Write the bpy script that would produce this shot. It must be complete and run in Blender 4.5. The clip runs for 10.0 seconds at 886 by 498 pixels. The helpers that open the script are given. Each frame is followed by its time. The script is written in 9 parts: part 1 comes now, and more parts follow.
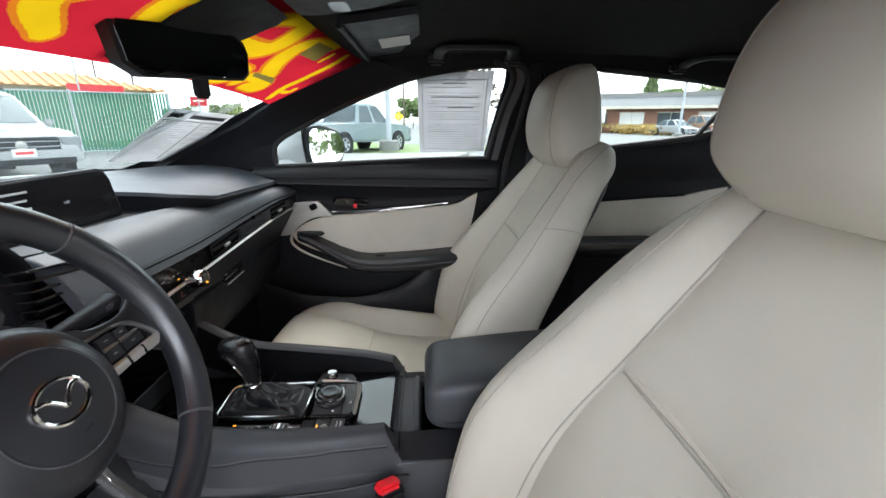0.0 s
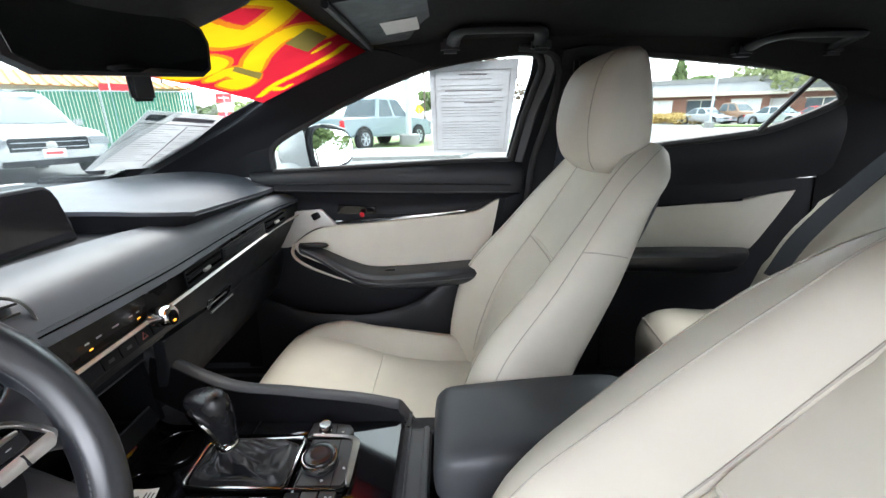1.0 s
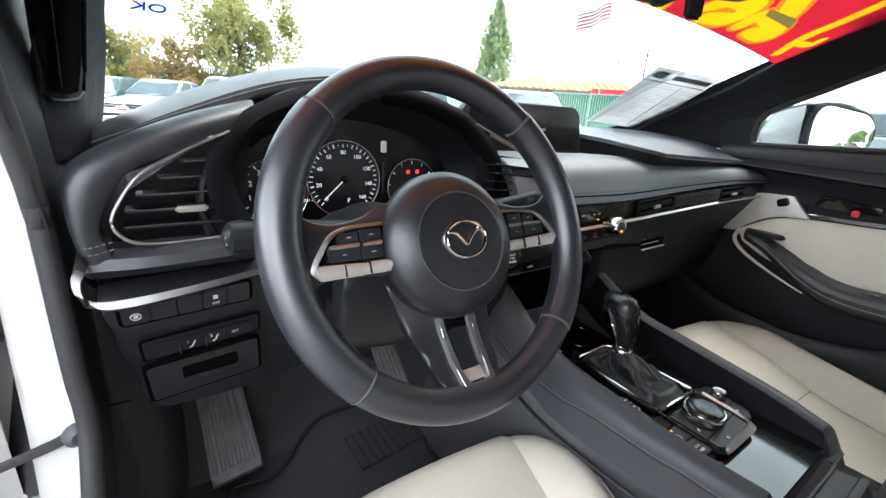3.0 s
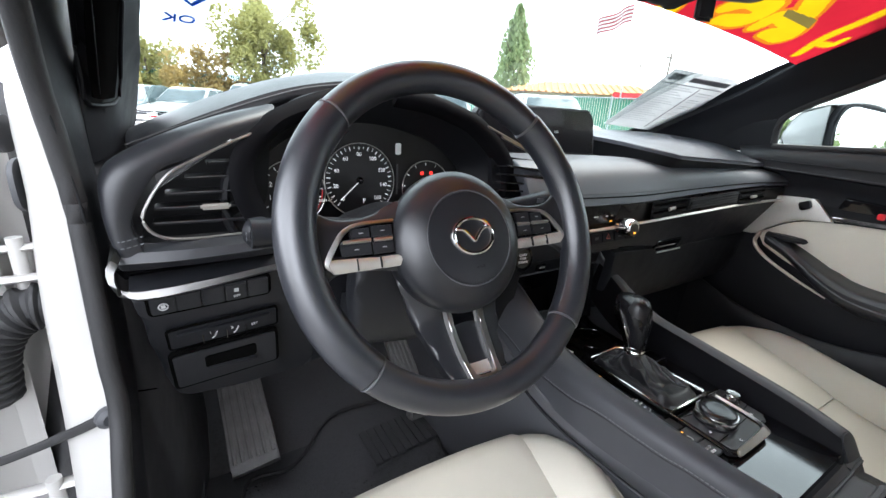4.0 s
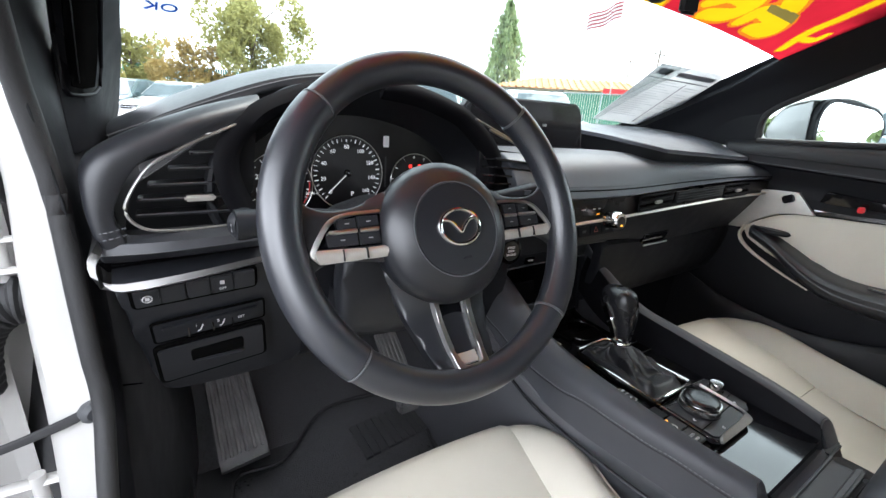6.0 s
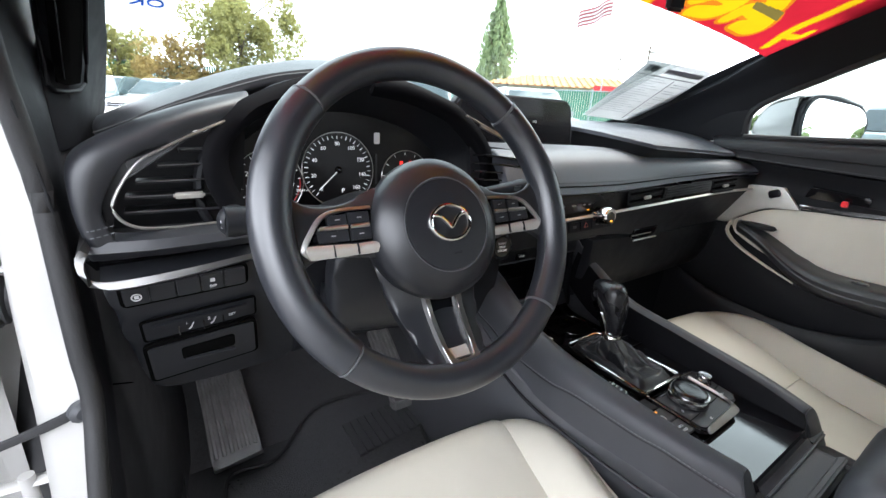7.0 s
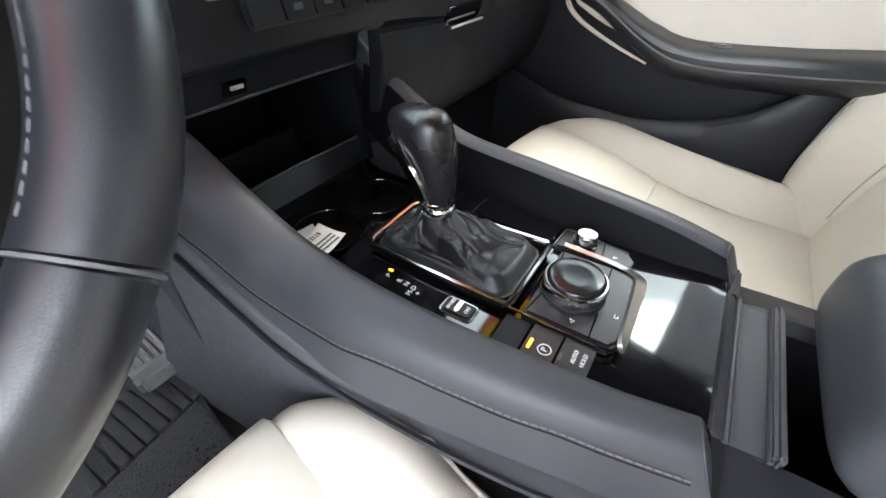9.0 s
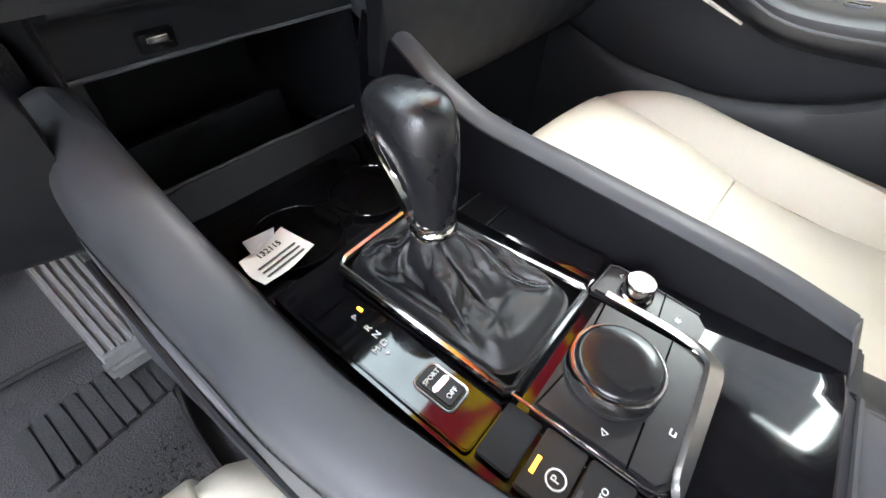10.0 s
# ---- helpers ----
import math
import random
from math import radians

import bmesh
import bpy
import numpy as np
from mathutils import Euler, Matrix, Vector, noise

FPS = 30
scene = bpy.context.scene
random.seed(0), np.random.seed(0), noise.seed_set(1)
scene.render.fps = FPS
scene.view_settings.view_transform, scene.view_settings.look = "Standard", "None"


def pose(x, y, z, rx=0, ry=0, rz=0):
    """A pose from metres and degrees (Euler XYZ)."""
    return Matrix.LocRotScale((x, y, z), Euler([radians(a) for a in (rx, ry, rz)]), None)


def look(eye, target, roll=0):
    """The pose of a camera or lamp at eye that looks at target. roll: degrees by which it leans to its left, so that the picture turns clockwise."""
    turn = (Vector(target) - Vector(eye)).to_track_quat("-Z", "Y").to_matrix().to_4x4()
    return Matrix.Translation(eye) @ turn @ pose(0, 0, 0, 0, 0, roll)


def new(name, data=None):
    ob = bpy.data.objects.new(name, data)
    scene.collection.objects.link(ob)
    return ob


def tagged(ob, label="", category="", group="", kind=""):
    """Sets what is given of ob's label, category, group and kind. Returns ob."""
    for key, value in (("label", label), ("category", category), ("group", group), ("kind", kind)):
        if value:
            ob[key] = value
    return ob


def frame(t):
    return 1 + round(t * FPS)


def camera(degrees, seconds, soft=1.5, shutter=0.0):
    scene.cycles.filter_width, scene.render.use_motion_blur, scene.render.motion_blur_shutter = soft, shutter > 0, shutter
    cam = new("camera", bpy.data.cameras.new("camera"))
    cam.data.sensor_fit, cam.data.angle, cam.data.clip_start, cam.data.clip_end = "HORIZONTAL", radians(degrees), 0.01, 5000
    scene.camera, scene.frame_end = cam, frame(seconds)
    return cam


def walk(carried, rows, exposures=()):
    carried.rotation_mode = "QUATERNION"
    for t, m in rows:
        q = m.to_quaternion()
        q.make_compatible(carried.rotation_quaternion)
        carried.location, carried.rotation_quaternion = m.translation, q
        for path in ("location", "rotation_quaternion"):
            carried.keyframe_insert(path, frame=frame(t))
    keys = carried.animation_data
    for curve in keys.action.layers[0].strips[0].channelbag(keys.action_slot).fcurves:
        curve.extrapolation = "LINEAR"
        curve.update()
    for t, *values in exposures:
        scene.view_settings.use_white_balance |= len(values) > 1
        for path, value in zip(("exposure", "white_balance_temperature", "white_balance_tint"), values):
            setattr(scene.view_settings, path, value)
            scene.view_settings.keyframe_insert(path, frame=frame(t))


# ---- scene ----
cam = camera(93.8, 10.0, shutter=0.15)
PATH = [
    (0, (-0.694, -0.324, 1.118), (1.217, -0.406, 0.536), 0.1),
    (0.5, (-0.571, -0.337, 1.128), (1.337, -0.366, 0.53), -0.7),
    (1, (-0.529, -0.343, 1.131), (1.375, -0.323, 0.518), -0.9),
    (1.5, (-0.521, -0.342, 1.123), (1.379, -0.254, 0.506), -0.7),
    (2, (-0.557, -0.329, 1.111), (1.246, 0.249, 0.468), 0.4),
    (2.5, (-0.621, -0.315, 1.049), (0.79, 0.952, 0.414), 3.3),
    (3, (-0.631, -0.33, 1.014), (0.456, 1.227, 0.387), 3.9),
    (4.5, (-0.632, -0.352, 1.011), (0.381, 1.26, 0.399), 3.5),
    (5, (-0.63, -0.354, 1.009), (0.393, 1.251, 0.394), 3.6),
    (5.5, (-0.629, -0.353, 1.008), (0.404, 1.243, 0.387), 3.7),
    (7, (-0.629, -0.358, 1.006), (0.448, 1.202, 0.37), 3.6),
    (7.5, (-0.629, -0.358, 1.004), (0.486, 1.168, 0.35), 3.1),
    (8, (-0.594, -0.321, 0.946), (0.735, 0.929, 0.128), 1.6),
    (8.5, (-0.415, -0.228, 0.887), (0.995, 0.671, -0.211), 0.6),
    (9, (-0.292, -0.18, 0.866), (1.033, 0.648, -0.383), 0.6),
    (9.5, (-0.222, -0.16, 0.851), (0.991, 0.687, -0.494), 1.3),
    (10, (-0.17, -0.135, 0.838), (0.946, 0.745, -0.569), 1.3),
]
walk(cam, [(t, look(eye, target, roll)) for t, eye, target, roll in PATH], [(0.0, 2.2), (0.5, 2.58), (1.0, 2.74), (1.5, 2.82), (2.0, 2.76), (2.5, 2.6), (3.2, 2.5), (7.5, 2.5), (8.0, 2.54), (8.5, 2.76), (9.0, 3.5), (9.5, 3.9), (10.0, 4.08)])

# ---------------------------------------------------------------- light
world = bpy.data.worlds.new("overcast_sky")
scene.world = world
world.use_nodes = True
wn, wl = world.node_tree.nodes, world.node_tree.links
wn.clear()
sky = wn.new("ShaderNodeTexSky")
sky.sky_type, sky.sun_disc = "NISHITA", False
sky.sun_elevation, sky.sun_rotation = radians(58), radians(108)
sky.air_density, sky.dust_density, sky.ozone_density = 1.0, 2.5, 1.0
sky_tone = wn.new("ShaderNodeHueSaturation")
sky_tone.inputs["Saturation"].default_value = 0.35
sky_map = wn.new("ShaderNodeTexCoord")
clouds = wn.new("ShaderNodeTexNoise")
clouds.inputs["Scale"].default_value, clouds.inputs["Detail"].default_value = 2.6, 7.0
cloud_ramp = wn.new("ShaderNodeValToRGB")
cloud_ramp.color_ramp.elements[0].position, cloud_ramp.color_ramp.elements[1].position = 0.36, 0.62
cloud_mix = wn.new("ShaderNodeMixRGB")
cloud_mix.inputs[2].default_value = (12.6, 13.2, 14.6, 1)
sky_out = wn.new("ShaderNodeBackground")
sky_out.inputs["Strength"].default_value = 0.15
world_end = wn.new("ShaderNodeOutputWorld")
wl.new(sky.outputs[0], sky_tone.inputs["Color"])
wl.new(sky_tone.outputs[0], cloud_mix.inputs[1])
wl.new(sky_map.outputs["Generated"], clouds.inputs["Vector"])
wl.new(clouds.outputs["Fac"], cloud_ramp.inputs[0])
wl.new(cloud_ramp.outputs[0], cloud_mix.inputs[0])
wl.new(cloud_mix.outputs[0], sky_out.inputs["Color"])
wl.new(sky_out.outputs[0], world_end.inputs["Surface"])

sun = new("sun", bpy.data.lights.new("sun", "SUN"))
sun.data.energy, sun.data.angle, sun.data.color = 1.75, radians(40), (1.0, 0.98, 0.95)
sun.matrix_world = look((24, -8, 40), (0, 0, 0))

# ---------------------------------------------------------------- materials


def material(name, colour, rough=0.5, metal=0.0, vary=0.12, scale=30.0, bump=0.0, bump_scale=400.0, coat=0.0, kind="noise", emit=0.0, spec=0.5, big=3.0):
    m = bpy.data.materials.new(name)
    m.use_nodes = True
    n, l = m.node_tree.nodes, m.node_tree.links
    b = n["Principled BSDF"]
    b.inputs["Metallic"].default_value = metal
    b.inputs["Coat Weight"].default_value = coat
    b.inputs["Coat Roughness"].default_value = 0.05
    b.inputs["Specular IOR Level"].default_value = spec
    co = n.new("ShaderNodeTexCoord")
    fine = n.new("ShaderNodeTexNoise")
    fine.inputs["Scale"].default_value, fine.inputs["Detail"].default_value = scale, 5.0
    wide = n.new("ShaderNodeTexNoise")
    wide.inputs["Scale"].default_value, wide.inputs["Detail"].default_value = big, 3.0
    both = n.new("ShaderNodeMath")
    both.operation = "MULTIPLY_ADD"
    both.inputs[1].default_value = 0.5
    half = n.new("ShaderNodeMath")
    half.operation = "MULTIPLY"
    half.inputs[1].default_value = 0.5
    ramp = n.new("ShaderNodeMapRange")
    ramp.inputs["From Min"].default_value, ramp.inputs["From Max"].default_value = 0.3, 0.7
    ramp.inputs["To Min"].default_value, ramp.inputs["To Max"].default_value = 1 - vary, 1 + vary
    tint = n.new("ShaderNodeVectorMath")
    tint.operation = "SCALE"
    tint.inputs[0].default_value = colour[:3]
    gloss = n.new("ShaderNodeMapRange")
    gloss.inputs["From Min"].default_value, gloss.inputs["From Max"].default_value = 0.3, 0.7
    gloss.inputs["To Min"].default_value, gloss.inputs["To Max"].default_value = max(0.0, rough * (1 - vary)), min(1.0, rough * (1 + vary))
    l.new(co.outputs["Object"], fine.inputs["Vector"])
    l.new(co.outputs["Object"], wide.inputs["Vector"])
    l.new(wide.outputs["Fac"], half.inputs[0])
    l.new(fine.outputs["Fac"], both.inputs[0])
    l.new(half.outputs[0], both.inputs[2])
    l.new(both.outputs[0], ramp.inputs["Value"])
    l.new(both.outputs[0], gloss.inputs["Value"])
    l.new(ramp.outputs[0], tint.inputs["Scale"])
    l.new(tint.outputs[0], b.inputs["Base Color"])
    l.new(gloss.outputs[0], b.inputs["Roughness"])
    if bump:
        if kind == "leather":
            tex = n.new("ShaderNodeTexVoronoi")
            tex.feature, tex.inputs["Scale"].default_value = "SMOOTH_F1", bump_scale
            value = tex.outputs["Distance"]
        elif kind == "weave":
            tex = n.new("ShaderNodeTexWave")
            tex.inputs["Scale"].default_value, tex.inputs["Distortion"].default_value = bump_scale, 1.5
            value = tex.outputs["Fac"]
        else:
            tex = n.new("ShaderNodeTexNoise")
            tex.inputs["Scale"].default_value, tex.inputs["Detail"].default_value = bump_scale, 6.0
            value = tex.outputs["Fac"]
        l.new(co.outputs["Object"], tex.inputs["Vector"])
        bm_ = n.new("ShaderNodeBump")
        bm_.inputs["Strength"].default_value, bm_.inputs["Distance"].default_value = bump, 0.002
        l.new(value, bm_.inputs["Height"])
        l.new(bm_.outputs[0], b.inputs["Normal"])
    if emit:
        b.inputs["Emission Color"].default_value = (*colour[:3], 1)
        b.inputs["Emission Strength"].default_value = emit
    return m


def clear_glass(name, tint=(0.93, 0.97, 0.95), gloss=0.06):
    m = bpy.data.materials.new(name)
    m.use_nodes = True
    n, l = m.node_tree.nodes, m.node_tree.links
    n.clear()
    see, shine, mix, end = n.new("ShaderNodeBsdfTransparent"), n.new("ShaderNodeBsdfGlossy"), n.new("ShaderNodeMixShader"), n.new("ShaderNodeOutputMaterial")
    rim = n.new("ShaderNodeLayerWeight")
    power, fres = n.new("ShaderNodeMath"), n.new("ShaderNodeMath")
    power.operation, fres.operation = "POWER", "MULTIPLY_ADD"
    power.inputs[1].default_value = 5.0
    fres.inputs[1].default_value, fres.inputs[2].default_value = 0.5, gloss * 0.5
    l.new(rim.outputs["Facing"], power.inputs[0])
    l.new(power.outputs[0], fres.inputs[0])
    see.inputs["Color"].default_value = (*tint, 1)
    shine.inputs["Roughness"].default_value = 0.01
    l.new(fres.outputs[0], mix.inputs[0])
    l.new(see.outputs[0], mix.inputs[1])
    l.new(shine.outputs[0], mix.inputs[2])
    l.new(mix.outputs[0], end.inputs["Surface"])
    return m


def film(name, colour, through_light=0.6):
    """Printed film or paper that daylight shines through."""
    m = bpy.data.materials.new(name)
    m.use_nodes = True
    n, l = m.node_tree.nodes, m.node_tree.links
    n.clear()
    co, tex, ramp, tint = n.new("ShaderNodeTexCoord"), n.new("ShaderNodeTexNoise"), n.new("ShaderNodeMapRange"), n.new("ShaderNodeVectorMath")
    tex.inputs["Scale"].default_value, tex.inputs["Detail"].default_value = 9.0, 4.0
    ramp.inputs["From Min"].default_value, ramp.inputs["From Max"].default_value = 0.3, 0.7
    ramp.inputs["To Min"].default_value, ramp.inputs["To Max"].default_value = 0.88, 1.1
    tint.operation = "SCALE"
    tint.inputs[0].default_value = colour
    a, b, mix, end = n.new("ShaderNodeBsdfDiffuse"), n.new("ShaderNodeBsdfTranslucent"), n.new("ShaderNodeMixShader"), n.new("ShaderNodeOutputMaterial")
    mix.inputs[0].default_value = through_light
    l.new(co.outputs["Object"], tex.inputs["Vector"])
    l.new(tex.outputs["Fac"], ramp.inputs["Value"])
    l.new(ramp.outputs[0], tint.inputs["Scale"])
    l.new(tint.outputs[0], a.inputs["Color"])
    l.new(tint.outputs[0], b.inputs["Color"])
    l.new(a.outputs[0], mix.inputs[1])
    l.new(b.outputs[0], mix.inputs[2])
    l.new(mix.outputs[0], end.inputs["Surface"])
    return m


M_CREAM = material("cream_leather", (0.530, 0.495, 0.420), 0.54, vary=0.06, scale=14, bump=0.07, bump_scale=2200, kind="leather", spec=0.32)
# thread colour, kept dark enough to serve as groove shade too
M_CREAM_SEAM = material("cream_thread_and_groove_shade", (0.37, 0.34, 0.29), 0.75, vary=0.1)
M_BLACK_LEATHER = material("black_leather", (0.0125, 0.0132, 0.0158), 0.36, vary=0.18, scale=25, bump=0.04, bump_scale=2200, kind="leather", spec=0.6)
# black plastic raised to grey: the sheen from the door is in its colour
M_KICK_LIT = material("door_lit_black_plastic", (0.040, 0.041, 0.045), 0.5, vary=0.2, scale=30, bump=0.1, bump_scale=1500, spec=0.5)
M_RAIL = material("rail_leatherette", (0.042, 0.0435, 0.049), 0.50, vary=0.2, scale=20, bump=0.08, bump_scale=2000, kind="leather", spec=0.36)
M_RIM = material("wheel_leather", (0.018, 0.0195, 0.024), 0.33, vary=0.2, scale=30, bump=0.05, bump_scale=2000, kind="leather", spec=0.9)
# darker copy of the dash leatherette: dimmer light on the driver's side as colour
M_DASH_SHADED = material("shaded_dash_leatherette", (0.0125, 0.0135, 0.0165), 0.42, vary=0.18, scale=20, bump=0.08, bump_scale=2200, kind="leather", spec=0.5)
M_BEZEL = material("black_bezel", (0.004, 0.004, 0.005), 0.55, vary=0.2, scale=30, spec=0.05)
M_FRAME = material("dark_chrome", (0.44, 0.43, 0.42), 0.17, metal=1.0, vary=0.15, scale=20)
M_DIAL_CAP = material("gloss_dial_cap", (0.010, 0.010, 0.011), 0.17, vary=0.3, scale=30, spec=0.35)
M_KEY = material("satin_black_keys", (0.014, 0.0142, 0.016), 0.34, vary=0.25, scale=40, bump=0.04, bump_scale=1500, spec=0.4)
M_TUNNEL = material("black_tunnel_trim", (0.062, 0.0625, 0.068), 0.5, vary=0.3, scale=60, bump=0.3, bump_scale=900, spec=0.6)
M_BELT = material("black_webbing", (0.030, 0.035, 0.046), 0.6, vary=0.15, scale=60, bump=0.4, bump_scale=500, kind="weave")
M_DASH = material("dash_leatherette", (0.048, 0.053, 0.064), 0.52, vary=0.18, scale=20, bump=0.08, bump_scale=2200, kind="leather", spec=0.65)
M_ARM = material("armrest_leather", (0.040, 0.0435, 0.049), 0.46, vary=0.18, scale=20, bump=0.08, bump_scale=2200, kind="leather", spec=0.5)
M_PLASTIC = material("black_grained_plastic", (0.010, 0.0107, 0.013), 0.46, vary=0.22, scale=40, bump=0.12, bump_scale=1600, spec=0.32)
M_SOFT = material("matt_black_plastic", (0.0065, 0.007, 0.009), 0.56, vary=0.22, scale=30, bump=0.1, bump_scale=1200, spec=0.24)
M_DOOR_TRIM = material("black_door_leatherette", (0.010, 0.0107, 0.013), 0.46, vary=0.2, scale=24, bump=0.2, bump_scale=1000, kind="leather", spec=0.4)
M_GREY_PLASTIC = material("grey_plastic", (0.05, 0.052, 0.057), 0.5, vary=0.1, scale=40, bump=0.08, bump_scale=1200)
M_PIANO = material("piano_black", (0.004, 0.004, 0.005), 0.06, vary=0.35, scale=6, coat=0.35, spec=0.45)
# glossless near-black that puts the shade of gaps and hollows into colour
M_VOID = material("gap_and_recess_shade", (0.003, 0.003, 0.003), 1.0, vary=0.1, spec=0.0)
M_INK_GREY = material("grey_print_on_keys", (0.34, 0.34, 0.34), 0.6, vary=0.02)
M_CHROME = material("chrome", (0.78, 0.77, 0.75), 0.10, metal=1.0, vary=0.2, scale=8)
M_SATIN = material("satin_silver", (0.54, 0.53, 0.51), 0.33, metal=1.0, vary=0.14, scale=40)
M_BLADE = material("dark_satin_trim", (0.21, 0.207, 0.20), 0.30, metal=1.0, vary=0.15, scale=40)
M_SILVER_PAINT = material("silver_painted_plastic", (0.52, 0.50, 0.46), 0.34, metal=0.55, vary=0.08, scale=60)
M_HEADLINER = material("black_headliner_cloth", (0.012, 0.012, 0.0132), 0.95, vary=0.2, scale=60, bump=0.35, bump_scale=900, kind="noise", spec=0.2)
M_SASH = material("grey_painted_sash", (0.075, 0.076, 0.08), 0.45, vary=0.06, scale=20)
M_CARPET = material("black_carpet", (0.032, 0.032, 0.035), 0.95, vary=0.7, scale=160, bump=1.0, bump_scale=420)
M_MAT = material("black_mat_pile", (0.046, 0.046, 0.049), 0.95, vary=0.9, scale=170, bump=1.0, bump_scale=380)
M_RUBBER = material("black_rubber", (0.014, 0.014, 0.015), 0.7, vary=0.2, scale=50, bump=0.2, bump_scale=500)
M_PEDAL = material("worn_grey_rubber", (0.145, 0.143, 0.143), 0.45, vary=0.3, scale=35, bump=0.3, bump_scale=300)
M_WHITE_PAINT = material("white_body_paint", (0.36, 0.352, 0.335), 0.3, vary=0.05, scale=5, coat=0.4)
M_GLASS = clear_glass("window_glass", (0.70, 0.75, 0.74))
M_MIRROR = material("mirror_glass", (0.9, 0.9, 0.9), 0.015, metal=1.0, vary=0.02)
M_DARK_MIRROR = material("dimming_mirror_glass", (0.30, 0.31, 0.32), 0.02, metal=1.0, vary=0.02)
M_SCREEN = material("display_glass", (0.006, 0.006, 0.007), 0.12, vary=0.2, scale=5, coat=0.4)
M_DIAL = material("dial_face", (0.004, 0.004, 0.005), 0.35, vary=0.1)
M_INK_WHITE = material("white_print", (0.75, 0.75, 0.75), 0.6, vary=0.05)
M_DIAL_GLOW = material("lit_dial_marks", (0.80, 0.83, 0.86), 0.6, vary=0.02, emit=0.10)
M_SCREEN_TEXT = material("lit_screen_text", (0.30, 0.32, 0.34), 0.6, vary=0.02, emit=0.01)
M_RED_GLOW = material("red_warning_lamp", (1.0, 0.05, 0.04), 0.6, vary=0.02, emit=0.2)
M_RED_DIM = material("red_dial_band", (0.45, 0.03, 0.03), 0.6, vary=0.02)
M_SEAM_LIGHT = material("worn_seam_edge", (0.12, 0.122, 0.128), 0.5, vary=0.1)
M_FACIA = material("satin_black_facia", (0.006, 0.006, 0.007), 0.28, vary=0.25, scale=10, spec=0.4)
M_HAZARD = material("pale_red_print", (0.50, 0.13, 0.11), 0.6, vary=0.05)
M_RIB = material("black_mat_rib", (0.036, 0.036, 0.038), 0.8, vary=0.6, scale=150, bump=0.6, bump_scale=420)
M_AMBER_GLOW = material("amber_lamp", (1.0, 0.38, 0.03), 0.6, vary=0.02, emit=0.4)
M_RED_PLASTIC = material("red_plastic", (0.72, 0.015, 0.025), 0.35, vary=0.08)
M_STITCH = material("grey_thread", (0.09, 0.095, 0.10), 0.8, vary=0.1)
M_PAPER = film("white_paper", (0.56, 0.565, 0.58), 0.55)
M_PAPER_WHITE = film("bright_paper", (0.61, 0.61, 0.615), 0.56)
M_PAPER_INK = film("grey_print", (0.47, 0.475, 0.49), 0.5)
M_PAPER_DARK = film("dark_print", (0.33, 0.32, 0.34), 0.45)
M_FILM_RED = film("red_film", (0.24, 0.008, 0.015), 0.62)
M_FILM_YELLOW = film("yellow_film", (0.34, 0.21, 0.004), 0.62)
M_FILM_ORANGE = film("orange_film", (0.29, 0.08, 0.006), 0.62)
M_FILM_OLIVE = film("olive_film", (0.10, 0.075, 0.02), 0.5)
M_BLUE_FILM = film("blue_print", (0.03, 0.16, 0.62), 0.5)
M_CLEAR_FILM = film("white_film", (0.72, 0.75, 0.78), 0.6)
# out of doors
M_ASPHALT = material("asphalt", (0.135, 0.134, 0.133), 0.85, vary=0.25, scale=9, bump=0.5, bump_scale=60, big=0.25)
M_CONCRETE = material("concrete", (0.21, 0.205, 0.195), 0.85, vary=0.15, scale=6, bump=0.4, bump_scale=50)
M_GRASS = material("lawn", (0.10, 0.15, 0.035), 0.9, vary=0.35, scale=5, bump=0.8, bump_scale=40, big=0.5)
M_FENCE = material("green_fence_slat", (0.035, 0.20, 0.135), 0.6, vary=0.2, scale=4)
M_BRICK = material("red_brown_brick", (0.26, 0.13, 0.09), 0.85, vary=0.25, scale=3, bump=0.4, bump_scale=20)
M_SHINGLE = material("grey_shingle", (0.15, 0.15, 0.155), 0.85, vary=0.25, scale=6)
M_TILE = material("orange_roof_tile", (0.55, 0.27, 0.12), 0.75, vary=0.25, scale=4)
M_STUCCO = material("cream_stucco", (0.6, 0.55, 0.45), 0.9, vary=0.1, scale=4)
M_SIGN_RED = material("red_sign", (0.65, 0.03, 0.04), 0.5, vary=0.1)
M_SIGN_YELLOW = material("yellow_sign", (0.8, 0.55, 0.03), 0.5, vary=0.1)
M_SIGN_WHITE = material("white_sign", (0.75, 0.75, 0.73), 0.5, vary=0.1)
M_BARK = material("bark", (0.16, 0.12, 0.09), 0.9, vary=0.3, scale=8, bump=0.8, bump_scale=30)
M_LEAF_YELLOW = film("autumn_leaves", (0.33, 0.31, 0.125), 0.5)
M_LEAF_RUST = film("rusty_leaves", (0.40, 0.29, 0.12), 0.5)
M_LEAF_POPLAR = film("pale_green_leaves", (0.30, 0.37, 0.20), 0.5)
M_LEAF_OAK = film("grey_green_leaves", (0.24, 0.27, 0.14), 0.5)
M_LEAF_GREEN = film("green_leaves", (0.20, 0.26, 0.12), 0.45)
M_CAR_WHITE = material("white_car_paint", (0.37, 0.37, 0.368), 0.25, vary=0.05, scale=3, coat=0.4)
M_CAR_BLUEGREY = material("blue_grey_car_paint", (0.22, 0.27, 0.29), 0.3, vary=0.06, scale=3, coat=0.6)
M_CAR_DARK = material("dark_teal_car_paint", (0.04, 0.07, 0.075), 0.3, vary=0.06, scale=3, coat=0.6)
M_CAR_RUST = material("copper_car_paint", (0.30, 0.17, 0.10), 0.3, vary=0.06, scale=3, coat=0.6)
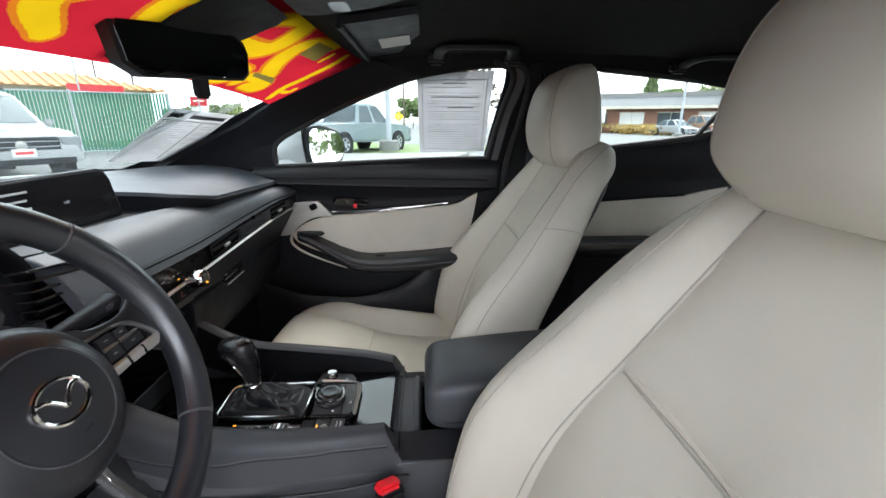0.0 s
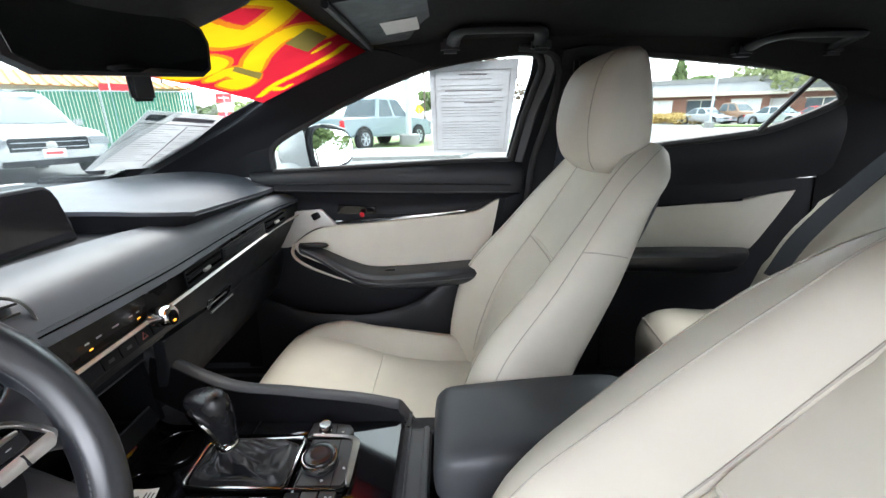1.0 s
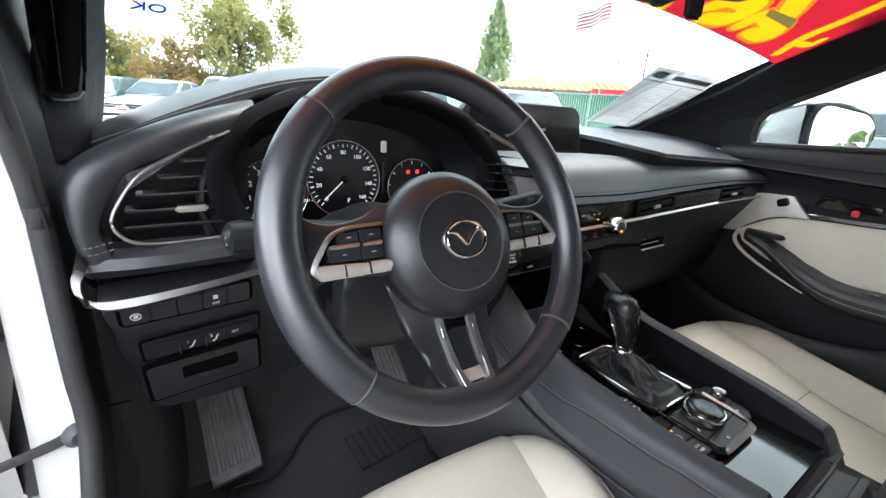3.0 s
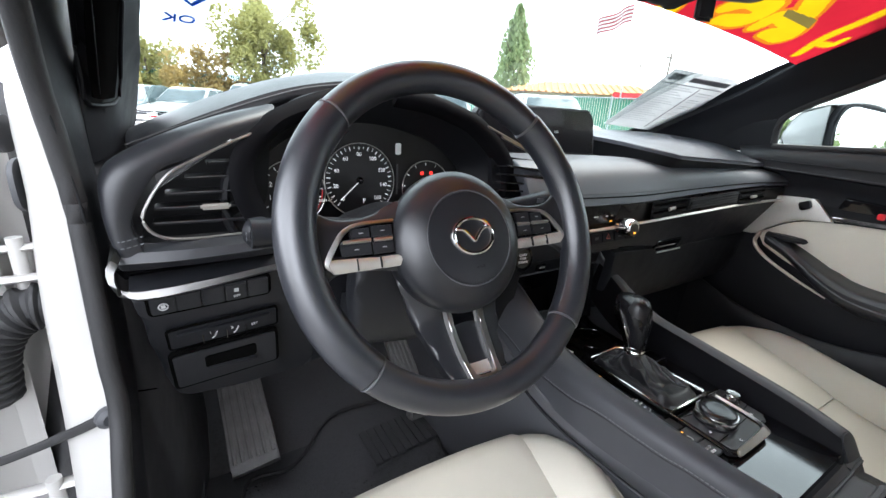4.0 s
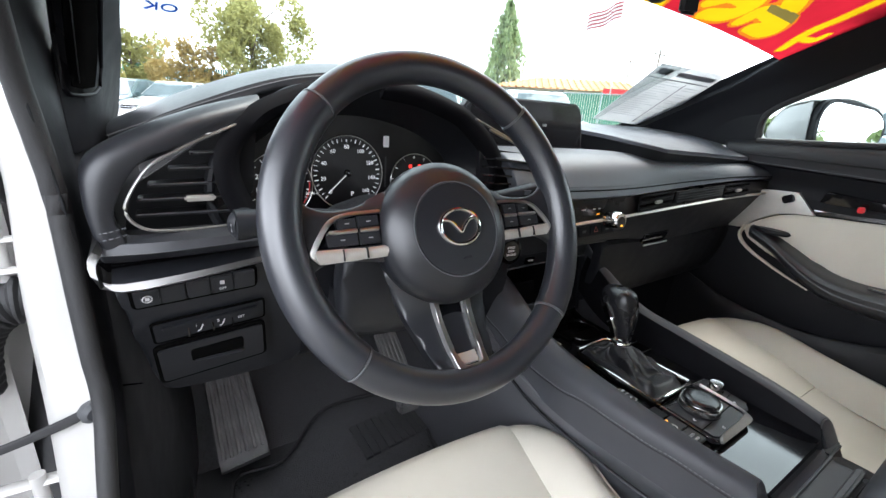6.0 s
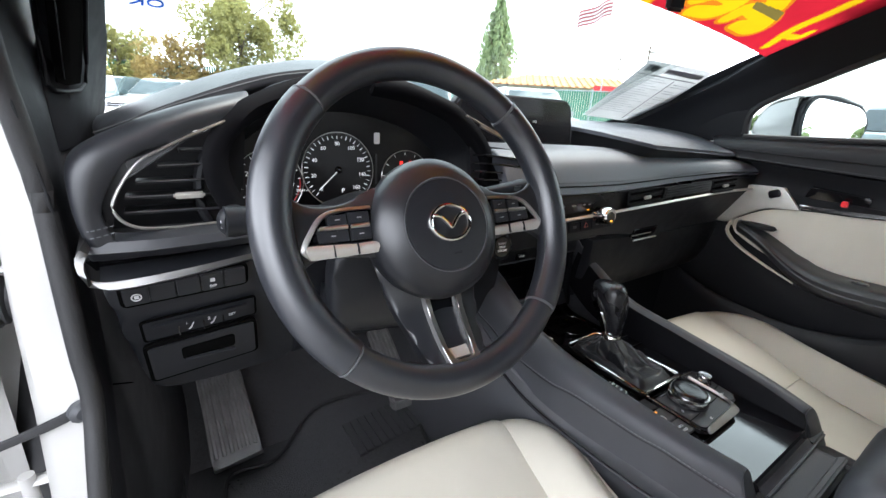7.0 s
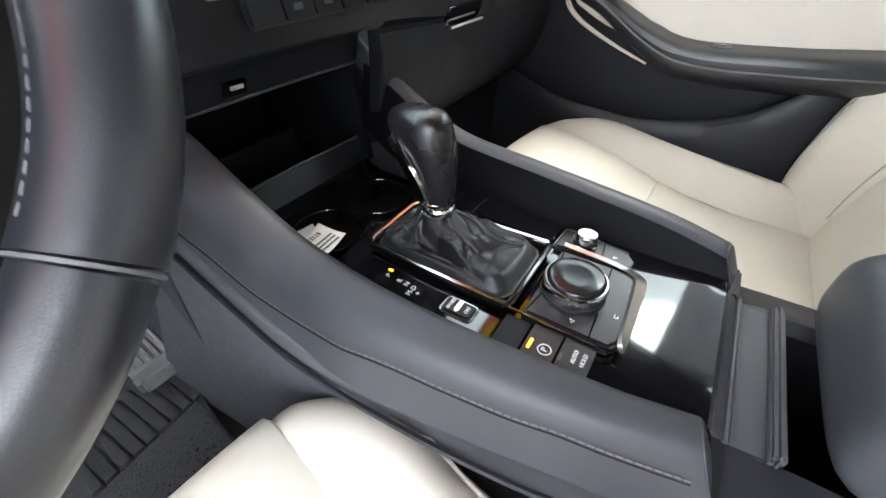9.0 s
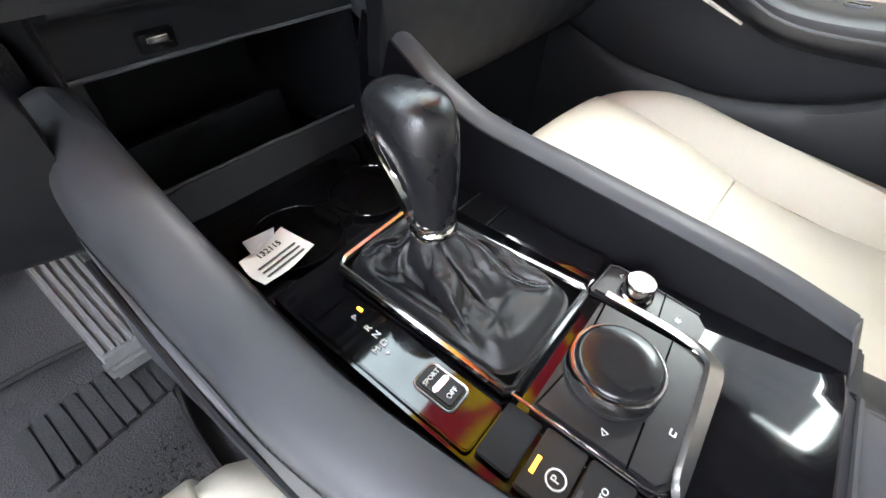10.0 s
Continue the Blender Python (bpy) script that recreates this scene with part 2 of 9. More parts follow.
M_CAR_SILVER = material("silver_car_paint", (0.45, 0.47, 0.5), 0.3, metal=0.4, vary=0.06, scale=3, coat=0.6)
M_CAR_RED = material("red_car_paint", (0.5, 0.03, 0.03), 0.3, vary=0.06, scale=3, coat=0.6)
M_CAR_GLASS = material("dark_car_glass", (0.06, 0.08, 0.09), 0.12, vary=0.2, scale=2, spec=0.25)
M_TYRE = material("tyre", (0.02, 0.02, 0.02), 0.8, vary=0.2, scale=20)
M_LAMP_LENS = material("headlamp_lens", (0.24, 0.25, 0.265), 0.14, vary=0.2, scale=12, coat=0.3)
M_LAMP_RED = material("tail_lamp_lens", (0.55, 0.02, 0.03), 0.15, vary=0.1, coat=0.5)
M_FLAG_RED = film("flag_red", (0.45, 0.10, 0.12), 0.5)
M_POLE = material("pale_pole_paint", (0.42, 0.44, 0.46), 0.5, vary=0.08, scale=6)
M_WOOD_POLE = material("wooden_pole", (0.16, 0.12, 0.09), 0.9, vary=0.2, scale=6)

# ---------------------------------------------------------------- mesh tools


def thing(name, base, label="", category="", group="", kind=""):
    ob = new(name)
    ob.empty_display_size = 0.05
    ob.location = base
    return tagged(ob, label, category, group, kind)


def part(name, bm, mat, parent=None, label="", sharp=38.0):
    """Links a bmesh, given in world metres, as one mesh under a thing or a part."""
    bmesh.ops.recalc_face_normals(bm, faces=bm.faces)
    me = bpy.data.meshes.new(name)
    bm.to_mesh(me)
    bm.free()
    me.materials.append(mat)
    for p in me.polygons:
        p.use_smooth = True
    me.set_sharp_from_angle(angle=radians(sharp))
    ob = new(name, me)
    if parent is not None:
        ob.parent = parent
        if parent.type == "EMPTY":
            ob.matrix_parent_inverse = Matrix.Translation(parent.location).inverted()
    if label:
        ob["label"] = label
    return ob


def curve(points, n):
    """n points evenly along a Catmull-Rom curve through the given points."""
    p = np.array(points, float)
    if len(p) == 2:
        return p[0] + np.linspace(0, 1, n)[:, None] * (p[1] - p[0])
    q = np.vstack([2 * p[0] - p[1], p, 2 * p[-1] - p[-2]])
    out = []
    for i in range(1, len(q) - 2):
        t = np.linspace(0, 1, 24, endpoint=False)[:, None]
        a, b, c, d = q[i - 1], q[i], q[i + 1], q[i + 2]
        out.append(0.5 * (2 * b + (c - a) * t + (2 * a - 5 * b + 4 * c - d) * t**2 + (3 * b - a - 3 * c + d) * t**3))
    out = np.vstack(out + [p[-1:]])
    s = np.r_[0, np.cumsum(np.linalg.norm(np.diff(out, axis=0), axis=1))]
    u = np.linspace(0, s[-1], n)
    return np.stack([np.interp(u, s, out[:, k]) for k in range(out.shape[1])], 1)


def sheet(rows, nu, nv):
    """A grid of nv x nu points on the surface through the given curves."""
    lines = np.stack([curve(r, nu) for r in rows])
    return np.stack([curve(lines[:, i], nv) for i in range(nu)], 1)


def normals(g):
    du, dv = np.gradient(g, axis=1), np.gradient(g, axis=0)
    n = np.cross(du, dv)
    return n / (np.linalg.norm(n, axis=2, keepdims=True) + 1e-9)


def slab(rows, nu, nv, thick, bevel=0.004, puff=0.0, side=1, segments=3):
    """A padded panel: a surface, swollen by puff in the middle, with thickness and rounded rims."""
    g = sheet(rows, nu, nv)
    n = normals(g) * side
    u, v = np.linspace(-1, 1, nu)[None, :, None], np.linspace(-1, 1, nv)[:, None, None]
    top = g + n * puff * (1 - u**4) * (1 - v**4)
    low = g - n * thick
    bm = bmesh.new()
    a = [[bm.verts.new(p) for p in r] for r in top]
    b = [[bm.verts.new(p) for p in r] for r in low]
    for j in range(nv - 1):
        for i in range(nu - 1):
            bm.faces.new((a[j][i], a[j][i + 1], a[j + 1][i + 1], a[j + 1][i]))
            bm.faces.new((b[j][i], b[j + 1][i], b[j + 1][i + 1], b[j][i + 1]))
    rim = [(0, i) for i in range(nu)] + [(j, nu - 1) for j in range(1, nv)] + [(nv - 1, i) for i in range(nu - 2, -1, -1)] + [(j, 0) for j in range(nv - 2, 0, -1)]
    for (j, i), (k, m) in zip(rim, rim[1:] + rim[:1]):
        bm.faces.new((a[j][i], b[j][i], b[k][m], a[k][m]))
    if bevel:
        edges = [e for e in (bm.edges.get((a[j][i], a[k][m])) for (j, i), (k, m) in zip(rim, rim[1:] + rim[:1])) if e]
        bmesh.ops.bevel(bm, geom=edges, offset=bevel, segments=segments, affect="EDGES", clamp_overlap=True, profile=0.5)
    return bm


def box(size, at=(0, 0, 0), turn=None, bevel=0.003, segments=2, bm=None, taper=1.0):
    out = bmesh.new()
    bmesh.ops.create_cube(out, size=1.0)
    for v in out.verts:
        k = taper if v.co.z > 0 else 1.0
        v.co = Vector((v.co.x * size[0] * k, v.co.y * size[1] * k, v.co.z * size[2]))
    if bevel:
        bmesh.ops.bevel(out, geom=list(out.edges), offset=min(bevel, min(size) * 0.45), segments=segments, affect="EDGES")
    m = Matrix.Translation(at) @ (turn.to_4x4() if turn is not None else Matrix())
    bmesh.ops.transform(out, matrix=m, verts=out.verts)
    return join(bm, out) if bm is not None else out


def join(bm, other):
    me = bpy.data.meshes.new("tmp")
    other.to_mesh(me)
    bm.from_mesh(me)
    bpy.data.meshes.remove(me)
    other.free()
    return bm


def lathe(profile, seg, m=None):
    """A body turned round z from (radius, height) pairs, then moved by m."""
    bm = bmesh.new()
    rings = []
    for r, z in profile:
        if r < 1e-6:
            rings.append([bm.verts.new((0, 0, z))])
        else:
            rings.append([bm.verts.new((r * math.cos(2 * math.pi * k / seg), r * math.sin(2 * math.pi * k / seg), z)) for k in range(seg)])
    for a, b in zip(rings, rings[1:]):
        for k in range(seg):
            j = (k + 1) % seg
            if len(a) == 1 and len(b) == 1:
                continue
            if len(a) == 1:
                bm.faces.new((a[0], b[k], b[j]))
            elif len(b) == 1:
                bm.faces.new((a[k], b[0], a[j]))
            else:
                bm.faces.new((a[k], b[k], b[j], a[j]))
    if m is not None:
        bmesh.ops.transform(bm, matrix=m, verts=bm.verts)
    return bm


def tube(points, radius, seg=10, closed=False, flat=1.0, up=(0, 0, 1), n=0, taper=None):
    """A round or flattened bar along a curve."""
    p = curve(points, n) if n else np.array(points, float)
    count = len(p)
    bm, rings = bmesh.new(), []
    for i in range(count):
        if closed:
            d = p[(i + 1) % count] - p[i - 1]
        else:
            d = p[min(i + 1, count - 1)] - p[max(i - 1, 0)]
        d = Vector(d).normalized()
        s = d.cross(Vector(up))
        s = s.normalized() if s.length > 1e-4 else d.orthogonal().normalized()
        w = s.cross(d)
        r = radius * (taper[0] + (taper[1] - taper[0]) * i / (count - 1) if taper else 1.0)
        rings.append([bm.verts.new(Vector(p[i]) + r * (s * math.cos(2 * math.pi * k / seg) + w * flat * math.sin(2 * math.pi * k / seg))) for k in range(seg)])
    pairs = list(zip(rings, rings[1:])) + ([(rings[-1], rings[0])] if closed else [])
    for a, b in pairs:
        for k in range(seg):
            j = (k + 1) % seg
            bm.faces.new((a[k], a[j], b[j], b[k]))
    if not closed:
        bm.faces.new(rings[0][::-1])
        bm.faces.new(rings[-1])
    return bm


def prism(outline, depth, m=None, bevel=0.002, segments=2):
    """A flat plate: an outline in x, y, extruded from z = 0 to depth."""
    bm = bmesh.new()
    a = [bm.verts.new((x, y, 0)) for x, y in outline]
    b = [bm.verts.new((x, y, depth)) for x, y in outline]
    bm.faces.new(a[::-1])
    top = bm.faces.new(b)
    for i in range(len(a)):
        j = (i + 1) % len(a)
        bm.faces.new((a[i], a[j], b[j], b[i]))
    if bevel:
        bmesh.ops.bevel(bm, geom=list(top.edges), offset=bevel, segments=segments, affect="EDGES")
    if m is not None:
        bmesh.ops.transform(bm, matrix=m, verts=bm.verts)
    return bm


def rounded(w, h, r, n=5):
    """The outline of a rounded oblong round the origin."""
    out = []
    for cx, cy, a in ((w / 2 - r, h / 2 - r, 0), (-w / 2 + r, h / 2 - r, 90), (-w / 2 + r, -h / 2 + r, 180), (w / 2 - r, -h / 2 + r, 270)):
        for k in range(n):
            t = radians(a + 90 * k / (n - 1))
            out.append((cx + r * math.cos(t), cy + r * math.sin(t)))
    return out


def frame_of(at, right, up):
    """A matrix whose x runs right, y runs up and z comes out of the face."""
    x = Vector(right).normalized()
    z = x.cross(Vector(up)).normalized()
    y = z.cross(x)
    return Matrix.Translation(at) @ Matrix((x, y, z)).transposed().to_4x4()


def words(text, size, m, depth=0.0004, mirrored=False):
    """Lettering in the built-in font, centred on m."""
    c = bpy.data.curves.new("words", "FONT")
    c.body, c.size, c.extrude, c.align_x, c.align_y = text, size, depth, "CENTER", "CENTER"
    c.resolution_u = 3
    ob = bpy.data.objects.new("words", c)
    scene.collection.objects.link(ob)
    bpy.context.view_layer.update()
    me = bpy.data.meshes.new_from_object(ob)
    bm = bmesh.new()
    bm.from_mesh(me)
    bpy.data.objects.remove(ob)
    bpy.data.meshes.remove(me)
    if mirrored:
        bmesh.ops.scale(bm, vec=(-1, 1, 1), verts=bm.verts)
    bmesh.ops.transform(bm, matrix=m, verts=bm.verts)
    return bm


def stitches(points, step=0.007, length=0.0045, r=0.0006):
    """A row of short threads along a curve, in one mesh."""
    p = np.array(points, float)
    total = np.sum(np.linalg.norm(np.diff(p, axis=0), axis=1))
    q = curve(p, max(2, int(total / step) + 1))
    bm = bmesh.new()
    for a, b in zip(q, q[1:]):
        d = b - a
        join_tube = [bm.verts.new(Vector(a + d * 0.18) + Vector(o)) for o in ((0, r, 0), (0, -r * 0.5, r), (0, -r * 0.5, -r), )]
        end_tube = [bm.verts.new(Vector(a + d * 0.82) + Vector(o)) for o in ((0, r, 0), (0, -r * 0.5, r), (0, -r * 0.5, -r), )]
        for k in range(3):
            j = (k + 1) % 3
            bm.faces.new((join_tube[k], join_tube[j], end_tube[j], end_tube[k]))
        bm.faces.new(join_tube[::-1])
        bm.faces.new(end_tube)
    return bm


def seam_on(rows, nu, nv, side, v, u0=0.0, u1=1.0, lift=0.0004):
    """The points of a seam that runs along a padded panel at the share v of its width."""
    g = sheet(rows, nu, nv)
    n = normals(g) * side
    j = int(round(v * (nv - 1)))
    a, b = int(round(u0 * (nu - 1))), int(round(u1 * (nu - 1)))
    return g[j, a:b + 1] + n[j, a:b + 1] * lift


def cross_seam(rows, nu, nv, side, u, v0=0.0, v1=1.0, lift=0.0004):
    """The same, across the panel at the share u of its length."""
    g = sheet(rows, nu, nv)
    n = normals(g) * side
    i = int(round(u * (nu - 1)))
    a, b = int(round(v0 * (nv - 1))), int(round(v1 * (nv - 1)))
    return g[a:b + 1, i] + n[a:b + 1, i] * lift

# ---------------------------------------------------------------- the car's shell
shell = thing("car_body", (0, 0, 0.2), "white hatchback body with black headliner and pillar trims", "car body", kind="structure")
part("roof_lining", slab([[(-0.63, -0.075, 1.276), (0, -0.08, 1.308), (0.59, -0.085, 1.276)], [(-0.60, -0.5, 1.30), (0, -0.5, 1.345), (0.535, -0.5, 1.30)],
                          [(-0.59, -1.1, 1.28), (0, -1.1, 1.335), (0.53, -1.1, 1.28)], [(-0.5, -1.75, 1.19), (0, -1.75, 1.22), (0.5, -1.75, 1.19)]], 24, 28, 0.03, 0.0), M_HEADLINER, shell)
for s in (1, -1):
    side = lambda pts: [(x if s > 0 else -x - 0.06, y, z) for x, y, z in pts]  # noqa: E731
    # windscreen pillar trim, from the screen's edge to the side window
    if s > 0:
        trim_rows = [[(0.60, 0.62, 0.91), (0.60, 0.25, 1.095), (0.58, 0.12, 1.167), (0.545, -0.13, 1.29)],
                     [(0.64, 0.50, 0.93), (0.630, 0.19, 1.088), (0.602, 0.0, 1.168), (0.565, -0.22, 1.276)],
                     [(0.672, 0.36, 0.93), (0.652, 0.134, 1.058), (0.612, -0.096, 1.172), (0.583, -0.318, 1.248)]]
    else:
        trim_rows = [[(-0.692, 0.500, 0.972), (-0.670, 0.360, 1.043), (-0.657, 0.270, 1.085), (-0.640, 0.120, 1.167), (-0.605, -0.130, 1.290)],
                     [(-0.697, 0.300, 0.945), (-0.685, 0.170, 1.075), (-0.660, 0.000, 1.160), (-0.625, -0.220, 1.272)],
                     [(-0.714, 0.213, 0.941), (-0.712, 0.203, 1.015), (-0.706, 0.186, 1.077), (-0.688, -0.060, 1.150), (-0.646, -0.318, 1.242)]]
    part("windscreen_pillar_trim", slab(trim_rows, 22, 8, 0.025 if s > 0 else 0.006, 0.004, side=-s), M_SOFT, shell)
    part("roof_rail_trim", slab([side([(0.50, -0.11, 1.30), (0.51, -0.5, 1.31), (0.50, -1.1, 1.29), (0.47, -1.7, 1.20)]),
                                side([(0.55, -0.2, 1.282), (0.555, -0.5, 1.288), (0.55, -1.0, 1.262), (0.52, -1.6, 1.16)]),
                                side([(0.578, -0.318, 1.242), (0.574, -0.56, 1.268), (0.57, -1.1, 1.235), (0.55, -1.5, 1.13)])], 30, 6, 0.03, 0.004, side=-s), M_HEADLINER, shell)
    part("centre_pillar_trim", slab([side([(0.56, -0.625, 1.275), (0.625, -0.612, 1.12), (0.68, -0.59, 1.0), (0.70, -0.57, 0.60), (0.70, -0.55, 0.30)]),
                                     side([(0.545, -0.71, 1.285), (0.61, -0.70, 1.12), (0.66, -0.69, 1.0), (0.68, -0.68, 0.60), (0.68, -0.68, 0.30)]),
                                     side([(0.57, -0.82, 1.275), (0.64, -0.85, 1.12), (0.69, -0.87, 1.0), (0.70, -0.87, 0.60), (0.70, -0.87, 0.30)])], 16, 8, 0.03, 0.006, side=s), M_SOFT, shell)
    part("rear_quarter_trim", slab([side([(0.57, -1.33, 1.22), (0.61, -1.36, 1.16), (0.64, -1.37, 1.05), (0.65, -1.40, 0.80), (0.65, -1.42, 0.40)]),
                                    side([(0.54, -1.60, 1.15), (0.55, -1.60, 1.10), (0.57, -1.60, 1.0), (0.58, -1.60, 0.80), (0.58, -1.60, 0.40)]),
                                    side([(0.48, -1.90, 1.05), (0.50, -1.90, 1.03), (0.52, -1.90, 1.0), (0.54, -1.90, 0.80), (0.54, -1.90, 0.40)])], 14, 8, 0.03, 0.004, side=s), M_SOFT, shell)
    part("sill_trim", box((0.10, 2.2, 0.12), (s * 0.72, -0.55, 0.26), bevel=0.02), M_PLASTIC, shell)
part("roof_corner", slab([[(0.535, -0.02, 1.285), (0.56, -0.2, 1.305), (0.565, -0.45, 1.320)], [(0.625, -0.02, 1.215), (0.625, -0.2, 1.240), (0.615, -0.45, 1.262)]], 12, 5, 0.006, 0, side=-1), M_HEADLINER, shell)
part("tailgate_trim", slab([[(-0.55, -1.93, 1.02), (0, -1.98, 1.02), (0.55, -1.93, 1.02)], [(-0.56, -1.95, 0.5), (0, -2.0, 0.5), (0.56, -1.95, 0.5)]], 8, 6, 0.03, 0.004, side=1), M_SOFT, shell)
part("floor_pan", box((1.42, 3.0, 0.03), (0, -0.65, 0.235), bevel=0), M_CARPET, shell)
part("footwell_bulkhead", slab([[(-0.72, 0.46, 0.24), (0.72, 0.46, 0.24)], [(-0.72, 0.62, 0.40), (0.72, 0.62, 0.40)], [(-0.72, 0.68, 0.70), (0.72, 0.68, 0.70)], [(-0.72, 0.70, 0.93), (0.72, 0.70, 0.93)]], 6, 10, 0.02, 0, side=1), M_CARPET, shell)
for s in (1, -1):
    part("tunnel_closing", box((0.04, 0.46, 0.50), (s * 0.15, 0.47, 0.50), bevel=0.01), M_CARPET, shell)
    part("bulkhead_side", box((0.03, 0.58, 0.74), (s * 0.74, 0.62, 0.60), bevel=0.01), M_SOFT, shell)
part("scuttle", slab([[(-0.70, 0.66, 0.955), (0, 0.76, 0.955), (0.70, 0.66, 0.955)], [(-0.75, 1.0, 0.95), (0, 1.05, 0.96), (0.75, 1.0, 0.95)]], 10, 4, 0.02, 0.0), M_SOFT, shell)
part("bonnet", slab([[(-0.74, 0.95, 0.955), (0, 1.0, 0.985), (0.74, 0.95, 0.955)], [(-0.76, 1.35, 0.88), (0, 1.4, 0.92), (0.76, 1.35, 0.88)], [(-0.66, 1.8, 0.74), (0, 1.85, 0.78), (0.66, 1.8, 0.74)]], 12, 10, 0.02, 0.01), M_WHITE_PAINT, shell)
part("hinge_pillar", slab([[(-0.739, 0.165, 1.060), (-0.737, 0.184, 0.980), (-0.734, 0.187, 0.900), (-0.731, 0.180, 0.799), (-0.729, 0.172, 0.697), (-0.733, 0.130, 0.596), (-0.752, 0.040, 0.270)],
                           [(-0.758, 0.245, 1.06), (-0.758, 0.232, 0.98), (-0.758, 0.228, 0.90), (-0.758, 0.208, 0.80), (-0.758, 0.194, 0.70), (-0.760, 0.165, 0.60), (-0.772, 0.07, 0.28)],
                           [(-0.785, 0.30, 1.06), (-0.785, 0.275, 0.98), (-0.785, 0.27, 0.90), (-0.785, 0.235, 0.80), (-0.785, 0.215, 0.70), (-0.785, 0.195, 0.60), (-0.785, 0.10, 0.28)],
                           [(-0.800, 0.42, 1.06), (-0.80, 0.40, 0.98), (-0.80, 0.38, 0.90), (-0.80, 0.35, 0.80), (-0.80, 0.33, 0.70), (-0.80, 0.30, 0.60), (-0.80, 0.20, 0.28)]], 26, 14, 0.02, 0.006, side=-1), M_WHITE_PAINT, shell, "white painted door hinge pillar")
part("rubber_plug", prism(rounded(0.05, 0.062, 0.02), 0.006, frame_of((-0.797, 0.325, 0.905), (-0.1, -1, 0), (0, 0, 1)), 0.002), M_GREY_PLASTIC, shell)
part("rubber_plug", prism(rounded(0.04, 0.04, 0.012), 0.006, frame_of((-0.797, 0.30, 0.965), (-0.1, -1, 0), (0, 0, 1)), 0.002), M_GREY_PLASTIC, shell)
part("pillar_skin", slab([[(-0.737, 0.165, 1.055), (-0.727, 0.09, 1.095), (-0.70, -0.07, 1.175), (-0.66, -0.318, 1.26)], [(-0.80, 0.24, 1.07), (-0.787, 0.12, 1.125), (-0.75, -0.05, 1.21), (-0.71, -0.30, 1.30)]], 14, 5, 0.02, 0.004, side=-1), M_WHITE_PAINT, shell)
part("wing_gap", slab([[(-0.80, 0.42, 1.02), (-0.80, 0.36, 0.72), (-0.80, 0.28, 0.50), (-0.80, 0.2, 0.25)], [(-0.865, 0.50, 1.02), (-0.865, 0.44, 0.72), (-0.865, 0.36, 0.50), (-0.865, 0.28, 0.25)]], 12, 4, 0.02, 0, side=-1), M_RUBBER, shell)
part("door_seal", tube([(-0.705, -0.020, 1.125), (-0.722, 0.085, 1.085), (-0.729, 0.135, 1.020), (-0.726, 0.147, 0.960), (-0.723, 0.150, 0.900), (-0.722, 0.141, 0.819), (-0.721, 0.133, 0.748), (-0.720, 0.128, 0.697), (-0.725, 0.090, 0.616), (-0.735, 0.020, 0.443), (-0.735, -0.06, 0.29), (-0.75, -0.20, 0.25)], 0.0095, 10, n=60), M_RUBBER, shell)
slot = part("demister_slot", tube([(-0.6999, 0.1591, 1.0825), (-0.7087, 0.2068, 1.0562), (-0.7096, 0.2043, 1.0240), (-0.7099, 0.2074, 1.0068), (-0.7071, 0.2136, 1.0010), (-0.6997, 0.2229, 1.0003), (-0.6918, 0.2492, 1.0024), (-0.6880, 0.2699, 1.0098), (-0.6834, 0.2674, 1.0306), (-0.6744, 0.2327, 1.0682), (-0.6665, 0.1937, 1.0946), (-0.6637, 0.1665, 1.1078), (-0.6756, 0.1247, 1.1048), (-0.6935, 0.1249, 1.0942)], 0.0024, 8, closed=True), M_SOFT, shell)
# black sheet on the trim paints the dark inside of the slot
part("slot_shade", slab([[(-0.6855, 0.1217, 1.0913), (-0.6953, 0.1698, 1.0631), (-0.7014, 0.2024, 1.0318), (-0.7035, 0.2052, 1.0088)], [(-0.6760, 0.1351, 1.0956), (-0.6848, 0.1738, 1.0649), (-0.6920, 0.2013, 1.0323), (-0.6968, 0.2137, 1.0075)], [(-0.6659, 0.1592, 1.1019), (-0.6760, 0.2051, 1.0699), (-0.6841, 0.2339, 1.0356), (-0.6901, 0.2361, 1.0099)]], 14, 8, 0.002, 0, side=-1), M_VOID, slot)
part("slot_bar", tube([(-0.6821, 0.1300, 1.0889), (-0.6898, 0.1738, 1.0556), (-0.6973, 0.2087, 1.0107)], 0.0005, 6), M_SOFT, slot)
for a_, b_ in (((-0.6725, 0.1639, 1.0893), (-0.6706, 0.1713, 1.0897)), ((-0.6777, 0.1866, 1.0722), (-0.6756, 0.1959, 1.0727)), ((-0.6815, 0.2013, 1.0575), (-0.6794, 0.2121, 1.0583)), ((-0.6846, 0.2120, 1.0429), (-0.6830, 0.2247, 1.0423)), ((-0.6872, 0.2201, 1.0294), (-0.6856, 0.2324, 1.0287))):
    part("slot_fin", tube([a_, b_], 0.0007, 5), M_GREY_PLASTIC, slot)
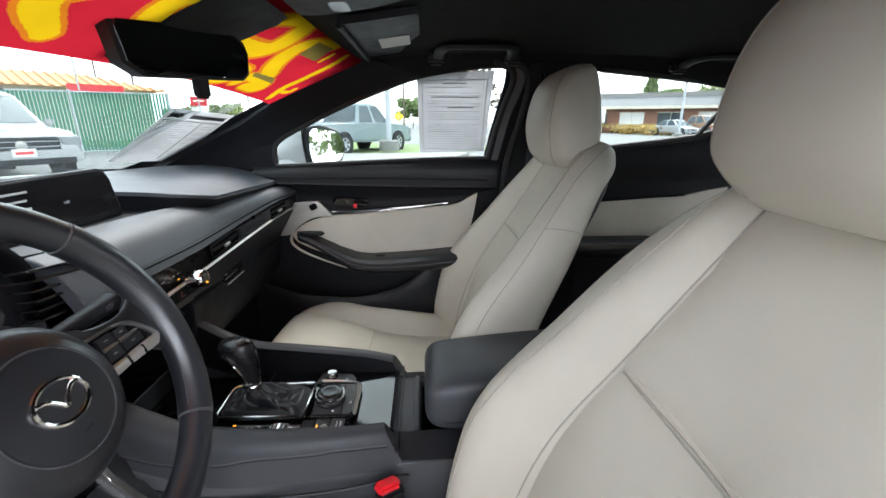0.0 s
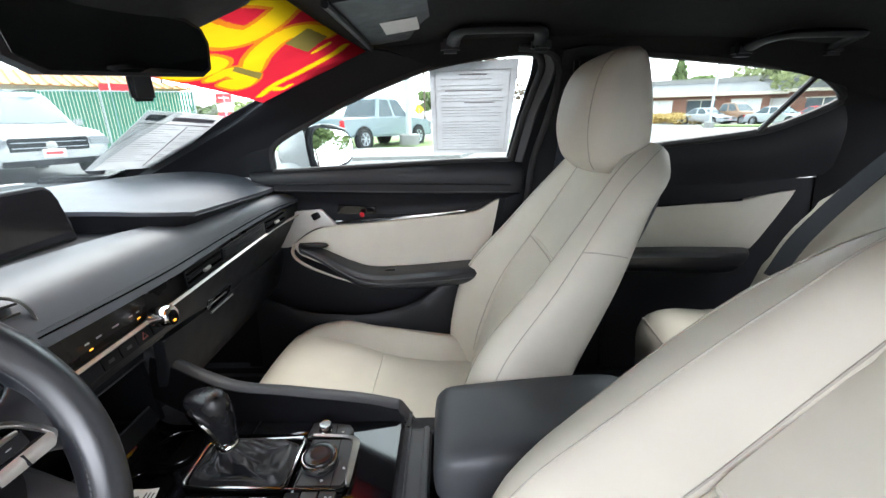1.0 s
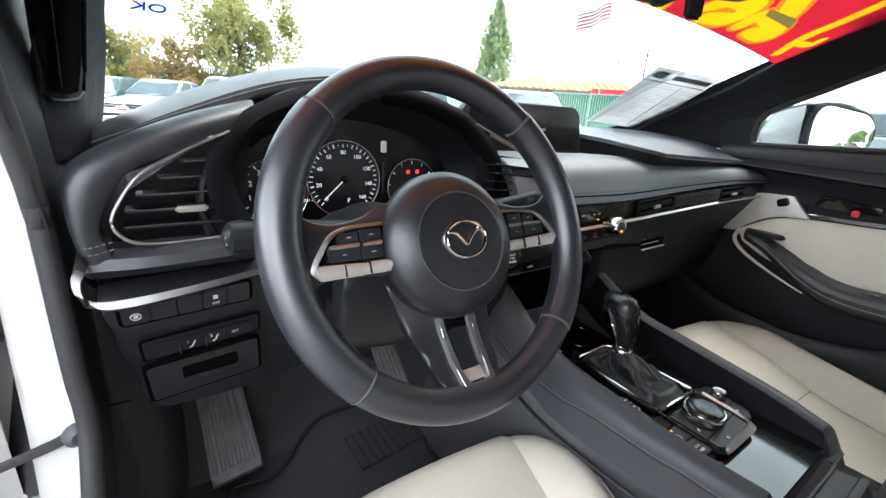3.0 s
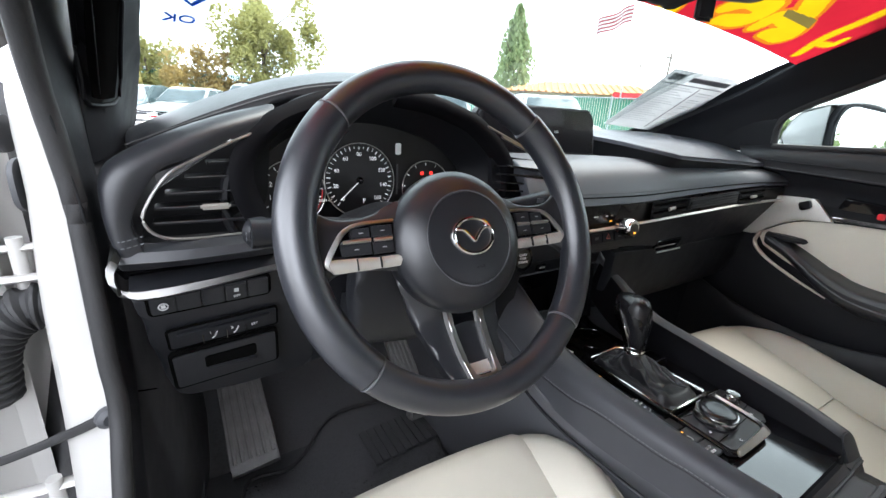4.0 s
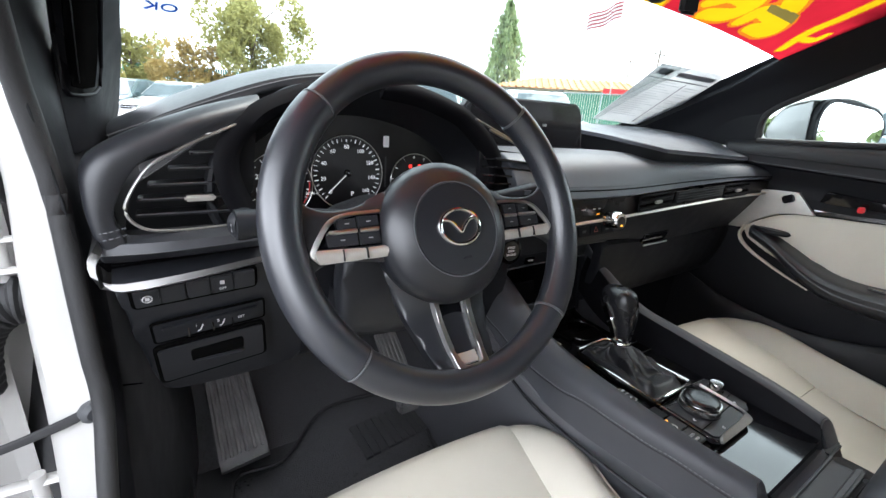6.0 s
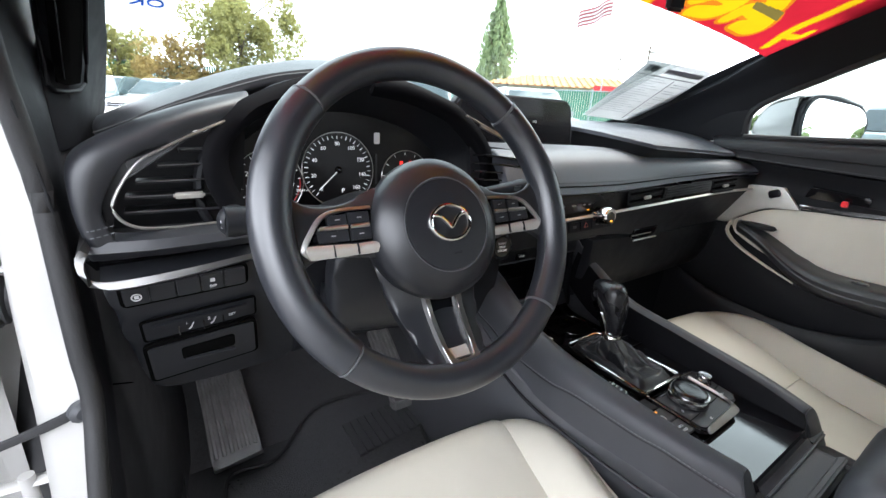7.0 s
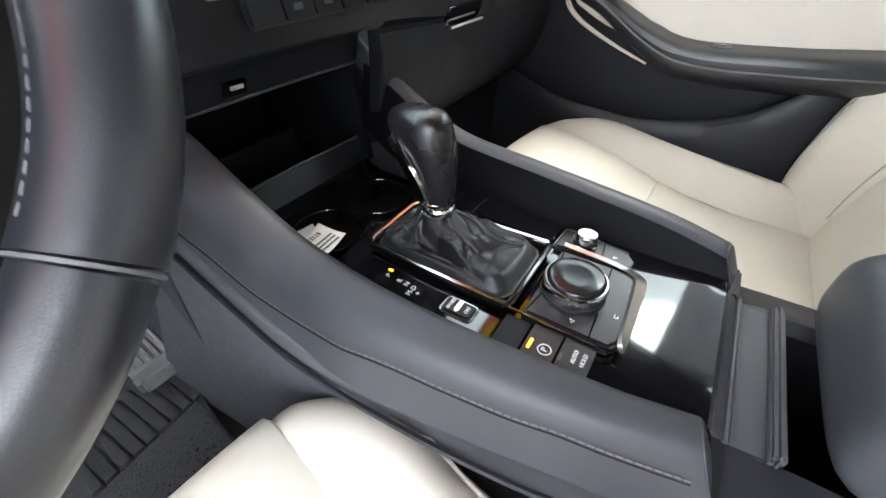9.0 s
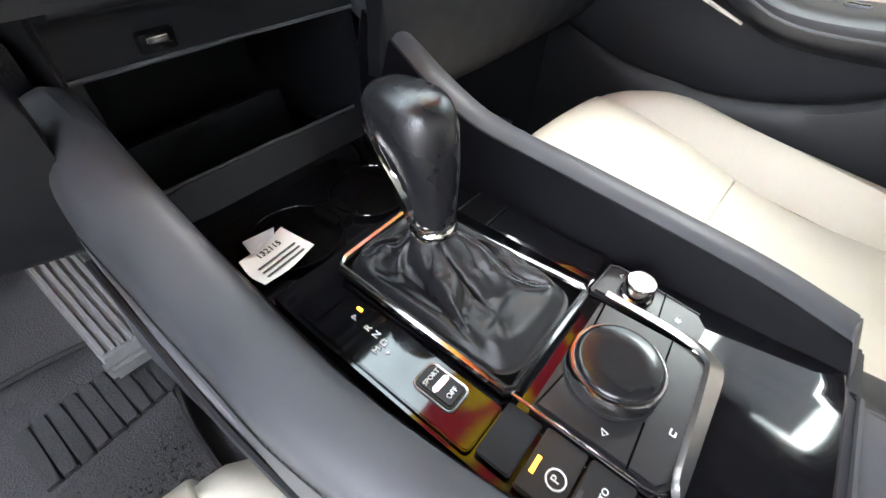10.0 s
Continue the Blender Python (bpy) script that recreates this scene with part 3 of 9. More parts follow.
part("seal_lip", slab([[(-0.712, 0.020, 1.100), (-0.726, 0.115, 1.060), (-0.723, 0.136, 0.980), (-0.717, 0.142, 0.900), (-0.714, 0.135, 0.799), (-0.712, 0.125, 0.697), (-0.716, 0.085, 0.596), (-0.731, 0.000, 0.290)],
                       [(-0.704, 0.107, 1.098), (-0.714, 0.173, 1.062), (-0.714, 0.183, 0.979), (-0.710, 0.183, 0.901), (-0.708, 0.176, 0.796), (-0.705, 0.150, 0.703), (-0.707, 0.110, 0.609), (-0.718, 0.037, 0.306)],
                       [(-0.708, 0.203, 1.096), (-0.714, 0.240, 1.064), (-0.716, 0.238, 0.978), (-0.716, 0.233, 0.902), (-0.713, 0.226, 0.794), (-0.710, 0.184, 0.709), (-0.710, 0.143, 0.621), (-0.716, 0.082, 0.322)],
                       [(-0.714, 0.209, 1.096), (-0.720, 0.246, 1.064), (-0.722, 0.244, 0.978), (-0.722, 0.239, 0.902), (-0.719, 0.232, 0.794), (-0.716, 0.190, 0.709), (-0.716, 0.149, 0.621), (-0.722, 0.088, 0.322)]], 40, 12, 0.004, 0.001, side=1), M_SOFT, shell, "black lip of the door opening's trim")
part("kick_panel", slab([[(-0.714, 0.222, 0.954), (-0.718, 0.235, 0.902), (-0.715, 0.228, 0.794), (-0.712, 0.186, 0.709), (-0.712, 0.145, 0.621), (-0.718, 0.084, 0.322)],
                         [(-0.703, 0.34, 0.955), (-0.699, 0.34, 0.90), (-0.697, 0.34, 0.80), (-0.695, 0.35, 0.70), (-0.69, 0.36, 0.60), (-0.68, 0.34, 0.27)],
                         [(-0.685, 0.55, 0.925), (-0.68, 0.58, 0.85), (-0.68, 0.6, 0.75), (-0.67, 0.6, 0.65), (-0.66, 0.62, 0.5), (-0.65, 0.55, 0.27)]], 24, 16, 0.005, 0.002, side=1), M_KICK_LIT, shell)
part("kick_seam", tube([(-0.708, 0.176, 0.685), (-0.700, 0.276, 0.620)], 0.0010, 6), M_VOID, shell)
# outer skin of the body
part("roof_skin", slab([[(-0.66, -0.10, 1.335), (0, -0.10, 1.372), (0.66, -0.10, 1.335)], [(-0.66, -0.6, 1.375), (0, -0.6, 1.415), (0.66, -0.6, 1.375)], [(-0.62, -1.2, 1.355), (0, -1.2, 1.395), (0.62, -1.2, 1.355)], [(-0.56, -1.85, 1.255), (0, -1.88, 1.285), (0.56, -1.85, 1.255)]], 16, 20, 0.012, 0.006, side=1), M_WHITE_PAINT, shell, "white painted roof panel")
for s in (1, -1):
    part("front_wing", slab([[(s * 0.800, 0.56, 0.925), (s * 0.80, 1.1, 0.89), (s * 0.74, 1.75, 0.76)], [(s * 0.870, 0.54, 0.80), (s * 0.875, 1.1, 0.80), (s * 0.80, 1.80, 0.68)], [(s * 0.872, 0.52, 0.55), (s * 0.88, 1.1, 0.70), (s * 0.80, 1.85, 0.45)], [(s * 0.86, 0.50, 0.25), (s * 0.86, 0.75, 0.27), (s * 0.78, 1.85, 0.25)]], 14, 12, 0.012, 0.004, side=s), M_WHITE_PAINT, shell)
    part("rear_wing", slab([[(s * 0.79, -1.42, 0.955), (s * 0.76, -1.7, 0.97), (s * 0.68, -2.02, 0.97)], [(s * 0.870, -1.42, 0.75), (s * 0.85, -1.75, 0.75), (s * 0.74, -2.10, 0.72)], [(s * 0.86, -1.44, 0.28), (s * 0.84, -1.75, 0.30), (s * 0.72, -2.10, 0.30)]], 12, 10, 0.012, 0.004, side=s), M_WHITE_PAINT, shell)
part("tailgate_skin", slab([[(-0.60, -2.02, 0.985), (0, -2.06, 0.985), (0.60, -2.02, 0.985)], [(-0.68, -2.10, 0.74), (0, -2.15, 0.74), (0.68, -2.10, 0.74)], [(-0.68, -2.10, 0.32), (0, -2.15, 0.32), (0.68, -2.10, 0.32)]], 12, 8, 0.012, 0.004, side=1), M_WHITE_PAINT, shell)
# windscreen
screen_glass = thing("windscreen", (0, 0.3, 1.1), "raked clear windscreen glass with a black edge", "windscreen", kind="structure")
g_ = part("pane", slab([[(-0.67, 0.60, 0.955), (0, 0.74, 0.955), (0.62, 0.60, 0.955)], [(-0.67, 0.25, 1.145), (0, 0.33, 1.125), (0.60, 0.25, 1.145)], [(-0.61, -0.13, 1.30), (0, -0.09, 1.31), (0.55, -0.13, 1.30)]], 16, 16, 0.004, 0), M_GLASS, screen_glass)
g_.visible_shadow = False
part("dark_edge", slab([[(0.600, 0.66, 0.958), (0.610, 0.45, 1.035), (0.602, 0.25, 1.128), (0.578, 0.05, 1.215), (0.55, -0.12, 1.296)], [(0.64, 0.60, 0.955), (0.635, 0.42, 1.03), (0.62, 0.22, 1.12), (0.595, 0.03, 1.205), (0.57, -0.13, 1.290)]], 20, 4, 0.003, 0, side=1), M_SOFT, screen_glass)
part("dark_edge", slab([[(-0.66, 0.58, 0.965), (-0.3, 0.70, 0.962), (0, 0.735, 0.962), (0.3, 0.70, 0.962), (0.62, 0.58, 0.965)], [(-0.66, 0.545, 0.975), (-0.3, 0.665, 0.972), (0, 0.70, 0.972), (0.3, 0.665, 0.972), (0.62, 0.545, 0.975)]], 30, 3, 0.003, 0, side=1), M_SOFT, screen_glass)


def side_glass(name, rows, parent, s):
    ob = part(name, slab(rows, 12, 8, 0.004, 0, side=s), M_GLASS, parent)
    ob.visible_shadow = False
    return ob


# ---------------------------------------------------------------- passenger door
door = thing("passenger_door", (0.72, -0.2, 0.25), "closed front door with cream leather insert and black trim", "car door")
part("outer_skin", slab([[(0.80, 0.50, 0.925), (0.80, 0.0, 0.935), (0.795, -0.55, 0.945)], [(0.870, 0.52, 0.76), (0.875, 0.0, 0.76), (0.872, -0.55, 0.76)], [(0.86, 0.48, 0.26), (0.86, 0.0, 0.28), (0.855, -0.55, 0.28)]], 14, 10, 0.012, 0.004, side=1), M_WHITE_PAINT, door)
W_TOP = [(0.664, 0.150, 0.990), (0.652, 0.134, 1.056), (0.632, 0.005, 1.124), (0.612, -0.096, 1.168), (0.597, -0.206, 1.210), (0.585, -0.318, 1.245), (0.578, -0.455, 1.266), (0.575, -0.534, 1.271), (0.576, -0.570, 1.264)]
W_LOW = [(0.664, 0.148, 0.986), (0.675, 0.05, 0.989), (0.685, -0.1, 0.995), (0.694, -0.25, 1.001), (0.70, -0.40, 1.006), (0.702, -0.528, 1.008)]
side_glass("pane", [[(x + 0.012, y, z) for x, y, z in W_LOW], [((a[0] + b[0]) / 2 + 0.02, (a[1] + b[1]) / 2, (a[2] + b[2]) / 2) for a, b in zip(curve(W_LOW, 9), W_TOP)], [(x + 0.012, y, z) for x, y, z in W_TOP]], door, 1)
part("window_frame", tube([(x + 0.004, y, z + 0.004) for x, y, z in W_TOP] + [(0.588, -0.582, 1.242), (0.612, -0.573, 1.197), (0.647, -0.556, 1.133), (0.702, -0.530, 1.005)], 0.009, 8, n=70), M_RUBBER, door)
part("shut_face", slab([[(0.716, -0.42, 1.0), (0.716, -0.42, 0.6), (0.716, -0.42, 0.29)], [(0.716, -0.62, 1.0), (0.716, -0.62, 0.6), (0.716, -0.62, 0.29)]], 6, 4, 0.01, 0, side=1), M_SOFT, door)
part("frame_strip", slab([[(0.572, -0.580, 1.272), (0.588, -0.592, 1.240), (0.612, -0.582, 1.197), (0.647, -0.564, 1.133), (0.694, -0.542, 1.0)], [(0.562, -0.592, 1.272), (0.574, -0.612, 1.240), (0.600, -0.604, 1.195), (0.637, -0.585, 1.130), (0.684, -0.560, 1.0)]], 20, 4, 0.008, 0.003, side=1), M_SASH, door, "grey painted window sash")
part("frame_reveal", slab([[(0.590, -0.560, 1.290), (0.606, -0.560, 1.240), (0.632, -0.553, 1.195), (0.667, -0.540, 1.130), (0.722, -0.515, 0.990)], [(0.592, -0.625, 1.290), (0.606, -0.640, 1.240), (0.630, -0.636, 1.195), (0.662, -0.620, 1.130), (0.712, -0.600, 0.990)]], 16, 5, 0.008, 0.002, side=-1), M_SOFT, door)
part("frame_seal", tube([(0.555, -0.52, 1.282), (0.560, -0.600, 1.270), (0.576, -0.625, 1.225), (0.618, -0.612, 1.12), (0.668, -0.588, 1.0), (0.680, -0.575, 0.85), (0.69, -0.555, 0.65), (0.69, -0.53, 0.40)], 0.009, 8, n=50), M_RUBBER, door)
part("window_seal", tube([(x - 0.004, y, z) for x, y, z in W_LOW], 0.007, 8, n=24), M_RUBBER, door)
part("belt_trim", slab([[(0.655, 0.22, 0.985), (0.675, 0.0, 0.988), (0.692, -0.25, 0.998), (0.700, -0.56, 1.003)], [(0.64, 0.21, 0.968), (0.66, 0.0, 0.972), (0.672, -0.25, 0.975), (0.68, -0.57, 0.965)],
                       [(0.645, 0.20, 0.935), (0.665, 0.0, 0.925), (0.678, -0.25, 0.915), (0.685, -0.56, 0.91)]], 24, 8, 0.03, 0.006, side=-1), M_DOOR_TRIM, door)
part("belt_crease", tube([(0.637, 0.19, 0.953), (0.654, 0.0, 0.949), (0.668, -0.25, 0.944), (0.676, -0.53, 0.936)], 0.0022, 6, n=24), M_SOFT, door)
part("belt_stitching", stitches([(0.641, 0.18, 0.9365), (0.661, 0.0, 0.9285), (0.674, -0.25, 0.9205), (0.681, -0.53, 0.916)], 0.006, r=0.0006), M_STITCH, door)
part("upper_panel", slab([[(0.660, 0.20, 0.93), (0.675, 0.0, 0.92), (0.688, -0.25, 0.91), (0.692, -0.56, 0.905)], [(0.69, 0.19, 0.90), (0.70, 0.0, 0.885), (0.705, -0.25, 0.872), (0.705, -0.50, 0.885)],
                         [(0.69, 0.19, 0.87), (0.70, 0.0, 0.855), (0.70, -0.25, 0.850), (0.70, -0.42, 0.862)]], 22, 6, 0.03, 0.004, side=-1), M_SOFT, door)
part("lower_panel", slab([[(0.70, 0.30, 0.90), (0.705, 0.1, 0.90), (0.705, -0.25, 0.90), (0.705, -0.52, 0.90)], [(0.70, 0.32, 0.65), (0.705, 0.1, 0.65), (0.705, -0.25, 0.65), (0.705, -0.50, 0.65)],
                         [(0.70, 0.34, 0.28), (0.705, 0.1, 0.28), (0.705, -0.25, 0.28), (0.705, -0.45, 0.28)]], 20, 10, 0.03, 0.004, side=-1), M_SOFT, door)
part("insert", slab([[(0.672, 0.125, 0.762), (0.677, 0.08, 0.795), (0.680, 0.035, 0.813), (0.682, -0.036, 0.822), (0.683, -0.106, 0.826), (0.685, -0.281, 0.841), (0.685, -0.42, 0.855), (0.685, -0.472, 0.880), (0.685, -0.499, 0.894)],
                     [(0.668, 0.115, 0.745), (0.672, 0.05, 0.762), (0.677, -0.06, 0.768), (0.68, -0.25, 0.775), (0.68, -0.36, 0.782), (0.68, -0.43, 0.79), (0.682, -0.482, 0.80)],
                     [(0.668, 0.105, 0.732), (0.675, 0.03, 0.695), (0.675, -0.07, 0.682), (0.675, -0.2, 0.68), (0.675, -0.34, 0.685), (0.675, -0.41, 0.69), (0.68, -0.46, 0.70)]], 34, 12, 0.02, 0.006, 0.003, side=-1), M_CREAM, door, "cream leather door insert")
part("chrome_strip", slab([[(0.672, -0.010, 0.836), (0.676, -0.106, 0.839), (0.678, -0.281, 0.852), (0.68, -0.40, 0.863)], [(0.672, -0.012, 0.826), (0.676, -0.106, 0.830), (0.678, -0.281, 0.846), (0.68, -0.40, 0.859)]], 16, 3, 0.01, 0.002, side=-1), M_CHROME, door)
part("handle_recess", slab([[(0.683, -0.02, 0.880), (0.687, -0.08, 0.876), (0.69, -0.13, 0.872)], [(0.69, -0.01, 0.853), (0.692, -0.08, 0.853), (0.692, -0.13, 0.853)]], 8, 4, 0.01, 0.002, side=-1), M_PIANO, door)
part("lock_tab", box((0.008, 0.013, 0.014), (0.680, -0.090, 0.853), bevel=0.002), M_RED_PLASTIC, door, "small red lock indicator")
part("silver_bezel", slab([[(0.672, 0.135, 0.861), (0.675, 0.085, 0.867), (0.676, 0.030, 0.870)], [(0.672, 0.150, 0.800), (0.674, 0.09, 0.825), (0.674, 0.04, 0.838), (0.675, 0.008, 0.846)], [(0.670, 0.166, 0.755), (0.668, 0.131, 0.758), (0.669, 0.108, 0.780), (0.672, 0.055, 0.811), (0.674, -0.014, 0.822)]], 18, 10, 0.012, 0.003, 0.001, side=-1), M_SILVER_PAINT, door, "silver speaker and switch bezel")
sw_ = part("switch", box((0.006, 0.026, 0.020), (0.671, 0.046, 0.852), Matrix.Rotation(radians(-25), 3, "X"), bevel=0.003), M_PIANO, door)
part("armrest", slab([[(0.672, 0.105, 0.772), (0.67, 0.06, 0.764), (0.665, -0.05, 0.715), (0.665, -0.13, 0.695), (0.665, -0.28, 0.70), (0.665, -0.42, 0.712), (0.67, -0.62, 0.715)],
                      [(0.642, 0.100, 0.764), (0.628, 0.05, 0.75), (0.60, -0.06, 0.700), (0.590, -0.14, 0.685), (0.588, -0.28, 0.692), (0.592, -0.42, 0.703), (0.60, -0.62, 0.705)],
                      [(0.648, 0.098, 0.742), (0.635, 0.040, 0.722), (0.608, -0.06, 0.665), (0.598, -0.14, 0.648), (0.598, -0.28, 0.652), (0.603, -0.42, 0.662), (0.61, -0.62, 0.668)],
                      [(0.68, 0.08, 0.735), (0.68, 0.035, 0.70), (0.68, -0.06, 0.64), (0.68, -0.14, 0.62), (0.68, -0.28, 0.62), (0.68, -0.42, 0.63), (0.68, -0.62, 0.64)]], 34, 16, 0.008, 0.004, side=-1), M_BLACK_LEATHER, door, "black leather armrest")
part("armrest_piping", tube([(0.636, 0.088, 0.757), (0.622, 0.037, 0.737), (0.597, -0.06, 0.687), (0.586, -0.14, 0.668), (0.585, -0.28, 0.673), (0.59, -0.42, 0.684)], 0.0025, 6, n=30), M_STITCH, door)
part("window_switch", box((0.014, 0.030, 0.006), (0.634, -0.172, 0.694), bevel=0.002), M_PIANO, door)
part("grab_cup", lathe([(0.0, 0.0), (0.022, 0.0), (0.026, 0.006), (0.022, 0.012), (0, 0.012)], 16, frame_of((0.655, 0.055, 0.772), (0, 1, 0), (1, 0, 0)) @ Matrix.Diagonal((1.7, 0.6, 1, 1))), M_PLASTIC, door)
part("insert_piping", tube([(0.668, 0.120, 0.765), (0.655, 0.122, 0.738), (0.650, 0.090, 0.708), (0.650, 0.02, 0.674), (0.652, -0.055, 0.645)], 0.0045, 6, n=24, taper=(1.2, 0.5)), M_CREAM, door)
part("door_pocket", slab([[(0.66, 0.26, 0.60), (0.635, 0.10, 0.56), (0.63, -0.05, 0.548), (0.63, -0.17, 0.565), (0.635, -0.26, 0.60), (0.645, -0.34, 0.66), (0.67, -0.42, 0.70)],
                          [(0.655, 0.26, 0.58), (0.625, 0.10, 0.53), (0.618, -0.05, 0.515), (0.618, -0.17, 0.53), (0.62, -0.26, 0.56), (0.635, -0.34, 0.60), (0.66, -0.42, 0.62)],
                          [(0.67, 0.28, 0.30), (0.64, 0.10, 0.30), (0.635, -0.05, 0.30), (0.635, -0.17, 0.30), (0.635, -0.26, 0.30), (0.645, -0.34, 0.30), (0.67, -0.42, 0.30)]], 28, 12, 0.02, 0.006, side=-1), M_PLASTIC, door)
# side mirror outside the door
mirror = thing("side_mirror", (0.93, 0.13, 0.95), "white door mirror with a rounded housing", "side mirror")
MF = frame_of((0.972, 0.052, 1.028), (0.90, -0.43, 0.02), (0, 0.09, 1))
part("housing", slab([[MF @ Vector(p) for p in ((-0.115, -0.075, -0.015), (0, -0.080, -0.015), (0.110, -0.052, -0.015))], [MF @ Vector(p) for p in ((-0.128, -0.066, -0.090), (-0.03, -0.070, -0.125), (0.112, -0.045, -0.060))],
                     [MF @ Vector(p) for p in ((-0.135, -0.010, -0.125), (-0.04, -0.010, -0.175), (0.120, 0.0, -0.085))], [MF @ Vector(p) for p in ((-0.126, 0.058, -0.090), (-0.03, 0.066, -0.125), (0.108, 0.048, -0.060))], [MF @ Vector(p) for p in ((-0.116, 0.075, -0.015), (0, 0.080, -0.015), (0.106, 0.056, -0.015))]], 18, 18, 0.004, 0.002, 0, side=1), M_CAR_WHITE, mirror, "white painted mirror shell")
part("shell_side", slab([[MF @ Vector(p) for p in ((-0.115, -0.073, -0.018), (-0.128, -0.064, -0.092), (-0.135, -0.010, -0.127))], [MF @ Vector(p) for p in ((-0.117, 0.0, -0.018), (-0.130, 0.0, -0.07), (-0.136, 0.0, -0.127))], [MF @ Vector(p) for p in ((-0.116, 0.073, -0.018), (-0.126, 0.056, -0.092), (-0.135, 0.010, -0.127))]], 10, 8, 0.003, 0, 0, side=-1), M_CAR_WHITE, mirror)
part("surround", prism([(x, y * (1 - 0.25 * (x / 0.11))) for x, y in rounded(0.222, 0.142, 0.056, 8)], 0.024, MF @ Matrix.Translation((0, 0, -0.024)), 0.004), M_SOFT, mirror)
part("mirror_glass", prism([(x, y * (1 - 0.25 * (x / 0.11))) for x, y in rounded(0.205, 0.126, 0.050, 8)], 0.003, MF @ Matrix.Translation((0, 0, -0.002)), 0), M_MIRROR, mirror)
part("mirror_foot", slab([[(0.72, 0.18, 0.965), (0.80, 0.17, 0.960), (0.90, 0.11, 0.965)], [(0.72, 0.25, 0.975), (0.80, 0.24, 0.985), (0.90, 0.17, 0.99)]], 8, 4, 0.03, 0.008), M_CAR_WHITE, mirror)
part("corner_sail", slab([[(0.665, 0.152, 0.972), (0.651, 0.136, 1.054)], [(0.668, 0.24, 0.968), (0.650, 0.225, 1.035)], [(0.664, 0.33, 0.975), (0.652, 0.32, 0.995)]], 6, 8, 0.010, 0.001, side=1), M_SOFT, mirror)
# rear door
rdoor = thing("rear_door", (0.72, -1.05, 0.25), "closed rear door with cream leather insert", "car door")
part("outer_skin", slab([[(0.795, -0.57, 0.945), (0.80, -1.0, 0.95), (0.79, -1.40, 0.955)], [(0.872, -0.57, 0.76), (0.875, -1.0, 0.76), (0.870, -1.40, 0.76)], [(0.855, -0.57, 0.28), (0.86, -1.0, 0.28), (0.86, -1.40, 0.30)]], 12, 10, 0.012, 0.004, side=1), M_WHITE_PAINT, rdoor)
R_TOP = [(0.572, -0.83, 1.268), (0.57, -1.02, 1.250), (0.572, -1.18, 1.232), (0.578, -1.27, 1.215), (0.60, -1.345, 1.178), (0.61, -1.362, 1.158)]
R_LOW = [(0.665, -0.87, 1.035), (0.66, -0.98, 1.048), (0.65, -1.10, 1.063), (0.645, -1.21, 1.08), (0.63, -1.30, 1.115), (0.612, -1.36, 1.150)]
side_glass("pane", [[(x + 0.012, y, z) for x, y, z in R_LOW], [((a[0] + b[0]) / 2 + 0.02, (a[1] + b[1]) / 2, (a[2] + b[2]) / 2) for a, b in zip(R_LOW, R_TOP)], [(x + 0.012, y, z) for x, y, z in R_TOP]], rdoor, 1)
part("window_frame", tube(R_TOP + R_LOW[::-1], 0.011, 8, n=60), M_RUBBER, rdoor)
part("glass_divider", tube([(0.578, -1.265, 1.218), (0.645, -1.19, 1.075)], 0.012, 8, flat=0.6), M_RUBBER, rdoor)
part("upper_panel", slab([[(0.665, -0.86, 1.035), (0.66, -0.98, 1.048), (0.645, -1.21, 1.08), (0.612, -1.37, 1.155)], [(0.66, -0.86, 1.0), (0.65, -0.98, 1.0), (0.635, -1.21, 1.02), (0.61, -1.40, 1.08)],
                          [(0.665, -0.86, 0.93), (0.665, -0.98, 0.93), (0.66, -1.21, 0.935), (0.64, -1.41, 0.96)]], 20, 8, 0.03, 0.006, side=-1), M_SOFT, rdoor)
part("lower_panel", slab([[(0.67, -0.85, 0.94), (0.675, -1.1, 0.94), (0.65, -1.42, 0.95)], [(0.69, -0.85, 0.6), (0.685, -1.1, 0.6), (0.66, -1.35, 0.6)], [(0.69, -0.85, 0.28), (0.685, -1.1, 0.28), (0.66, -1.25, 0.28)]], 12, 8, 0.03, 0.004, side=-1), M_SOFT, rdoor)
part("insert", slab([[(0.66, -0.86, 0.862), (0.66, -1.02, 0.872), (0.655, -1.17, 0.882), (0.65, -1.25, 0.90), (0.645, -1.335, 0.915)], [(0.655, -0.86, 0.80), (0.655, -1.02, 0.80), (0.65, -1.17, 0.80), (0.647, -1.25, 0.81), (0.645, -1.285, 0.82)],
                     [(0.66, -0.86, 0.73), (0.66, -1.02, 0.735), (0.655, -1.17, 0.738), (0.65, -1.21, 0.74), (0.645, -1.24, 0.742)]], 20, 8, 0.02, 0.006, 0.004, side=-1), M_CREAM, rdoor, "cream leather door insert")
part("chrome_strip", tube([(0.655, -0.86, 0.866), (0.655, -1.02, 0.876), (0.65, -1.19, 0.888)], 0.003, 6, n=12), M_CHROME, rdoor)
part("armrest", slab([[(0.66, -0.80, 0.745), (0.66, -1.0, 0.748), (0.65, -1.23, 0.745)], [(0.60, -0.82, 0.74), (0.595, -1.0, 0.743), (0.615, -1.22, 0.738)], [(0.61, -0.82, 0.70), (0.605, -1.0, 0.70), (0.62, -1.21, 0.70)], [(0.68, -0.80, 0.66), (0.68, -1.0, 0.66), (0.66, -1.2, 0.66)]], 20, 12, 0.01, 0.004, side=-1), M_BLACK_LEATHER, rdoor)
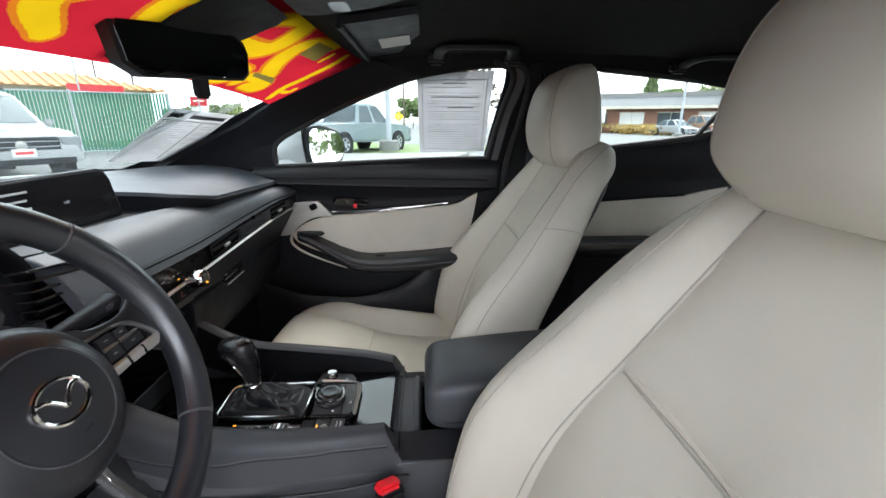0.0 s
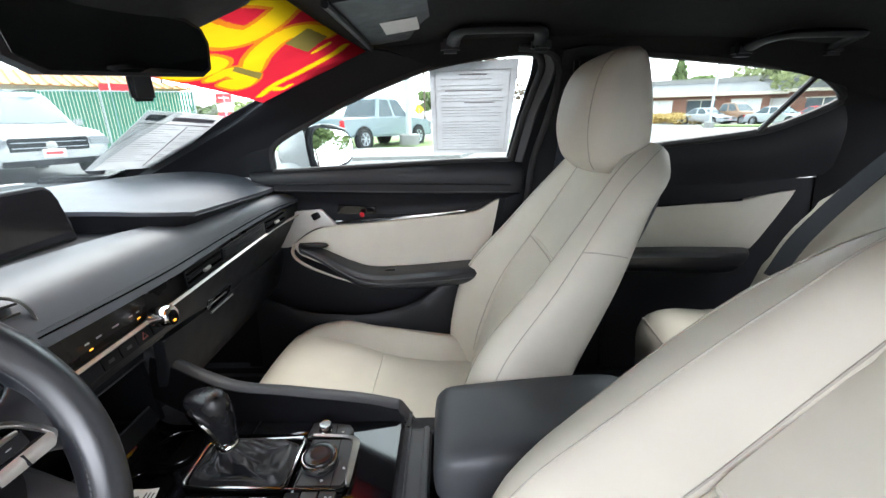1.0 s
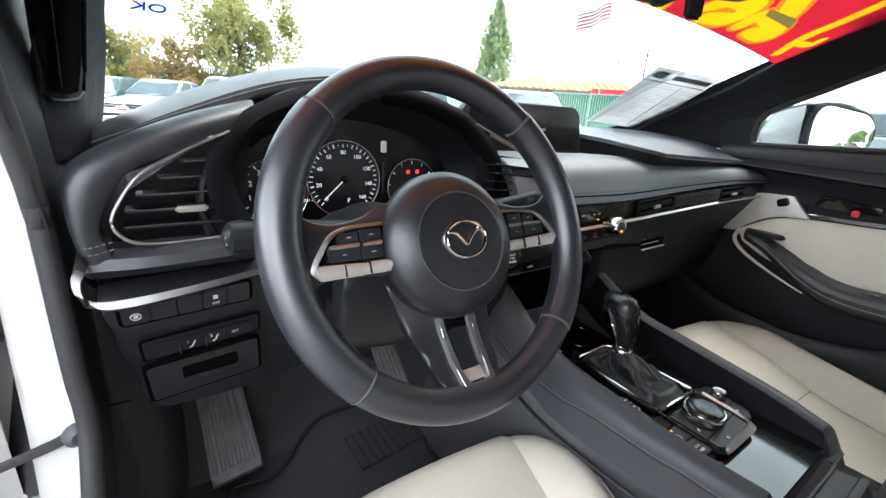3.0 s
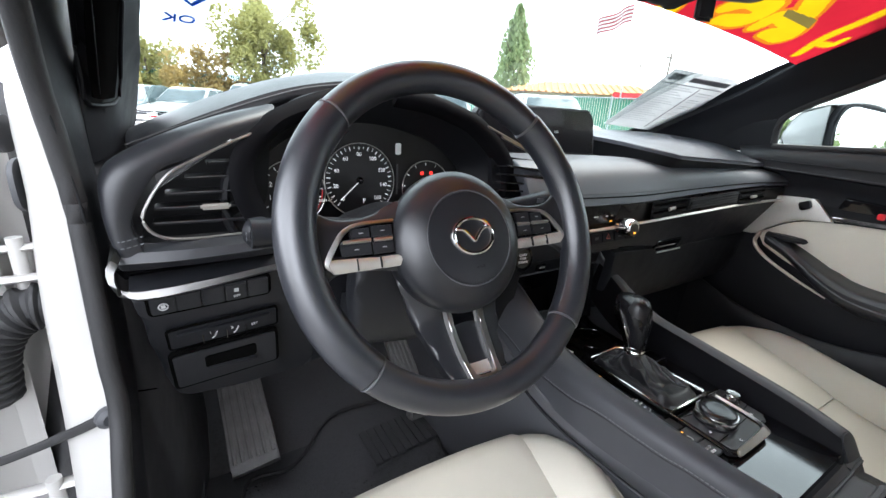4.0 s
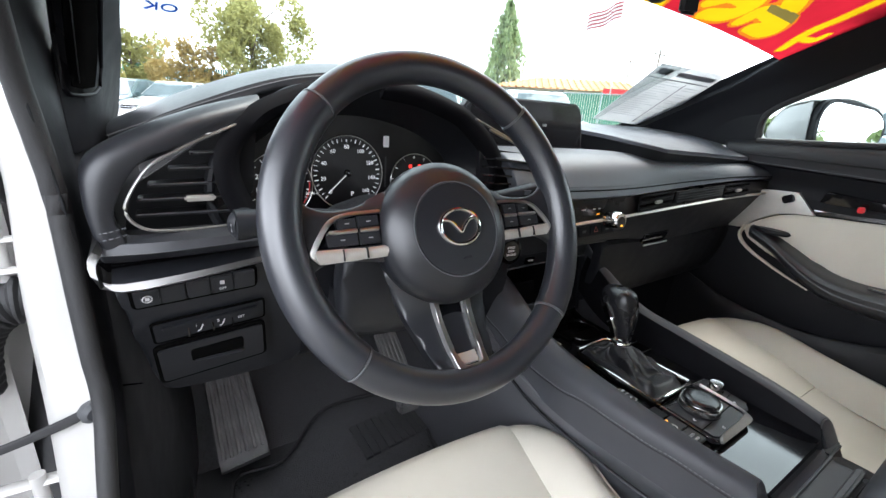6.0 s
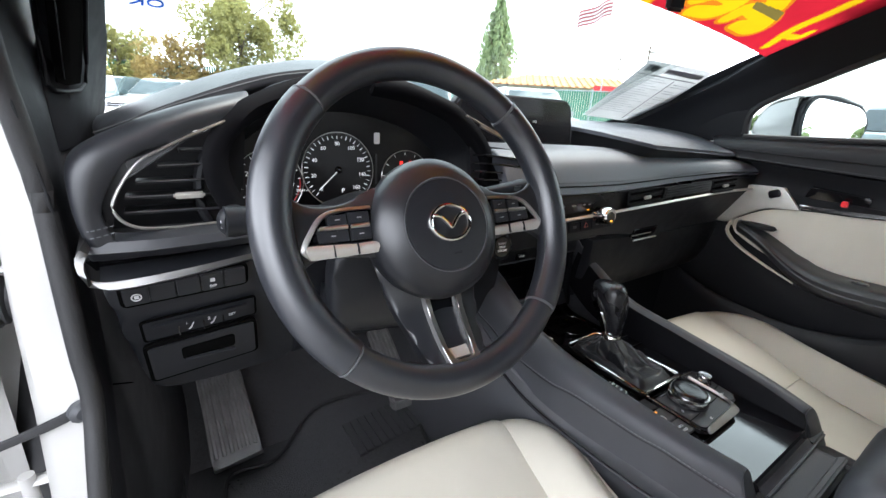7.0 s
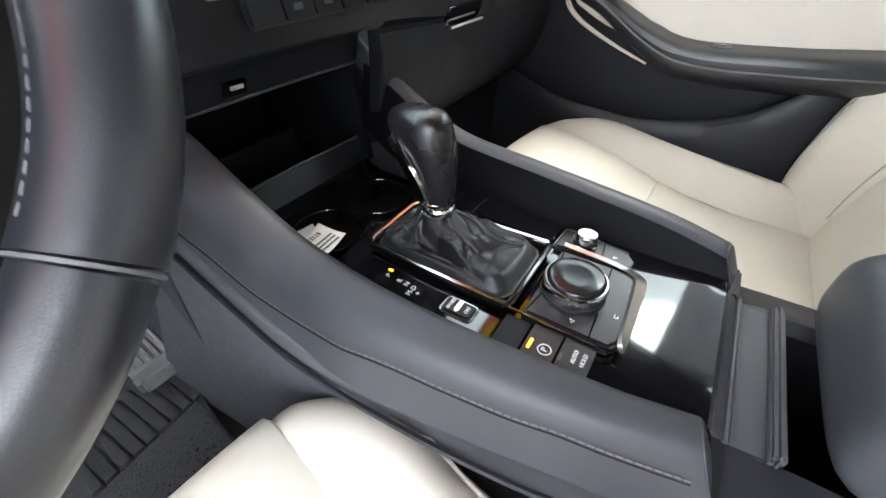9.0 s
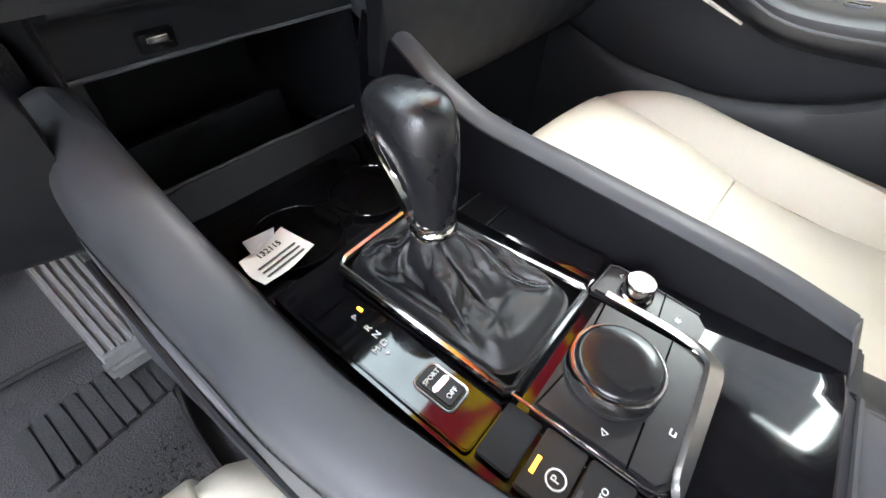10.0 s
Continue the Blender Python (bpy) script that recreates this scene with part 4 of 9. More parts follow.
# closed rear door on the driver's side
ldoor = thing("rear_door", (-0.72, -1.05, 0.25), "closed rear door behind the driver's seat", "car door")
part("outer_skin", slab([[(-0.795, -0.57, 0.945), (-0.80, -1.0, 0.95), (-0.79, -1.40, 0.955)], [(-0.872, -0.57, 0.76), (-0.875, -1.0, 0.76), (-0.870, -1.40, 0.76)], [(-0.855, -0.57, 0.28), (-0.86, -1.0, 0.28), (-0.86, -1.40, 0.30)]], 12, 10, 0.012, 0.004, side=-1), M_WHITE_PAINT, ldoor)
part("panel", slab([[(-0.665, -0.86, 1.035), (-0.645, -1.21, 1.08), (-0.612, -1.37, 1.155)], [(-0.68, -0.86, 0.7), (-0.67, -1.21, 0.7), (-0.65, -1.40, 0.7)], [(-0.69, -0.86, 0.28), (-0.68, -1.2, 0.28), (-0.66, -1.3, 0.28)]], 14, 10, 0.04, 0.006, side=1), M_SOFT, ldoor)
side_glass("pane", [[(-x - 0.012, y, z) for x, y, z in R_LOW], [(-x - 0.012, y, z) for x, y, z in R_TOP]], ldoor, -1)
# the open driver's door
ddoor = thing("driver_door", (-0.88, 0.33, 0.25), "white front door swung wide open on its hinges", "car door")
swing = Matrix.Translation((-0.865, 0.40, 0)) @ Matrix.Rotation(radians(-64), 4, "Z")


def swung(bm):
    bmesh.ops.transform(bm, matrix=swing, verts=bm.verts)
    return bm


part("door_edge", swung(slab([[(-0.07, -0.01, 1.02), (-0.07, 0.0, 0.75), (-0.07, 0.0, 0.30)], [(0.0, 0.0, 1.02), (0.0, 0.0, 0.75), (0.0, 0.0, 0.30)], [(0.09, -0.01, 1.0), (0.09, -0.01, 0.75), (0.08, -0.01, 0.32)]], 12, 8, 0.02, 0.006, side=-1)), M_WHITE_PAINT, ddoor)
part("outer_skin", swung(slab([[(-0.07, 0.0, 0.99), (-0.07, -0.5, 1.0), (-0.07, -1.0, 1.01)], [(-0.10, 0.0, 0.7), (-0.11, -0.5, 0.7), (-0.11, -0.98, 0.7)], [(-0.08, 0.0, 0.30), (-0.09, -0.5, 0.30), (-0.09, -0.9, 0.30)]], 10, 8, 0.02, 0.006, side=-1)), M_WHITE_PAINT, ddoor)
part("inner_panel", swung(slab([[(0.08, -0.13, 0.99), (0.08, -0.5, 1.0), (0.08, -0.98, 1.01)], [(0.10, -0.13, 0.7), (0.10, -0.5, 0.7), (0.10, -0.95, 0.7)], [(0.09, -0.13, 0.32), (0.09, -0.5, 0.32), (0.09, -0.88, 0.32)]], 10, 8, 0.03, 0.006, side=1)), M_PLASTIC, ddoor)
part("inner_flange", swung(slab([[(0.03, 0.03, 1.0), (0.03, 0.03, 0.65), (0.03, 0.03, 0.31)], [(0.035, -0.05, 1.0), (0.035, -0.05, 0.65), (0.035, -0.05, 0.31)], [(0.055, -0.10, 1.0), (0.055, -0.10, 0.65), (0.055, -0.10, 0.31)], [(0.085, -0.13, 1.0), (0.085, -0.13, 0.65), (0.085, -0.13, 0.31)]], 12, 12, 0.015, 0.004, side=1)), M_WHITE_PAINT, ddoor, "white painted door flange")
for z, y in ((0.83, 0.300), (0.545, 0.222)):
    h = part("hinge", tube([(-0.786, y, z + 0.006), (-0.815, y + 0.004, z + 0.004), (-0.87, y + 0.012, z)], 0.010, 8, flat=0.45, n=10), M_WHITE_PAINT, ddoor)
    part("hinge_leaf", tube([(-0.786, y - 0.006, z - 0.030), (-0.815, y - 0.010, z - 0.030), (-0.87, y - 0.004, z - 0.032)], 0.010, 8, flat=0.45, n=10), M_WHITE_PAINT, h)
    part("hinge_pin", lathe([(0, -0.045), (0.008, -0.045), (0.008, 0.018), (0, 0.018)], 12, Matrix.Translation((-0.812, y, z))), M_WHITE_PAINT, h)
boot_pts = curve([(-0.790, 0.287, 0.764), (-0.815, 0.286, 0.762), (-0.84, 0.287, 0.742), (-0.857, 0.290, 0.705), (-0.866, 0.295, 0.645)], 56)
bm = tube(boot_pts, 0.029, 14)
for i, v in enumerate(bm.verts):
    k = i // 14
    v.co = Vector(boot_pts[k]) + (v.co - Vector(boot_pts[k])) * (1.0 if k % 4 < 2 else 0.8)
part("wiring_boot", bm, M_RUBBER, ddoor, "corrugated black rubber wiring boot")
strap = part("check_strap", tube([(-0.738, 0.162, 0.674), (-0.752, 0.166, 0.664), (-0.786, 0.188, 0.641), (-0.830, 0.200, 0.624), (-0.87, 0.21, 0.612)], 0.0038, 8, flat=1.5, n=24), M_RUBBER, ddoor, "black steel door check strap")
part("bolt", lathe([(0, 0), (0.012, 0), (0.012, 0.008), (0.007, 0.012), (0, 0.012)], 12, frame_of((-0.737, 0.158, 0.675), (0.9, 0.4, 0), (0, 0, 1))), M_GREY_PLASTIC, strap)

# ---------------------------------------------------------------- seats


def front_seat(cx, label, recline, reach=0.0, gap=0.0):
    seat = thing("front_seat", (cx, -0.25, 0.26), label, "car seat", group="front seats")
    at = lambda rows: [[(cx + x, y - recline * max(0.0, z - 0.7) + reach * max(0.0, min(1.0, (y + 0.16) / 0.25)), z) for x, y, z in r] for r in rows]  # noqa: E731
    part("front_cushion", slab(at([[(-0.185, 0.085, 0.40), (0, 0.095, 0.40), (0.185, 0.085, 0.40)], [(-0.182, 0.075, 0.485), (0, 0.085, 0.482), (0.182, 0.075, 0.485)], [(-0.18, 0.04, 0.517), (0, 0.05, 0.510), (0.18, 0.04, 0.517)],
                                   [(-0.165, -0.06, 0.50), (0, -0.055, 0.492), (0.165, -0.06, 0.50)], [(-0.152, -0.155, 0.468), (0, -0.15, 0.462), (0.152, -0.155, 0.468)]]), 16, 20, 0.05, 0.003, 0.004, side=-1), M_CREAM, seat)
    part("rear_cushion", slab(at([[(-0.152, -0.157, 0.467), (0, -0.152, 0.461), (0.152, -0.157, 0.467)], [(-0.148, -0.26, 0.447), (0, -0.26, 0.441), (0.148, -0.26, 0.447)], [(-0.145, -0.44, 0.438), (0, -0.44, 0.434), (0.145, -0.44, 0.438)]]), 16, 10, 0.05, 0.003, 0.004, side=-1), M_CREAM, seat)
    for s in (1, -1):
        rows = at([[(s * 0.176, 0.07, 0.40), (s * 0.174, 0.068, 0.484), (s * 0.172, 0.034, 0.514), (s * 0.158, -0.06, 0.497), (s * 0.146, -0.155, 0.464), (s * 0.140, -0.45, 0.426)],
                                         [(s * 0.205, 0.075, 0.40), (s * 0.205, 0.060, 0.488), (s * 0.205, 0.027, 0.524), (s * 0.20, -0.06, 0.536), (s * 0.193, -0.155, 0.522), (s * 0.190, -0.45, 0.480)],
                                         [(s * 0.235, 0.045, 0.39), (s * 0.238, 0.03, 0.475), (s * 0.238, 0.0, 0.513), (s * 0.238, -0.06, 0.526), (s * 0.232, -0.155, 0.500), (s * 0.225, -0.45, 0.450)],
                                         [(s * 0.255, 0.01, 0.36), (s * 0.262, -0.01, 0.42), (s * 0.262, -0.04, 0.45), (s * 0.258, -0.08, 0.452), (s * 0.250, -0.17, 0.430), (s * 0.24, -0.45, 0.395)],
                                         [(s * 0.25, 0.0, 0.32), (s * 0.255, -0.02, 0.34), (s * 0.257, -0.05, 0.35), (s * 0.255, -0.08, 0.35), (s * 0.248, -0.17, 0.35), (s * 0.24, -0.45, 0.35)]])
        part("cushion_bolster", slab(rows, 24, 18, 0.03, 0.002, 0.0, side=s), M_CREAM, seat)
        part("cushion_seam", tube(seam_on(rows, 60, 37, s, 0.42, 0.0, 0.95), 0.0011, 6), M_CREAM_SEAM, seat)
        part("cushion_piping", tube(seam_on(rows, 60, 37, s, 0.40, 0.0, 0.95, lift=0.0010), 0.0022, 6), M_CREAM, seat)
        part("cushion_stitching", stitches(seam_on(rows, 60, 37, s, 0.47, 0.02, 0.93)[::3], 0.006, r=0.0007), M_CREAM_SEAM, seat)
        rows = at([[(s * 0.118, -0.428, 0.43), (s * 0.136, -0.458, 0.55), (s * 0.140, -0.516, 0.70), (s * 0.122, -0.591, 0.84), (s * 0.105, -0.658, 0.97), (s * 0.092, -0.698, 1.045), (s * 0.085, -0.738, 1.066)],
                                          [(s * 0.19, -0.355, 0.43), (s * 0.205, -0.365, 0.55), (s * 0.215, -0.41, 0.70), (s * 0.195, -0.515, 0.84), (s * 0.16, -0.61, 0.97), (s * 0.132, -0.668, 1.048), (s * 0.105, -0.722, 1.075)],
                                          [(s * 0.245, -0.355, 0.43), (s * 0.26, -0.365, 0.55), (s * 0.265, -0.41, 0.70), (s * 0.25, -0.52, 0.84), (s * 0.215, -0.62, 0.97), (s * 0.172, -0.684, 1.044), (s * 0.118, -0.732, 1.077)],
                                          [(s * 0.262, -0.40, 0.43), (s * 0.278, -0.41, 0.55), (s * 0.285, -0.455, 0.70), (s * 0.27, -0.555, 0.84), (s * 0.235, -0.645, 0.97), (s * 0.194, -0.716, 1.030), (s * 0.122, -0.745, 1.072)],
                                          [(s * 0.255, -0.49, 0.43), (s * 0.27, -0.52, 0.55), (s * 0.275, -0.565, 0.70), (s * 0.262, -0.628, 0.84), (s * 0.230, -0.685, 0.97), (s * 0.186, -0.735, 1.018), (s * 0.115, -0.765, 1.055)],
                                          [(s * 0.22, -0.505, 0.43), (s * 0.235, -0.535, 0.55), (s * 0.24, -0.585, 0.70), (s * 0.225, -0.650, 0.84), (s * 0.195, -0.708, 0.97), (s * 0.15, -0.752, 1.01), (s * 0.10, -0.775, 1.035)]])
        part("backrest_bolster", slab(rows, 30, 26, 0.012, 0.002, 0.0, side=s), M_CREAM, seat)
        part("backrest_seam", tube(seam_on(rows, 60, 51, s, 0.36, 0.03, 1.0), 0.0011, 6), M_CREAM_SEAM, seat)
        part("backrest_seam", tube(seam_on(rows, 60, 51, s, 0.56, 0.03, 1.0), 0.0009, 6), M_CREAM_SEAM, seat)
        # darker tube draws the shade in the crease between bolster and insert
        part("insert_groove_shade", tube(seam_on(rows, 60, 51, s, 0.07, 0.06, 0.97), 0.0012, 6), M_CREAM_SEAM, seat)
        part("side_seam", tube(cross_seam(rows, 60, 51, s, 0.66, 0.56, 0.84), 0.0010, 6), M_CREAM_SEAM, seat)
    part("cushion_groove", tube(at([[(-0.155, -0.156, 0.4620), (0, -0.151, 0.4560), (0.155, -0.156, 0.4620)]])[0], 0.0026, 8, n=20), M_CREAM, seat)
    part("cushion_core", box((0.42, 0.36, 0.06), (cx, -0.24, 0.402), bevel=0.02), M_CREAM, seat)
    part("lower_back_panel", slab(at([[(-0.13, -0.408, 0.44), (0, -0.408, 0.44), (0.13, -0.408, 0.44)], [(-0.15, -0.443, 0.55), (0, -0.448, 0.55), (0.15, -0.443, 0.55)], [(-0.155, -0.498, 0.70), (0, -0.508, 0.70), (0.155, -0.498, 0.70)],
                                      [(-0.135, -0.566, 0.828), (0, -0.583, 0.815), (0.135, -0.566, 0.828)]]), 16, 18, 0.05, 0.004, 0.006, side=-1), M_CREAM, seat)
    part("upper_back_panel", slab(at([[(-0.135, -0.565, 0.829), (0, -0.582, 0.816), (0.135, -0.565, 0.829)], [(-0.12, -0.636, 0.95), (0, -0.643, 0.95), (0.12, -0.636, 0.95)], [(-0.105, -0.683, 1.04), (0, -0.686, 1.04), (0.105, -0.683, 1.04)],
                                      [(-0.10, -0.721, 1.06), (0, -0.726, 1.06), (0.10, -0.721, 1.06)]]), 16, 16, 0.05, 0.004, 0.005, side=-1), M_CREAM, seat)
    part("insert_seam", tube(at([[(-0.124, -0.5615, 0.829), (-0.07, -0.5668, 0.824), (0, -0.5740, 0.8165), (0.07, -0.5668, 0.824), (0.124, -0.5615, 0.829)]])[0], 0.0013, 6, n=24), M_CREAM_SEAM, seat)
    part("insert_fold", tube(at([[(-0.132, -0.5705, 0.8285), (-0.07, -0.5770, 0.823), (0, -0.5865, 0.8155), (0.07, -0.5770, 0.823), (0.132, -0.5705, 0.8285)]])[0], 0.0050, 8, n=24), M_CREAM, seat)
    part("back_shell", slab(at([[(-0.225, -0.50, 0.36), (0, -0.53, 0.36), (0.225, -0.50, 0.36)], [(-0.235, -0.585, 0.70), (0, -0.61, 0.70), (0.235, -0.585, 0.70)], [(-0.185, -0.718, 0.95), (0, -0.745, 0.95), (0.185, -0.718, 0.95)],
                                [(-0.10, -0.772, 1.02), (0, -0.78, 1.03), (0.10, -0.772, 1.02)]]), 14, 16, 0.03, 0.01, 0, side=1), M_BLACK_LEATHER, seat)
    prof = curve([(1.018 + gap, -0.632, -0.735, 0.100), (1.045 + gap, -0.607, -0.742, 0.126), (1.10, -0.594, -0.744, 0.138), (1.16, -0.600, -0.738, 0.134), (1.205, -0.616, -0.730, 0.124), (1.232, -0.640, -0.722, 0.110), (1.246, -0.668, -0.712, 0.085)], 28)
    bm = bmesh.new()
    rings = []
    for z, yf, yb, w in prof:
        ring = []
        for k in range(40):
            a = 2 * math.pi * k / 40
            c_, d_ = math.cos(a), math.sin(a)
            x = w * math.copysign(abs(c_) ** 0.62, c_)
            y = (yf + yb) / 2 + (yf - yb) / 2 * math.copysign(abs(d_) ** 0.70, d_)
            ring.append(bm.verts.new((cx + x, y - recline * max(0.0, z - 0.7), z)))
        rings.append(ring)
    for a, b in zip(rings, rings[1:]):
        for k in range(40):
            bm.faces.new((a[k], a[(k + 1) % 40], b[(k + 1) % 40], b[k]))
    bm.faces.new(rings[0][::-1])
    bm.faces.new(rings[-1])
    head = part("headrest", bm, M_CREAM, seat, sharp=75)
    for s in (1, -1):
        line_ = [(s * w * 0.80, (yf + yb) / 2 + (yf - yb) / 2 * (1 - 0.80 ** (2 / 0.62)) ** 0.35 + 0.0006, z) for z, yf, yb, w in prof[1:-1]]
        part("headrest_seam", tube(at([line_])[0], 0.0009, 6), M_CREAM_SEAM, head)
        part("headrest_post", tube(at([[(s * 0.05, -0.70, 0.98), (s * 0.05, -0.675, 1.06)]])[0], 0.006, 8), M_CHROME, head)
    part("seat_base", box((0.46, 0.42, 0.10), (cx, -0.19, 0.33), bevel=0.02), M_PLASTIC, seat)
    for s in (1, -1):
        part("seat_rail", box((0.04, 0.5, 0.035), (cx + s * 0.20, -0.18, 0.265), bevel=0.005), M_GREY_PLASTIC, seat)
    return seat


front_seat(-0.39, "driver's seat in cream leather with tan-grey seams", 0.0, gap=0.024)
front_seat(0.39, "passenger seat in cream leather with tall headrest", 0.0, reach=0.055)


def buckle(cx, cy, cz, tilt):
    b = thing("belt_buckle", (cx, cy, cz - 0.09), "black seat belt buckle with a red release button", "belt buckle")
    turn = Matrix.Rotation(radians(34), 3, "Z") @ Matrix.Rotation(radians(tilt), 3, "X")
    part("housing", box((0.028, 0.046, 0.095), (cx, cy, cz - 0.050), turn, bevel=0.007), M_PLASTIC, b)
    part("release_button", box((0.024, 0.040, 0.016), Vector((cx, cy, cz)) + turn @ Vector((0, 0, 0.004)), turn, bevel=0.005), M_RED_PLASTIC, b)


buckle(-0.158, -0.257, 0.550, 6)

# rear bench
bench = thing("rear_bench", (0, -1.2, 0.26), "cream leather rear bench with side bolsters", "car seat")
for s in (-1, 1):
    out = 0.56 if s > 0 else 0.60
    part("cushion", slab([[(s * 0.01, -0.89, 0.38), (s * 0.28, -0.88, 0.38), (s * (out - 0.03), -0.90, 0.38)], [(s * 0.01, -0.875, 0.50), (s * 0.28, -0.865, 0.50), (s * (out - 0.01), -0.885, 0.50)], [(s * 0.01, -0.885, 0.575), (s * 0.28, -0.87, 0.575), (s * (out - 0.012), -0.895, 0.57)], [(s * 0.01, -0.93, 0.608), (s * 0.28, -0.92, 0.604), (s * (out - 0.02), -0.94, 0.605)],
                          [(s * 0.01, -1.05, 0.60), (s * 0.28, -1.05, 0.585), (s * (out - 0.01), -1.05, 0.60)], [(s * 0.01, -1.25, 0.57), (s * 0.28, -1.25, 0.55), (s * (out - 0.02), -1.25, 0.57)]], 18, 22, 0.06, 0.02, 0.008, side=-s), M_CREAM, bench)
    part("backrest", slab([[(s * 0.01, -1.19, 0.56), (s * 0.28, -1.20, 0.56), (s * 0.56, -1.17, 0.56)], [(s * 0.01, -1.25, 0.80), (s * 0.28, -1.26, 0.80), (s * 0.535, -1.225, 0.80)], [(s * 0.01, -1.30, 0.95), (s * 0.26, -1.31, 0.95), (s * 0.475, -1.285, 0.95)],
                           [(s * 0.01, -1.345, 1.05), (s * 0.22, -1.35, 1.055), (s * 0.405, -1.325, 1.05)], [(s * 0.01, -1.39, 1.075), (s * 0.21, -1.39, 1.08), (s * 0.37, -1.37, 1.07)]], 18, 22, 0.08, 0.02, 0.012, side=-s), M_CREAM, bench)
    part("cushion_seam", tube([(s * 0.01, -0.885, 0.585), (s * 0.28, -0.87, 0.585), (s * (out - 0.03), -0.893, 0.578)], 0.003, 6, n=16), M_CREAM_SEAM, bench)
rb = thing("seat_belt", (0.50, -1.25, 0.7), "black webbing seat belt lying over the rear backrest", "seat belt")
part("webbing", slab([[(0.375, -1.318, 1.085), (0.432, -1.268, 0.97), (0.482, -1.212, 0.83), (0.500, -1.180, 0.72)], [(0.330, -1.322, 1.085), (0.386, -1.278, 0.97), (0.436, -1.225, 0.83), (0.455, -1.192, 0.72)]], 16, 3, 0.002, 0, side=-1), M_BELT, rb)
part("retractor_loop", box((0.06, 0.04, 0.03), (0.36, -1.37, 1.09), bevel=0.008), M_PLASTIC, rb)
fb = thing("seat_belt", (0.61, -0.62, 0.4), "black seat belt hanging down the centre pillar", "seat belt")
part("webbing", slab([[(0.56, -0.655, 1.24), (0.64, -0.64, 0.95), (0.66, -0.63, 0.42)], [(0.555, -0.70, 1.24), (0.635, -0.685, 0.95), (0.655, -0.675, 0.42)]], 14, 3, 0.002, 0, side=1), M_BELT, fb)
part("anchor_loop", box((0.03, 0.06, 0.05), (0.545, -0.68, 1.235), bevel=0.01), M_PLASTIC, fb)

# ---------------------------------------------------------------- dashboard
dash = thing("dashboard", (0, 0.35, 0.6), "black stitched dashboard with a silver trim line", "dashboard")
part("lower_pad", slab([[(-0.16, 0.135, 0.876), (0.12, 0.13, 0.873), (0.35, 0.13, 0.882), (0.56, 0.122, 0.890), (0.69, 0.098, 0.893)], [(-0.16, 0.142, 0.892), (0.12, 0.137, 0.888), (0.35, 0.135, 0.895), (0.56, 0.126, 0.901), (0.692, 0.10, 0.902)],
                        [(-0.16, 0.165, 0.928), (0.12, 0.156, 0.924), (0.30, 0.144, 0.918), (0.56, 0.135, 0.916), (0.694, 0.108, 0.912)], [(-0.16, 0.192, 0.946), (0.12, 0.182, 0.943), (0.30, 0.160, 0.932), (0.56, 0.148, 0.925), (0.695, 0.120, 0.918)], [(-0.16, 0.235, 0.956), (0.12, 0.212, 0.952), (0.30, 0.188, 0.940), (0.56, 0.180, 0.932), (0.695, 0.150, 0.925)]], 44, 16, 0.02, 0.006, 0, side=1), M_DASH, dash)
PAD_SEAM = [(-0.10, 0.1405, 0.8915), (0.12, 0.1355, 0.8885), (0.35, 0.1335, 0.8955), (0.56, 0.1245, 0.9015), (0.68, 0.0985, 0.9025)]
part("pad_stitching", stitches([(x, y + 0.0005, z + 0.003) for x, y, z in PAD_SEAM]), M_STITCH, dash)
part("pad_seam", tube([(x, y - 0.0008, z - 0.0035) for x, y, z in PAD_SEAM], 0.0012, 6, n=60), M_VOID, dash)
part("recess", slab([[(-0.16, 0.225, 0.946), (0.12, 0.205, 0.942), (0.30, 0.180, 0.932), (0.56, 0.17, 0.922), (0.66, 0.14, 0.915)], [(-0.16, 0.34, 0.958), (0.12, 0.33, 0.952), (0.30, 0.30, 0.945), (0.56, 0.25, 0.935), (0.66, 0.20, 0.925)]], 30, 5, 0.02, 0, side=1), M_SOFT, dash)
part("rear_shelf", slab([[(-0.14, 0.31, 0.950), (0.13, 0.31, 0.945), (0.27, 0.30, 0.940), (0.64, 0.26, 0.93)], [(-0.14, 0.36, 0.968), (0.13, 0.37, 0.962), (0.27, 0.36, 0.955), (0.64, 0.30, 0.945)],
                         [(-0.14, 0.52, 0.972), (0.13, 0.54, 0.972), (0.27, 0.53, 0.968), (0.64, 0.42, 0.955)], [(-0.14, 0.70, 0.962), (0.13, 0.71, 0.962), (0.27, 0.69, 0.960), (0.63, 0.56, 0.950)]], 30, 16, 0.015, 0.004, 0, side=1), M_DASH, dash)
